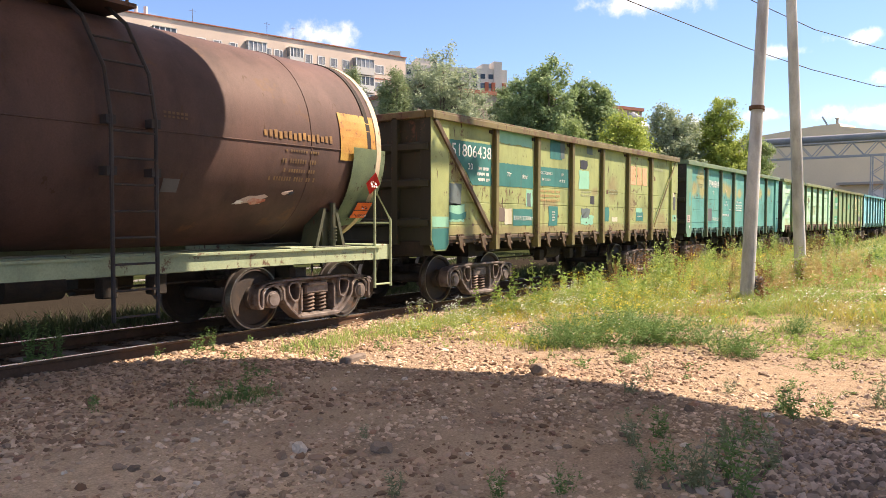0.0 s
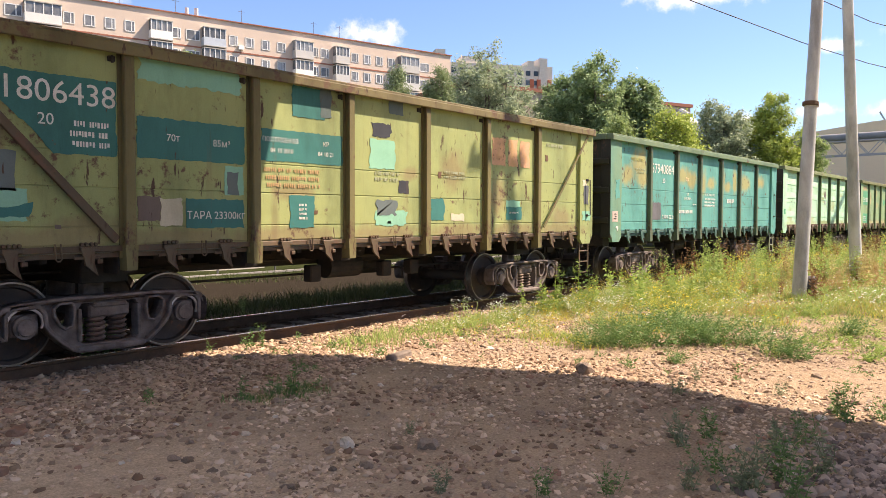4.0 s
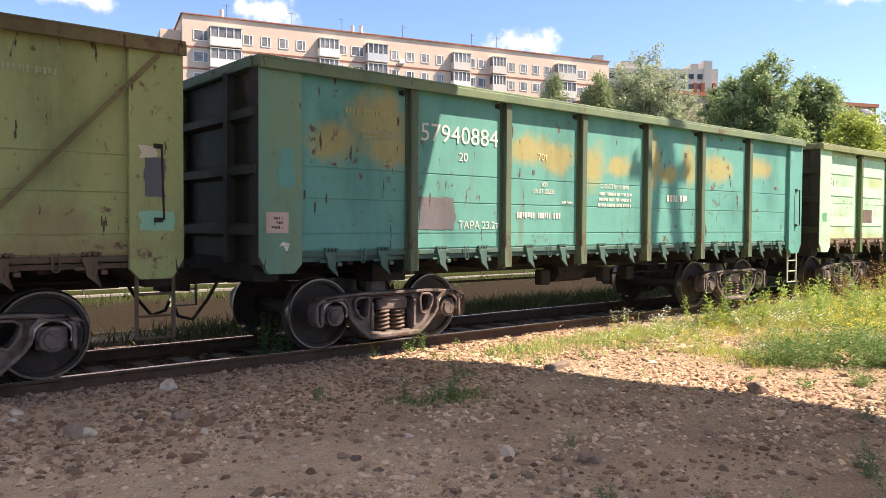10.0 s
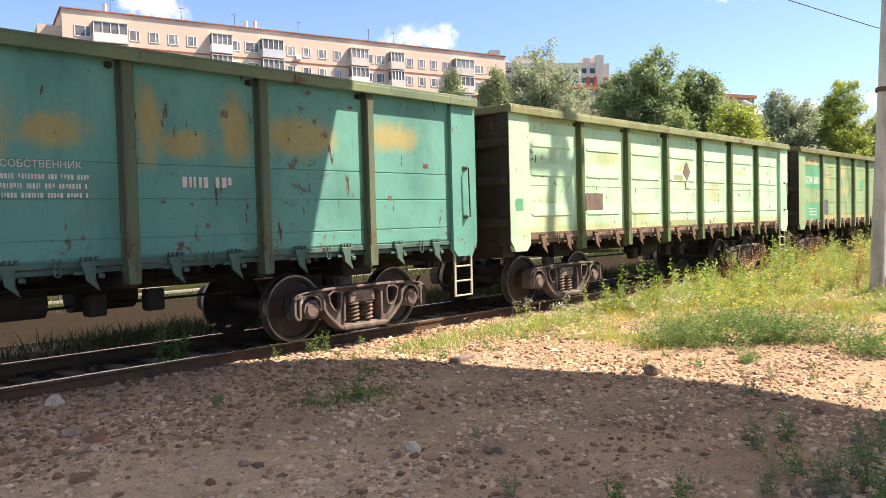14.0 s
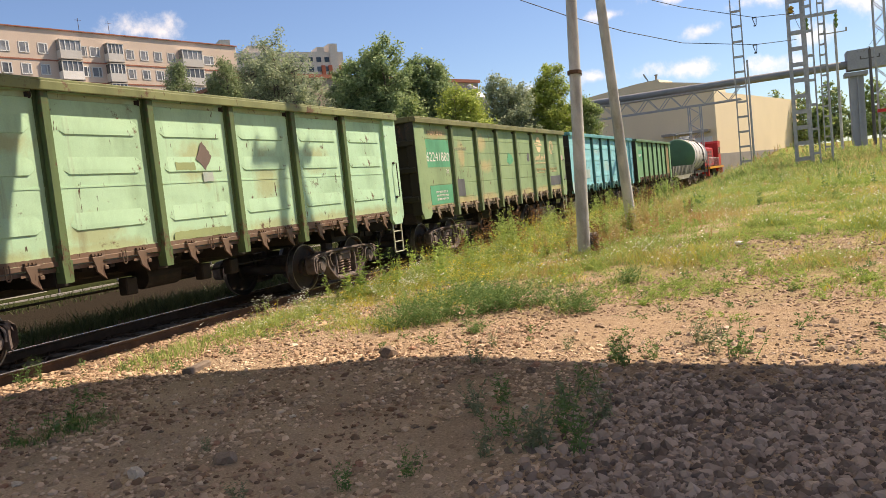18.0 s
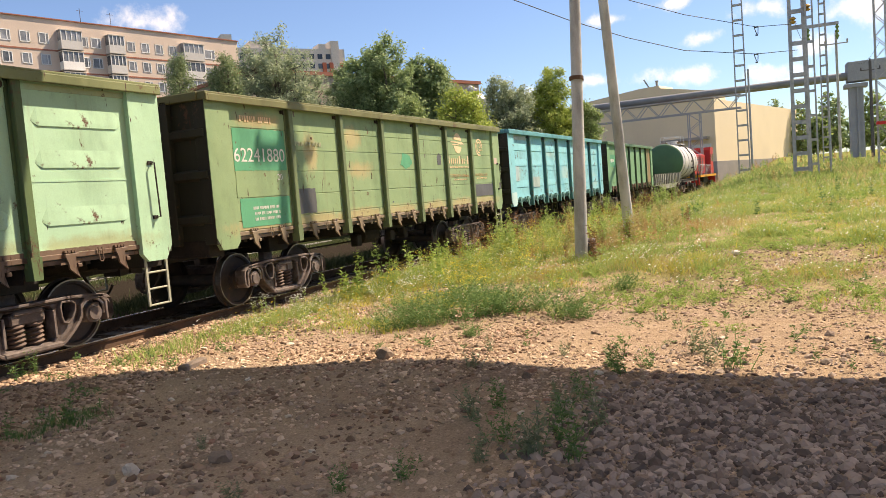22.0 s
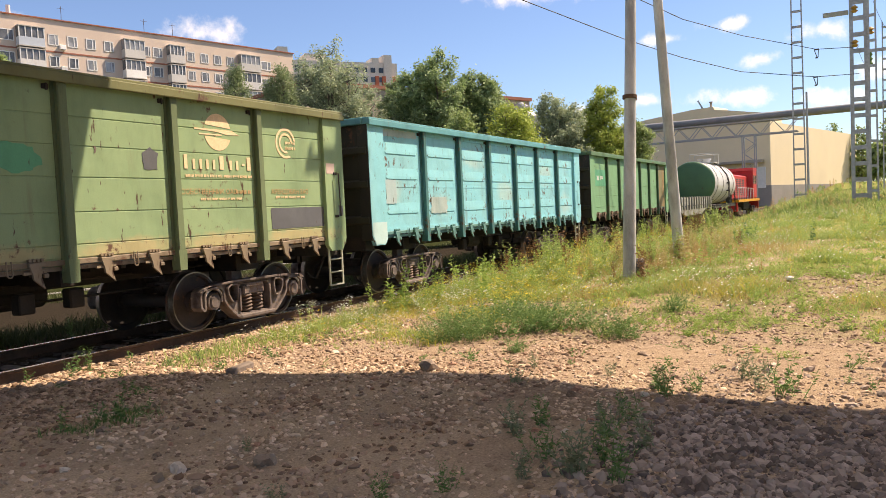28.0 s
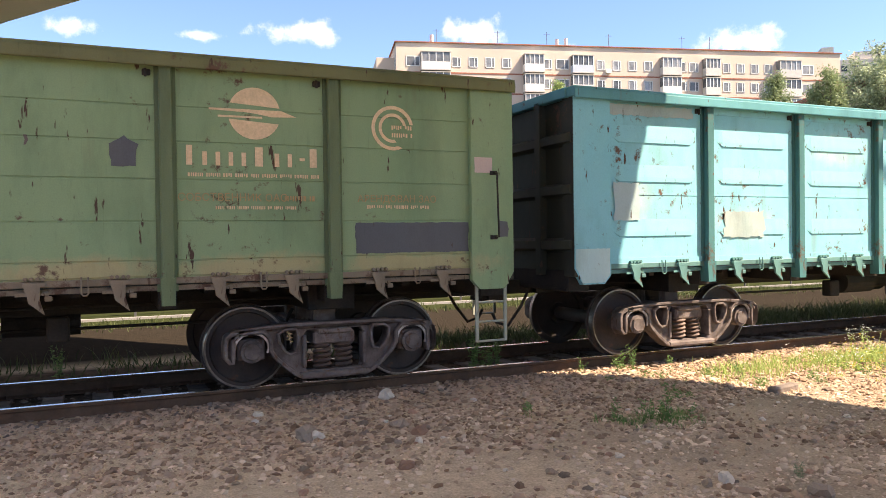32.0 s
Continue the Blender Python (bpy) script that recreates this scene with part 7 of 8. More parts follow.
# ---- white warehouse and railing behind the track ----
def warehouse():
    material("siding_white", (0.68, 0.68, 0.69), (0.6, 0.6, 0.61), rough=0.5, scale=0.5, bump=0.02, spec=0.4)
    material("siding_red", (0.48, 0.03, 0.05), (0.42, 0.03, 0.05), rough=0.5, scale=0.5, bump=0.02)
    w = thing("siding_warehouse", "low white corrugated warehouse with a red stripe behind the track", "warehouse", pose(2.6, 21.6, 0))

    def boards(lo, hi):
        def build(bm):
            z = lo
            while z < hi - 0.01:
                prism(bm, [(0, z), (14, z), (14, z + 0.17), (0, z + 0.17)], 0.0, 0.1)
                prism(bm, [(0, z + 0.02), (14, z + 0.02), (14, z + 0.14), (0, z + 0.14)], -0.035, 0.0)
                z += 0.185
        return build
    part("siding", mesh_of("siding_up", boards(2.06, 5.5)), "siding_white", w); part("siding_stripe", mesh_of("siding_mid", boards(1.30, 2.06)), "siding_red", w, None, "red siding stripe"); part("siding", mesh_of("siding_low", boards(0.2, 1.30)), "siding_white", w)
    part("wall", mesh_of("siding_core", lambda bm: box(bm, 0, 14, 0.1, 9, -0.3, 5.5)), "siding_white", w); part("plinth", mesh_of("siding_plinth", lambda bm: box(bm, -0.02, 14.02, -0.05, 0.1, -0.3, 0.2)), "concrete", w)
    part("downpipe", mesh_of("siding_pipe", lambda bm: box(bm, 0.55, 0.95, -0.25, -0.04, 0.0, 5.7, 0.02)), "galvanised", w); part("roof_edge", mesh_of("siding_edge", lambda bm: box(bm, -0.1, 14.1, -0.12, 9.1, 5.5, 5.66)), "siding_white", w)
    r = thing("low_railing", "low dark metal railing along the path behind the track", "railing")
    for k in range(14):
        part("post", mesh_of("rail_post", lambda bm: box(bm, -0.025, 0.025, -0.025, 0.025, -0.1, 0.85)), "dark_metal", r, pose(-6 + 2.2 * k, 20.2, 0))
    for z in (0.45, 0.8):
        part("bar", mesh_of("rail_bar", lambda bm: box(bm, -6, 22.6, -0.02, 0.02, -0.02, 0.02)), "dark_metal", r, pose(0, 20.2, z))
    solo("path_kerb", mesh_of("path_kerb", lambda bm: box(bm, -20, 30, 19.4, 19.55, -0.1, 0.03)), "hall_plinth", "grey concrete kerb along the path", "kerb", kind="structure")


warehouse()


# ---- trees ----
leafy("leaf_silver", (0.22, 0.28, 0.165), (0.44, 0.5, 0.33), glow=0.36)
leafy("leaf_dark", (0.18, 0.265, 0.115), (0.36, 0.46, 0.23), glow=0.36)
leafy("leaf_mid", (0.2, 0.28, 0.1), (0.38, 0.47, 0.19), glow=0.36)
leafy("leaf_bright", (0.26, 0.35, 0.07), (0.46, 0.52, 0.13), glow=0.36)
leafy("leaf_birch", (0.17, 0.23, 0.11), (0.32, 0.39, 0.2), glow=0.36)


def crown_mesh(rnd, limbs, count, size, droop):
    """Leaves on many short shoots that leave the limbs outwards and upwards."""
    shoots = []
    for base, tip, reach in limbs:
        n = max(5, int((tip - base).length * 4.5))
        side = Vector((tip.x - base.x, tip.y - base.y, 0))
        for i in range(n):
            t = 0.15 + 0.85 * rnd.random() ** 0.8
            p = base.lerp(tip, t)
            d = (side.normalized() * 0.7 + Vector((rnd.gauss(0, 0.6), rnd.gauss(0, 0.6), 0.55 + rnd.gauss(0, 0.45)))).normalized()
            shoots.append((p, p + d * reach * rnd.uniform(0.2, 0.7) * (1.25 - 0.6 * t)))
        shoots.append((tip, tip + ((tip - base).normalized() + Vector((0, 0, 0.5))).normalized() * reach * 0.4))
    verts, faces = [], []
    for p, q in shoots:
        grow = (q - p).normalized()
        for _ in range(max(4, count // len(shoots))):
            t = rnd.random()
            c = p.lerp(q, t) + Vector((rnd.gauss(0, 1), rnd.gauss(0, 1), rnd.gauss(0, 0.8))) * (0.3 - 0.2 * t) - Vector((0, 0, droop * rnd.random() ** 2))
            nn = (grow * 0.5 + Vector((rnd.gauss(0, 0.7), rnd.gauss(0, 0.7), 0.6 + rnd.gauss(0, 0.6)))).normalized()
            u = nn.cross(Vector((rnd.gauss(0, 1), rnd.gauss(0, 1), rnd.gauss(0, 1)))).normalized()
            v = nn.cross(u)
            s = size * rnd.uniform(0.6, 1.35)
            n = len(verts)
            verts += [c - u * s, c + v * s * 0.55, c + u * s, c - v * s * 0.55]
            faces.append((n, n + 1, n + 2, n + 3))
    return verts, faces


def limb_mesh(stems, limbs, r):
    def build(bm):
        for top, lean in stems:
            steps = [Vector((lean.x * k / 5, lean.y * k / 5, -0.4 + (top + 0.4) * k / 5)) for k in range(6)]
            for k in range(5):
                rod(bm, steps[k], steps[k + 1], r * (1 - 0.18 * k), 9, r * (1 - 0.18 * (k + 1)))
        for base, tip, reach in limbs:
            mid = base.lerp(tip, 0.5) - Vector((0, 0, 0.12 * reach))
            rod(bm, base, mid, r * 0.26, 5, r * 0.17); rod(bm, mid, tip, r * 0.17, 5, r * 0.04)
    return build


def tree(name, az, dist, top_el, half_w, low_el, mat, label, seed, count=9000, size=0.11, shape="round", droop=0.0, leaders=3):
    """A tree by its bearing and distance: top_el and low_el bound its crown, half_w is half its width in degrees."""
    rnd = random.Random(seed)
    x, y = dist * math.sin(radians(az)), dist * math.cos(radians(az))
    gz = ground_z(x, y)
    h = 1.78 + dist * math.tan(radians(top_el)) - gz
    low = max(1.2, 1.78 + dist * math.tan(radians(low_el)) - gz)
    w = dist * math.tan(radians(half_w))
    limbs, stems = [], []
    for j in range(leaders):
        a = 2.1 * j + rnd.uniform(0, 6.28)
        off = 0.0 if leaders == 1 else w * (0.15 if j == 0 else 0.42)
        lean = Vector((math.cos(a) * off, math.sin(a) * off, 0))
        top = h * (0.97 if j == 0 else rnd.uniform(0.78, 0.95))
        wide = w if leaders == 1 else w * 0.74
        stems.append((top * 0.93, lean))
        n = int(9 + 2.6 * (top - low))
        for k in range(n):
            f = (k + 0.5) / n
            z = low + (top - low) * f
            env = {"round": math.sin(math.pi * min(0.94, 0.24 + 0.7 * f)), "cone": 1.02 - 0.95 * f, "wide": (1 - f ** 3) ** 0.5 * (0.85 + 0.15 * math.cos(8 * f + seed))}[shape]
            b = 2.4 * k + rnd.uniform(-0.5, 0.5)
            reach = wide * max(0.12, env) * rnd.uniform(0.7, 1.08)
            at = max(h * 0.12, z - reach * rnd.uniform(0.5, 1.0))
            base = Vector((lean.x * at / top, lean.y * at / top, at))
            tip = Vector((lean.x * z / top + math.cos(b) * reach, lean.y * z / top + math.sin(b) * reach, z))
            limbs.append((base, tip, max(0.5, min(1.5, wide * 0.5))))
    o = thing(name, label, "tree", pose(x, y, gz), group="trees behind the track")
    part("trunk", mesh_of(f"trunk {seed}", limb_mesh(stems, limbs, 0.1 + 0.012 * h)), "bark", o)
    v, f = crown_mesh(rnd, limbs, count, size, droop)
    me = bpy.data.meshes.new(f"crown {seed}")
    me.from_pydata(v, [], f)
    me.materials.append(None)
    part("crown", me, mat, o)
    return o


tree("poplar_tree", 54.2, 47, 12.8, 4.4, 3.0, "leaf_silver", "tall silver-leaved poplar behind the track", 1, 74587, 0.074, "round", 0.15, 6)
tree("birch_tree", 50.6, 44, 11.3, 1.5, 4.0, "leaf_birch", "drooping grey-green birch beside the poplar", 2, 22950, 0.056, "round", 0.5, 2)
tree("birch_tree", 47.4, 50, 11.2, 1.2, 4.0, "leaf_birch", "small drooping birch before the apartment house", 3, 17212, 0.056, "round", 0.5, 1)
tree("birch_tree", 32.6, 60, 11.6, 1.0, 5.0, "leaf_mid", "young birch top before the apartment house", 4, 12908, 0.063, "cone", 0, 1)
tree("elm_tree", 58.8, 52, 9.9, 1.9, 3.0, "leaf_birch", "greyish elm in the tree row", 5, 22950, 0.074, "round", 0, 2)
tree("maple_tree", 61.6, 46, 11.8, 3.4, 3.0, "leaf_dark", "full dark green maple behind the track", 6, 68850, 0.085, "wide", 0, 6)
tree("maple_tree", 64.7, 48, 10.2, 2.2, 3.0, "leaf_dark", "dark green maple in the tree row", 7, 40162, 0.085, "wide", 0, 5)
tree("maple_tree", 66.0, 50, 9.2, 1.0, 3.0, "leaf_dark", "slim dark maple in the tree row", 8, 14343, 0.081, "cone", 0, 1)
tree("willow_bush", 67.2, 40, 7.7, 2.5, 1.5, "leaf_bright", "bright yellow-green willow bush by the track", 9, 31556, 0.066, "round", 0, 6)
tree("ash_tree", 63.6, 40, 7.4, 2.0, 1.5, "leaf_mid", "low green ash shrub under the maples", 10, 22950, 0.066, "wide", 0, 5)
tree("poplar_tree", 70.6, 52, 8.2, 2.3, 2.0, "leaf_silver", "rounded grey-green poplar by the works", 11, 34425, 0.081, "round", 0, 5)
tree("lime_tree", 74.3, 54, 8.5, 2.3, 1.5, "leaf_bright", "pointed light green lime tree", 12, 31556, 0.081, "round", 0, 3)
tree("lime_tree", 72.9, 56, 6.8, 1.6, 1.5, "leaf_mid", "leafy green lime in the tree row", 13, 20081, 0.081, "round", 0, 2)
tree("lime_tree", 76.2, 58, 6.0, 1.3, 1.5, "leaf_mid", "small green lime beside the hall", 14, 14343, 0.081, "round", 0, 2)
for i, (az, d_, el, hw) in enumerate(((88.9, 190, 4.6, 1.4), (90.6, 180, 4.3, 1.2), (92.3, 150, 4.7, 1.3), (94.6, 150, 4.4, 1.6), (96.5, 140, 3.6, 2.0), (98.5, 130, 4.2, 2.0), (101, 130, 4.6, 2.2), (91.4, 120, 3.0, 1.0), (91.2, 215, 3.3, 1.4), (92.4, 205, 3.0, 1.4), (93.8, 200, 3.2, 1.6), (95.6, 190, 2.8, 1.8))):
    tree("distant_tree", az, d_, el, hw, 0.3, "leaf_mid" if i % 2 else "leaf_dark", "distant rounded green tree beyond the yard", 30 + i, 3000, 0.3, "round", 0, 2)


# ---- stones, weeds, grass ----
def stone_mesh(seed, fine=2):
    rnd = random.Random(seed)

    def build(bm):
        bmesh.ops.create_icosphere(bm, subdivisions=fine, radius=1.0)
        for v in bm.verts:
            v.co *= rnd.uniform(0.55, 1.2) if fine > 1 else rnd.uniform(0.7, 1.35)
            v.co.z *= 0.75
    return build


STONES = [mesh_of(f"stone {i}", stone_mesh(i)) for i in range(8)]
CHIPS = [mesh_of(f"chip {i}", stone_mesh(40 + i, 1)) for i in range(8)]
material("stone_grey", (0.4, 0.31, 0.24), (0.29, 0.22, 0.17), rough=0.95, scale=12, fine=50, bump=0.4, per_object=0.35)
material("stone_loose", (0.36, 0.27, 0.2), (0.22, 0.16, 0.12), rough=0.9, scale=14, fine=80, bump=0.4, per_object=0.4)
material("stone_red", (0.42, 0.25, 0.17), (0.36, 0.21, 0.15), rough=0.95, scale=12, fine=50, bump=0.4, per_object=0.35)
material("stone_pale", (0.74, 0.66, 0.55), (0.62, 0.54, 0.45), rough=0.9, scale=10, fine=40, bump=0.4)


def rocks():
    for x, y, s, mat, label in ((2.78, 8.2, 0.13, "stone_pale", "white quartz stone beside the rail"), (4.03, 4.34, 0.07, "stone_pale", "pale stone on the gravel"), (4.4, 3.84, 0.09, "stone_grey", "grey stone on the gravel"),
                                (7.64, 4.25, 0.13, "stone_grey", "dark upright rock in the gravel"), (1.53, 6.86, 0.13, "stone_grey", "flat grey stone by the track"), (2.51, 6.53, 0.09, "stone_red", "reddish stone on the gravel"),
                                (2.03, 5.67, 0.07, "stone_red", "broken red brick piece on the ground"), (1.6, 6.79, 0.08, "stone_pale", "pale flat stone by the track"), (2.42, 6.86, 0.09, "stone_grey", "dark stone by the track")):
        solo("rock", random.choice(STONES), mat, label, "rock", m=pose(x, y, ground_z(x, y) + s * 0.25, 0, 0, random.uniform(0, 360)) @ Matrix.Diagonal((s, s * 0.8, s, 1)))
    solo("wood_piece", mesh_of("wood_piece", lambda bm: box(bm, -0.24, 0.24, -0.06, 0.06, -0.04, 0.05, 0.02)), "sleeper_wood", "dark piece of old sleeper on the gravel", "wood", m=pose(7.0, 6.5, ground_z(7, 6.5) + 0.02, 0, 0, 12))
    solo("litter", mesh_of("litter", lambda bm: box(bm, -0.09, 0.09, -0.05, 0.05, 0, 0.06, 0.015)), "frame_white", "crumpled white litter in the grass", "litter", m=pose(14.5, 0.9, ground_z(14.5, 0.9) + 0.02, 0, 0, 30))
    rnd = random.Random(3)
    for i in range(280):
        x, y = rnd.uniform(1.0, 9.5), rnd.uniform(0.4, 8.2)
        s = rnd.choice((0.026, 0.03, 0.035, 0.04, 0.05)) * rnd.uniform(0.8, 1.2)
        part("stone", rnd.choice(STONES), rnd.choice(("stone_loose", "stone_red", "stone_loose", "stone_pale" if rnd.random() < 0.5 else "stone_loose")), GROUND, pose(x, y, ground_z(x, y) + s * 0.12, rnd.uniform(-15, 15), rnd.uniform(-15, 15), rnd.uniform(0, 360)) @ Matrix.Diagonal((s * rnd.uniform(0.8, 1.4), s, s * rnd.uniform(0.7, 1.1), 1)))


rocks()


def scatter_stones(name, label, region, count, size, mats, seed, dense=None, soft=True, tall=(0.5, 1.0)):
    """Loose stones too many to count, in one mesh."""
    rnd = random.Random(seed)
    base = []
    for me in CHIPS:
        base.append(([v.co.copy() for v in me.vertices], [tuple(p.vertices) for p in me.polygons]))
    verts, faces = [], []
    x0, x1, y0, y1 = region
    n = 0
    while n < count:
        x, y = rnd.uniform(x0, x1), rnd.uniform(y0, y1)
        side = min(x - x0, x1 - x, y - y0) + 0.7 * noise.noise(Vector((x * 0.9, y * 0.9, seed)))
        if soft and rnd.random() > smooth(0.0, 1.5, side):
            n += 0.2
            continue
        if dense and rnd.random() > dense(x, y):
            n += 0.2
            continue
        n += 1
        s = size * min(2.3, math.exp(rnd.gauss(-0.3, 0.55)))
        m = pose(x, y, ground_z(x, y) + s * 0.06, rnd.uniform(-22, 22), rnd.uniform(-22, 22), rnd.uniform(0, 360)) @ Matrix.Diagonal((s * rnd.uniform(0.8, 1.7), s, s * rnd.uniform(*tall), 1))
        vs, fs = rnd.choice(base)
        k = len(verts)
        verts += [m @ v for v in vs]
        faces += [tuple(i + k for i in f) for f in fs]
    me = bpy.data.meshes.new(name)
    me.from_pydata(verts, [], faces)
    me.materials.append(mats)
    ob = new(name, me)
    return tagged(ob, label, "gravel", kind="stuff")


def island_mat(name, a, b, rough=0.95):
    m = bpy.data.materials.new(name)
    m.use_nodes = True
    nt = m.node_tree
    N, L = nt.nodes.new, nt.links.new
    p = nt.nodes["Principled BSDF"]
    geo = N("ShaderNodeNewGeometry")
    x = N("ShaderNodeMix"); x.data_type = "RGBA"
    x.inputs[6].default_value, x.inputs[7].default_value = (*a, 1), (*b, 1)
    L(geo.outputs["Random Per Island"], x.inputs["Factor"]); L(x.outputs[2], p.inputs["Base Color"])
    p.inputs["Roughness"].default_value, p.inputs["Specular IOR Level"].default_value = rough, 0.2
    t = N("ShaderNodeTexNoise"); t.inputs["Scale"].default_value = 60
    co = N("ShaderNodeTexCoord"); L(co.outputs["Object"], t.inputs["Vector"])
    bp = N("ShaderNodeBump"); bp.inputs["Strength"].default_value, bp.inputs["Distance"].default_value = 0.3, 0.01
    L(t.outputs["Fac"], bp.inputs["Height"]); L(bp.outputs["Normal"], p.inputs["Normal"])
    MATS[name] = m
    return m


island_mat("gravel_mix", (0.18, 0.112, 0.073), (0.58, 0.415, 0.295))
island_mat("pebble_mix", (0.14, 0.09, 0.065), (0.54, 0.4, 0.31))
# grit kept paler than the pebbles to brighten the shaded ground by colour
island_mat("grit_mix", (0.28, 0.197, 0.132), (0.8, 0.625, 0.465))
island_mat("ballast_mix", (0.13, 0.098, 0.08), (0.52, 0.42, 0.35))
island_mat("bed_mix", (0.12, 0.09, 0.07), (0.26, 0.2, 0.16))


def near_rail(x, y):
    n = noise.noise(Vector((x * 0.7, y * 0.7, 3)))
    return max(0.03, min(1, 0.1 + 1.3 * n + 0.95 * smooth(5.4, 7.3, y) + 0.5 * smooth(3.6, 2.6, y)))


scatter_stones("gravel", "loose reddish gravel beside the track", (-5.0, 12.0, 2.2, 8.8), 38000, 0.0205, MATS["gravel_mix"], 11, near_rail)
scatter_stones("coarse_ballast", "heap of coarse grey ballast stones", (2.2, 9.5, -3.0, 2.1), 29000, 0.0215, MATS["ballast_mix"], 12, lambda x, y: (1.0 if y < 0.9 else smooth(2.0, 0.9, y)) * (1.0 - 0.94 * smooth(6.0, 7.2, x + 0.5 * noise.noise(Vector((x, y, 5))))), tall=(0.75, 1.25))
scatter_stones("track_ballast", "dark crushed stone between the sleepers", (-6, 34, 8.2, 11.2), 11000, 0.021, MATS["bed_mix"], 13, soft=False)
scatter_stones("far_gravel", "reddish pebbles on the open ground", (6.5, 16, -4.5, 7.2), 21000, 0.016, MATS["pebble_mix"], 14, lambda x, y: 0.25 + 0.75 * smooth(0.0, 0.4, noise.noise(Vector((x * 0.5, y * 0.5, 9))) + 0.25))
scatter_stones("fine_gravel", "fine brown grit, paled in colour over the shaded ground", (-3.5, 8.5, 0.6, 7.2), 24000, 0.0165, MATS["grit_mix"], 15, lambda x, y: max(0.12, min(1.0, 0.4 + 1.6 * noise.noise(Vector((x * 0.8, y * 1.1, 21))) + 0.5 * smooth(3.0, 1.5, y))))


def blades(name, label, spots, per, height, width, mat, seed, spread=0.14, lean=0.5):
    """Grass and leaves as thin blades in tufts; spots are places with a size factor."""
    rnd = random.Random(seed)
    verts, faces = [], []
    for x, y, k in spots:
        for _ in range(per):
            px, py = x + rnd.gauss(0, spread * k), y + rnd.gauss(0, spread * k)
            z = ground_z(px, py) - 0.02
            h = height * k * rnd.uniform(0.45, 1.15)
            a = rnd.uniform(0, 6.283)
            w = width * rnd.uniform(0.6, 1.3)
            dx, dy = math.cos(a), math.sin(a)
            lx, ly = rnd.gauss(0, lean) * h, rnd.gauss(0, lean) * h
            n = len(verts)
            verts += [(px - dx * w, py - dy * w, z), (px + dx * w, py + dy * w, z), (px + lx * 0.4 + dx * w * 0.7, py + ly * 0.4 + dy * w * 0.7, z + h * 0.6), (px + lx * 0.4 - dx * w * 0.7, py + ly * 0.4 - dy * w * 0.7, z + h * 0.6), (px + lx, py + ly, z + h)]
            faces += [(n, n + 1, n + 2, n + 3), (n + 3, n + 2, n + 4)]
    me = bpy.data.meshes.new(name)
    me.from_pydata(verts, [], faces)
    me.materials.append(mat)
    return tagged(new(name, me), label, "grass", kind="stuff")


leafy("grass_green", (0.2, 0.3, 0.075), (0.46, 0.55, 0.2), glow=0.4)
leafy("grass_dry", (0.38, 0.32, 0.13), (0.6, 0.5, 0.23), glow=0.35)
leafy("grass_yellow", (0.42, 0.41, 0.08), (0.6, 0.54, 0.11), glow=0.4)
leafy("weed_green", (0.09, 0.19, 0.055), (0.2, 0.31, 0.11), glow=0.3)
leafy("weed_mid", (0.13, 0.2, 0.05), (0.27, 0.34, 0.11), glow=0.35)
leafy("weed_grey", (0.17, 0.21, 0.115), (0.28, 0.32, 0.19), glow=0.25)
# darker copy of the grass: shade behind the track is in this colour
leafy("shade_grass_back", (0.04, 0.06, 0.02), (0.1, 0.12, 0.045), glow=0.25)
leafy("flower_white", (0.55, 0.56, 0.46), (0.75, 0.75, 0.68), glow=0.1)
leafy("flower_yellow", (0.6, 0.45, 0.03), (0.75, 0.6, 0.06), glow=0.1)
leafy("weed_rust", (0.2, 0.1, 0.05), (0.3, 0.17, 0.08), glow=0.2)


def petals(spots, mat, label, seed):
    """Small open flower heads above the grass."""
    rnd = random.Random(seed)
    verts, faces = [], []
    for x, y, s in spots:
        for _ in range(5):
            px, py = x + rnd.gauss(0, 0.14), y + rnd.gauss(0, 0.14)
            z = ground_z(px, py) + rnd.uniform(0.08, 0.24)
            r = rnd.uniform(0.01, 0.021)
            n = len(verts)
            tx, ty = rnd.uniform(-0.6, 0.6), rnd.uniform(-0.9, 0.1)
            verts += [(px + r * math.cos(q), py + r * math.sin(q), z + r * (tx * math.cos(q) + ty * math.sin(q))) for q in (0, 1.26, 2.5, 3.8, 5.0)]
            faces.append((n, n + 1, n + 2, n + 3, n + 4))
    me = bpy.data.meshes.new("flower_heads")
    me.from_pydata(verts, [], faces)
    me.materials.append(MATS[mat])
    return tagged(new("flower_heads", me), label, "flowers", kind="stuff")


leafy("grass_rust", (0.36, 0.19, 0.08), (0.5, 0.3, 0.13), glow=0.3)


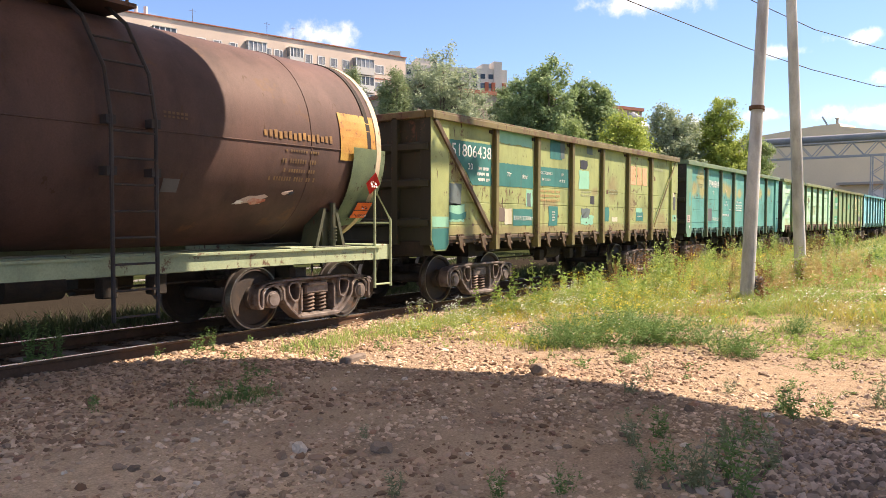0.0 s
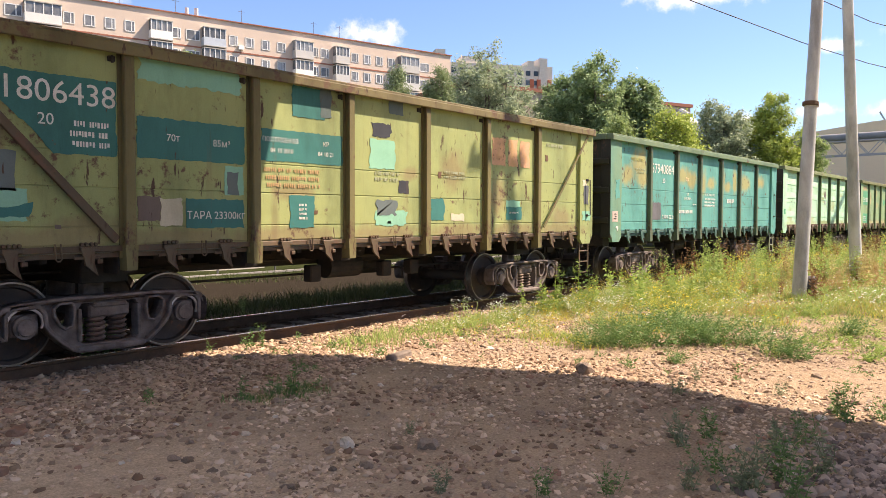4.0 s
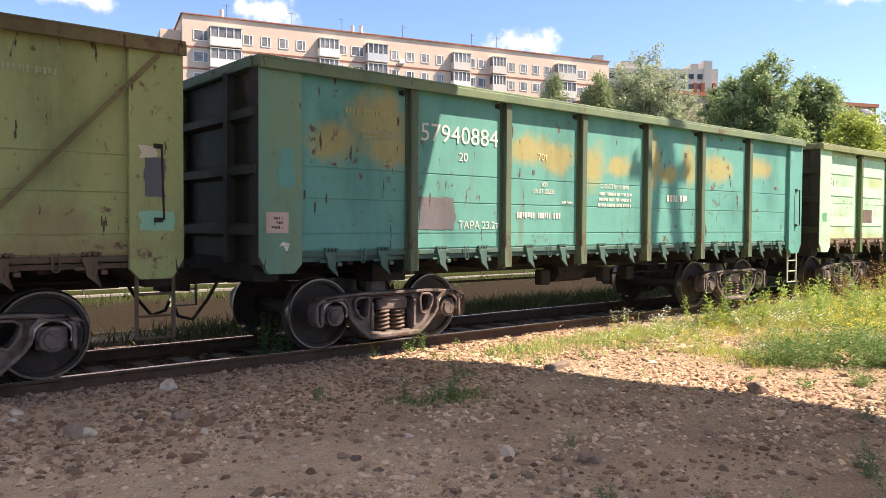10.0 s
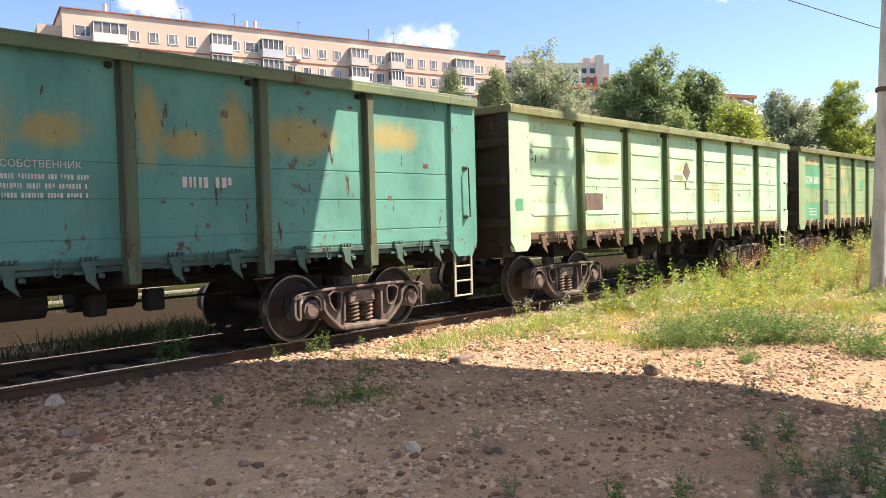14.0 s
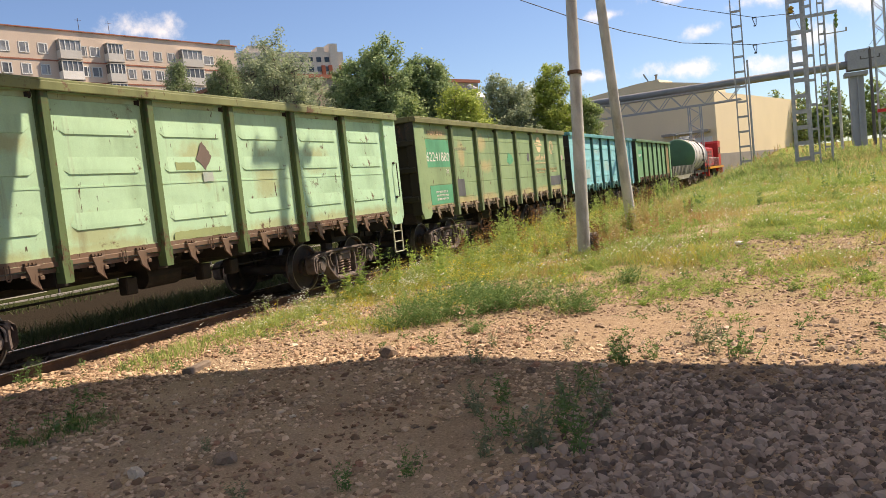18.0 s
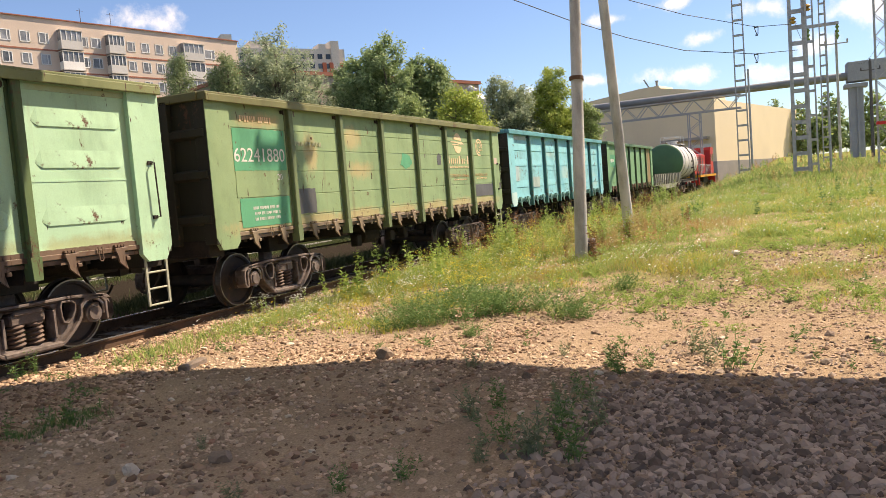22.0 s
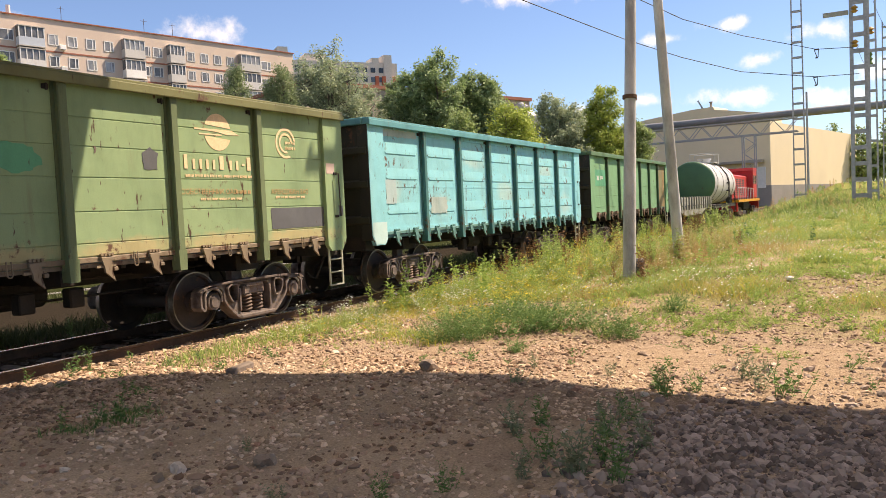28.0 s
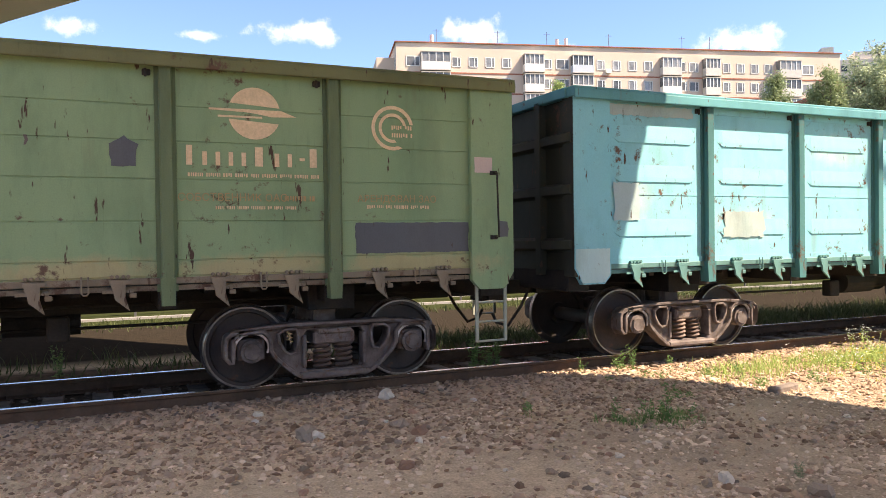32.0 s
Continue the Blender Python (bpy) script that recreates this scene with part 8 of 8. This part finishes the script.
def meadow():
    rnd = random.Random(21)

    def density(x, y):
        n = noise.noise(Vector((x * 0.4, y * 0.4, 7)))
        edge = 10.8 - 1.0 * smooth(2.5, 6.0, y) * 2.2 + 1.3 * n
        return smooth(edge - 1.0, edge + 3.5, x) * (0.55 + 0.9 * n + 0.3)
    near, mid, far = [], [], []
    for _ in range(95000):
        x, y = rnd.uniform(7.5, 34), rnd.uniform(-9, 8.1)
        clump = noise.noise(Vector((x * 0.9, y * 0.9, 2)))
        if rnd.random() < density(x, y) * smooth(-0.15, 0.4, clump + 0.3 * smooth(2.0, 7.0, y) + 0.15 * smooth(15, 24, x)):
            (near if x < 17 else mid).append((x, y, rnd.uniform(0.5, 1.3) * (0.5 + 0.5 * smooth(10, 17, x)) * (0.7 + 0.8 * smooth(-0.2, 0.6, clump))))
    for _ in range(6500):
        x, y = rnd.uniform(30, 80), rnd.uniform(-22, 7.6)
        if noise.noise(Vector((x * 0.25, y * 0.4, 4))) > -0.25:
            far.append((x, y, rnd.uniform(0.7, 1.5)))
    near, mid = near[:9000], mid[:12000]
    kinds = {"g": [], "d": [], "y": [], "b": []}
    for x, y, s in near + mid:
        v = noise.noise(Vector((x * 0.35, y * 0.35, 11))) + 0.25 * noise.noise(Vector((x * 1.3, y * 1.3, 6)))
        dry = math.exp(-((x - 19.5) ** 2 / 14 + (y - 3.6) ** 2 / 3.0))
        yellow = smooth(4.5, 6.5, y) * (0.35 + 0.65 * smooth(12, 17, x))
        r = rnd.random()
        kinds["b" if r < 0.55 * dry else "y" if r < 0.12 + 0.45 * yellow else "g" if v + rnd.gauss(0, 0.12) > (-0.22 if y < 1.5 else -0.08) else "d"].append((x, y, s))
    blades("grass", "green meadow grass on the bank", kinds["g"], 12, 0.17, 0.006, MATS["grass_green"], 31, 0.12, 0.7)
    blades("dry_grass", "dry straw-coloured grass on the bank", kinds["d"], 8, 0.15, 0.005, MATS["grass_dry"], 32, 0.16, 0.8)
    blades("grass", "yellow-green grass on the bank", kinds["y"], 9, 0.2, 0.007, MATS["grass_yellow"], 33, 0.14, 0.7)
    blades("dry_grass", "rust-brown dry grass round the poles", kinds["b"], 9, 0.22, 0.006, MATS["grass_rust"], 38, 0.14, 0.7)
    k = lambda L, i, n: L[i::n]
    blades("grass", "green grass on the far bank", k(far, 0, 3), 11, 0.27, 0.018, MATS["grass_green"], 34, 0.35, 0.7)
    blades("dry_grass", "pale dry grass on the far bank", k(far, 1, 3), 10, 0.26, 0.018, MATS["grass_dry"], 35, 0.35, 0.7)
    blades("grass", "dark green grass on the far bank", k(far, 2, 3), 11, 0.3, 0.018, MATS["weed_mid"], 39, 0.3, 0.7)
    heads = [(x, y, s) for x, y, s in near + mid if rnd.random() < 0.09]
    petals(heads, "flower_white", "scattered tiny white meadow flowers", 51)
    petals([(x, y, s) for x, y, s in near + mid if rnd.random() < 0.06 and y > 3.5], "flower_yellow", "scattered tiny yellow meadow flowers", 52)
    strip = [(rnd.uniform(6.8, 40), rnd.gauss(7.55, 0.28), rnd.uniform(0.5, 1.1)) for _ in range(1500)]
    blades("grass", "fresh grass strip along the rail", strip, 9, 0.2, 0.006, MATS["grass_green"], 36, 0.1)
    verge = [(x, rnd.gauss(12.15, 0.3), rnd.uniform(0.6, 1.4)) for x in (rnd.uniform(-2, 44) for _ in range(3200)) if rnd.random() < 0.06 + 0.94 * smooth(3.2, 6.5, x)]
    blades("grass", "tall rank grass in shade-dark colour behind the track", verge, 11, 0.24, 0.008, MATS["shade_grass_back"], 40, 0.16, 0.45)
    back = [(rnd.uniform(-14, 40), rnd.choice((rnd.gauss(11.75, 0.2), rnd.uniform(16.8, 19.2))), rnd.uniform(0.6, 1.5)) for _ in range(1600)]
    blades("grass", "grass behind the track", back, 7, 0.15, 0.012, MATS["shade_grass_back"], 37, 0.2)


meadow()


def weed(rnd, kind, h, width, leaves, leaf):
    """A branching weed: stems with narrow leaves, flower heads at the tips where it blooms."""
    sv, sf, fv, ff = [], [], [], []

    def ribbon(a, b, w):
        d = (b - a)
        s = d.cross(Vector((rnd.gauss(0, 1), rnd.gauss(0, 1), 0.1))).normalized() * w
        n = len(sv)
        sv.extend((a - s, a + s, b + s * 0.5, b - s * 0.5)); sf.append((n, n + 1, n + 2, n + 3))

    def leaf_at(p, size):
        u = Vector((rnd.gauss(0, 1), rnd.gauss(0, 1), rnd.uniform(-0.2, 0.8))).normalized()
        v = u.cross(Vector((rnd.gauss(0, 1), rnd.gauss(0, 1), rnd.gauss(0, 1)))).normalized()
        n = len(sv)
        sv.extend((p, p + u * size * 0.5 + v * size * 0.16, p + u * size, p + u * size * 0.5 - v * size * 0.16)); sf.append((n, n + 1, n + 2, n + 3))
    stems = max(2, int(leaves / 16))
    for _ in range(stems):
        a = Vector((rnd.gauss(0, width * 0.25), rnd.gauss(0, width * 0.25), -0.03))
        tip = a + Vector((rnd.gauss(0, width * 0.5), rnd.gauss(0, width * 0.5), h * rnd.uniform(0.6, 1.05)))
        mid = a.lerp(tip, 0.5) + Vector((rnd.gauss(0, 0.02), rnd.gauss(0, 0.02), 0.03))
        ribbon(a, mid, 0.004); ribbon(mid, tip, 0.003)
        for k in range(16):
            t = rnd.uniform(0.1, 1.0)
            p = a.lerp(mid, t * 2) if t < 0.5 else mid.lerp(tip, t * 2 - 1)
            leaf_at(p, leaf * rnd.uniform(0.6, 1.3) * (1.2 - 0.6 * t))
        if kind:
            for _ in range(6):
                c = tip + Vector((rnd.gauss(0, 0.05), rnd.gauss(0, 0.05), rnd.gauss(0, 0.03)))
                r = 0.0085 if kind == "white" else 0.01
                n = len(fv)
                fv.extend([c + Vector((r * math.cos(q), r * math.sin(q), 0.002 * q)) for q in (0, 1.26, 2.5, 3.8, 5.0)]); ff.append((n, n + 1, n + 2, n + 3, n + 4))
    return sv, sf, fv, ff


WEEDS = {}


def weed_kind(key, flower, h, width, leaves, leaf, variants=3):
    for i in range(variants):
        rnd = random.Random(hash_of(key) + i)
        sv, sf, fv, ff = weed(rnd, flower, h, width, leaves, leaf)
        me = bpy.data.meshes.new(f"{key} leaves {i}"); me.from_pydata(sv, [], sf); me.materials.append(None)
        fl = None
        if ff:
            fl = bpy.data.meshes.new(f"{key} flowers {i}"); fl.from_pydata(fv, [], ff); fl.materials.append(None)
        WEEDS.setdefault(key, []).append((me, fl))


def hash_of(s):
    return sum(ord(c) * (i + 1) for i, c in enumerate(s))


weed_kind("wormwood", "", 0.36, 0.17, 180, 0.055)
weed_kind("bush", "", 0.5, 0.5, 900, 0.06)
weed_kind("chamomile", "white", 0.5, 0.2, 110, 0.05)
weed_kind("goldenrod", "yellow", 0.75, 0.22, 160, 0.07)
weed_kind("tall", "", 1.0, 0.16, 220, 0.1)
weed_kind("sprig", "", 0.28, 0.12, 60, 0.05)


def plant(key, x, y, s, mat, label, name, flower=""):
    i = random.randrange(len(WEEDS[key]))
    me, fl = WEEDS[key][i]
    p = thing(name, label, "plant", pose(x, y, ground_z(x, y), 0, 0, random.uniform(0, 360)) @ Matrix.Diagonal((s, s, s, 1)))
    part("leaves", me, mat, p)
    if fl:
        tagged(part("blossom", fl, "flower_white" if flower == "white" else "flower_yellow", p), kind="stuff")


def weeds():
    rnd = random.Random(77)
    for x, y, s in ((9.6, 4.7, 1.0), (9.95, 4.4, 1.1), (9.3, 5.0, 0.8), (10.3, 4.0, 0.9), (10.5, 3.8, 1.0), (10.7, 3.4, 0.8), (10.25, 2.85, 0.9), (10.1, 2.6, 0.7), (11.0, 4.2, 0.9), (8.9, 3.7, 0.45), (10.0, 5.1, 0.9), (11.4, 4.9, 1.0), (12.2, 2.4, 0.7)):
        plant("bush", x, y, s, "weed_green", "low dense green weed bush on the gravel", "weed_bush")
    for x, y, s in ((7.2, 2.96, 0.7), (7.4, 1.57, 1.0), (7.45, 1.25, 0.7), (7.76, 0.71, 1.0), (7.56, 0.47, 1.1), (4.94, 1.3, 0.9), (4.8, 1.92, 0.7), (4.99, 1.58, 1.1), (5.95, 2.21, 0.8), (5.63, 2.33, 0.9), (4.57, 4.17, 0.4), (3.73, 3.15, 0.6), (4.11, 2.62, 0.6), (5.85, 1.65, 1.1), (7.19, 1.48, 0.9), (4.94, 1.65, 0.9), (5.54, 1.29, 1.0), (7.98, 3.08, 0.6), (5.3, 1.5, 1.0), (5.2, 1.9, 0.8), (6.3, 1.6, 0.8), (8.2, 0.9, 0.9), (7.9, 2.2, 0.5), (4.4, 2.3, 0.6)):
        plant("wormwood", x, y, s, "weed_green" if rnd.random() < 0.5 else "weed_grey", "grey-green wormwood weed on stony ground", "wormwood_weed")
    for x, y, s in ((4.76, 5.88, 0.8), (3.63, 6.53, 0.7), (3.69, 6.64, 0.6), (4.77, 5.9, 0.9), (4.38, 6.12, 0.8), (4.6, 5.95, 0.9), (5.0, 5.8, 0.7), (6.0, 8.3, 0.9), (6.25, 8.5, 1.0), (5.62, 8.5, 0.7), (6.79, 8.2, 0.8), (7.06, 7.2, 0.7), (8.6, 4.6, 0.5), (7.5, 5.6, 0.5), (7.88, -0.22, 0.6), (7.5, -0.48, 0.5)):
        plant("sprig", x, y, s * 1.3, "weed_green", "small green weed tuft on the gravel", "weed_tuft")
    for x, y, s in ((4.63, 9.65, 1.15), (4.75, 9.5, 0.9), (5.1, 9.9, 0.8), (-0.7, 11.6, 0.8), (2.4, 11.7, 0.9), (6.3, 8.35, 0.6), (8.4, 11.6, 0.7)):
        plant("tall", x, y, s * 0.6, "weed_green", "leafy weed growing between the rails", "track_weed")
    tufts = [(rnd.gauss(4.7, 0.22), rnd.gauss(5.95, 0.12), rnd.uniform(0.5, 1)) for _ in range(60)]
    blades("grass_tuft", "small green grass tuft on the gravel", tufts, 12, 0.13, 0.004, MATS["weed_green"], 41, 0.05)
    for i in range(95):
        x = rnd.uniform(9.2, 30)
        plant("chamomile", x, rnd.uniform(5.2, 8.1) if i % 3 else rnd.uniform(-3, 5), rnd.uniform(0.6, 1.1), "grass_green", "white-flowering chamomile on the grassy bank", "chamomile_plant", "white")
    for i in range(80):
        x = rnd.uniform(13, 30)
        plant("goldenrod", x, rnd.uniform(4.8, 7.9), rnd.uniform(0.6, 1.15), "grass_green", "yellow-flowering weed along the track", "goldenrod_plant", "yellow")
    for i in range(70):
        x = rnd.uniform(17, 45)
        plant("tall", x, rnd.uniform(5.5, 8.0), rnd.uniform(0.7, 1.3), "grass_green" if i % 3 else "weed_rust", "tall leafy weed along the track" if i % 3 else "tall rust-brown dock weed along the track", "tall_weed")
    for i in range(40):
        plant("tall", rnd.uniform(15, 24), rnd.uniform(2.5, 6.0), rnd.uniform(0.4, 0.9), rnd.choice(("grass_green", "grass_dry", "weed_rust")), "leafy weed near the poles", "tall_weed")


weeds()


def thicket(name, label, key, mats, spots, seed):
    """Weeds too many to count in one mesh: leaves in the first material, flower heads in the second."""
    rnd = random.Random(seed)
    verts, faces, slots = [], [], []
    base = []
    for me, fl in WEEDS[key]:
        rows = [([v.co.copy() for v in m.vertices], [tuple(p.vertices) for p in m.polygons], i) for i, m in enumerate((me, fl)) if m]
        base.append(rows)
    for x, y, s in spots:
        m = pose(x, y, ground_z(x, y), rnd.gauss(0, 6), rnd.gauss(0, 6), rnd.uniform(0, 360)) @ Matrix.Diagonal((s, s, s * rnd.uniform(0.8, 1.25), 1))
        for vs, fs, slot in rnd.choice(base):
            k = len(verts)
            verts += [m @ v for v in vs]
            faces += [tuple(i + k for i in f) for f in fs]
            slots += [slot] * len(fs)
    me = bpy.data.meshes.new(name)
    me.from_pydata(verts, [], faces)
    for q in mats:
        me.materials.append(MATS[q])
    me.polygons.foreach_set("material_index", slots)
    return tagged(new(name, me), label, "weeds", kind="stuff")


leafy("weed_light", (0.19, 0.31, 0.07), (0.42, 0.53, 0.16), glow=0.4)
leafy("weed_tan", (0.38, 0.25, 0.11), (0.55, 0.4, 0.2), glow=0.35)
weed_kind("low_flower", "white", 0.3, 0.2, 64, 0.05)
weed_kind("low_yellow", "yellow", 0.34, 0.2, 64, 0.055)
weed_kind("spear", "", 0.75, 0.1, 64, 0.11)
weed_kind("mat", "", 0.16, 0.22, 80, 0.045)


def thickets():
    rnd = random.Random(5)

    def along(n, x0, x1, y0, y1, lo, hi, power=1.0):
        return [(x0 + (x1 - x0) * rnd.random() ** power, rnd.uniform(y0, y1), rnd.uniform(lo, hi)) for _ in range(n)]
    thicket("flowering_weeds", "white-flowering weeds crowding the track side", "low_flower", ("weed_light", "flower_white"), along(150, 8.3, 24, 6.0, 8.0, 0.5, 1.1), 61)
    thicket("flowering_weeds", "yellow-flowering weeds crowding the track side", "low_yellow", ("weed_light", "flower_yellow"), along(210, 11.5, 28, 4.8, 7.6, 0.6, 1.2), 62)
    thicket("tall_weeds", "tall pale green weeds along the track", "spear", ("weed_light",), along(150, 12.0, 40, 6.3, 8.0, 0.6, 1.25) + along(60, 17.5, 26, 3.4, 6.0, 0.4, 0.9), 63)
    thicket("dry_weeds", "dry tan and rust weeds round the pole feet", "spear", ("weed_tan",), along(60, 16, 23, 2.6, 5.6, 0.3, 0.7) + along(50, 20, 45, 6.0, 7.8, 0.5, 1.2), 64)
    patchy = [(x, y, s) for x, y, s in along(3000, 11, 42, -9, 4.2, 0.6, 1.7) if noise.noise(Vector((x * 0.5, y * 0.5, 31))) > 0.06]
    thicket("meadow_weeds", "green leafy weeds scattered over the bank", "mat", ("weed_light",), patchy, 65)
    thicket("flowering_weeds", "white-flowering weeds scattered over the bank", "low_flower", ("weed_light", "flower_white"), [q for q in along(420, 14, 40, -9, 4.0, 0.4, 0.8) if noise.noise(Vector((q[0] * 0.4, q[1] * 0.4, 17))) > 0.02], 66)
    thicket("meadow_weeds", "small green weeds creeping over the gravel edge", "mat", ("weed_green",), along(90, 8.0, 13.5, -2.5, 5.2, 0.4, 1.0) + along(60, 5.5, 12, 6.6, 7.9, 0.4, 0.9), 67)
    thicket("meadow_weeds", "tufts of bright green weeds on the dry ground", "mat", ("weed_light",), [q for q in along(900, 9.2, 16, -4.0, 3.2, 0.45, 1.15) if noise.noise(Vector((q[0] * 0.75, q[1] * 0.75, 12))) > 0.12 - 0.03 * (q[0] - 9) + 0.05 * max(0.0, q[1])], 71)

    rough = [q for q in along(900, 22, 62, -14, 5.5, 0.35, 0.95) if noise.noise(Vector((q[0] * 0.22, q[1] * 0.3, 41))) > 0.08]
    rough += [q for q in along(700, 55, 120, -34, 5.5, 0.8, 1.5) if noise.noise(Vector((q[0] * 0.15, q[1] * 0.2, 41))) > 0.0]
    thicket("tall_weeds", "clumps of tall green weeds on the bank", "spear", ("weed_light",), rough[::2], 68)
    thicket("dry_weeds", "clumps of tan seeding weeds on the bank", "spear", ("weed_tan",), rough[1::4], 69)
    thicket("tall_weeds", "dark green weeds on the bank", "spear", ("weed_green",), rough[3::4], 70)


thickets()


# ---- what moves ----
def slack(t):
    """How far the rear half of the train has run up on the couplings before it."""
    return -0.25 + 0.1 * smooth(23.0, 25.4, t) + 0.15 * smooth(24.8, 28.2, t)


def motions():
    half = [0.5 * i for i in range(len(RUN))]
    fine = [0.2 * i for i in range(161)]
    for ob, off in MOVERS:
        walk(ob, [(t, pose(s + off + (slack(t) if off > 45 else 0.0), TRACK_Y, RAIL_Z)) for t, s in zip(half, RUN)])
    for wheel, ax in AXLES:
        rows = []
        for t in fine:
            i = min(len(RUN) - 2, int(t / 0.5))
            s = RUN[i] + (RUN[i + 1] - RUN[i]) * (t / 0.5 - i)
            rows.append((t, pose(ax, 0, 0.46) @ Matrix.Rotation((s - RUN[0]) / 0.46, 4, "Y")))
        walk(wheel, rows)


motions()
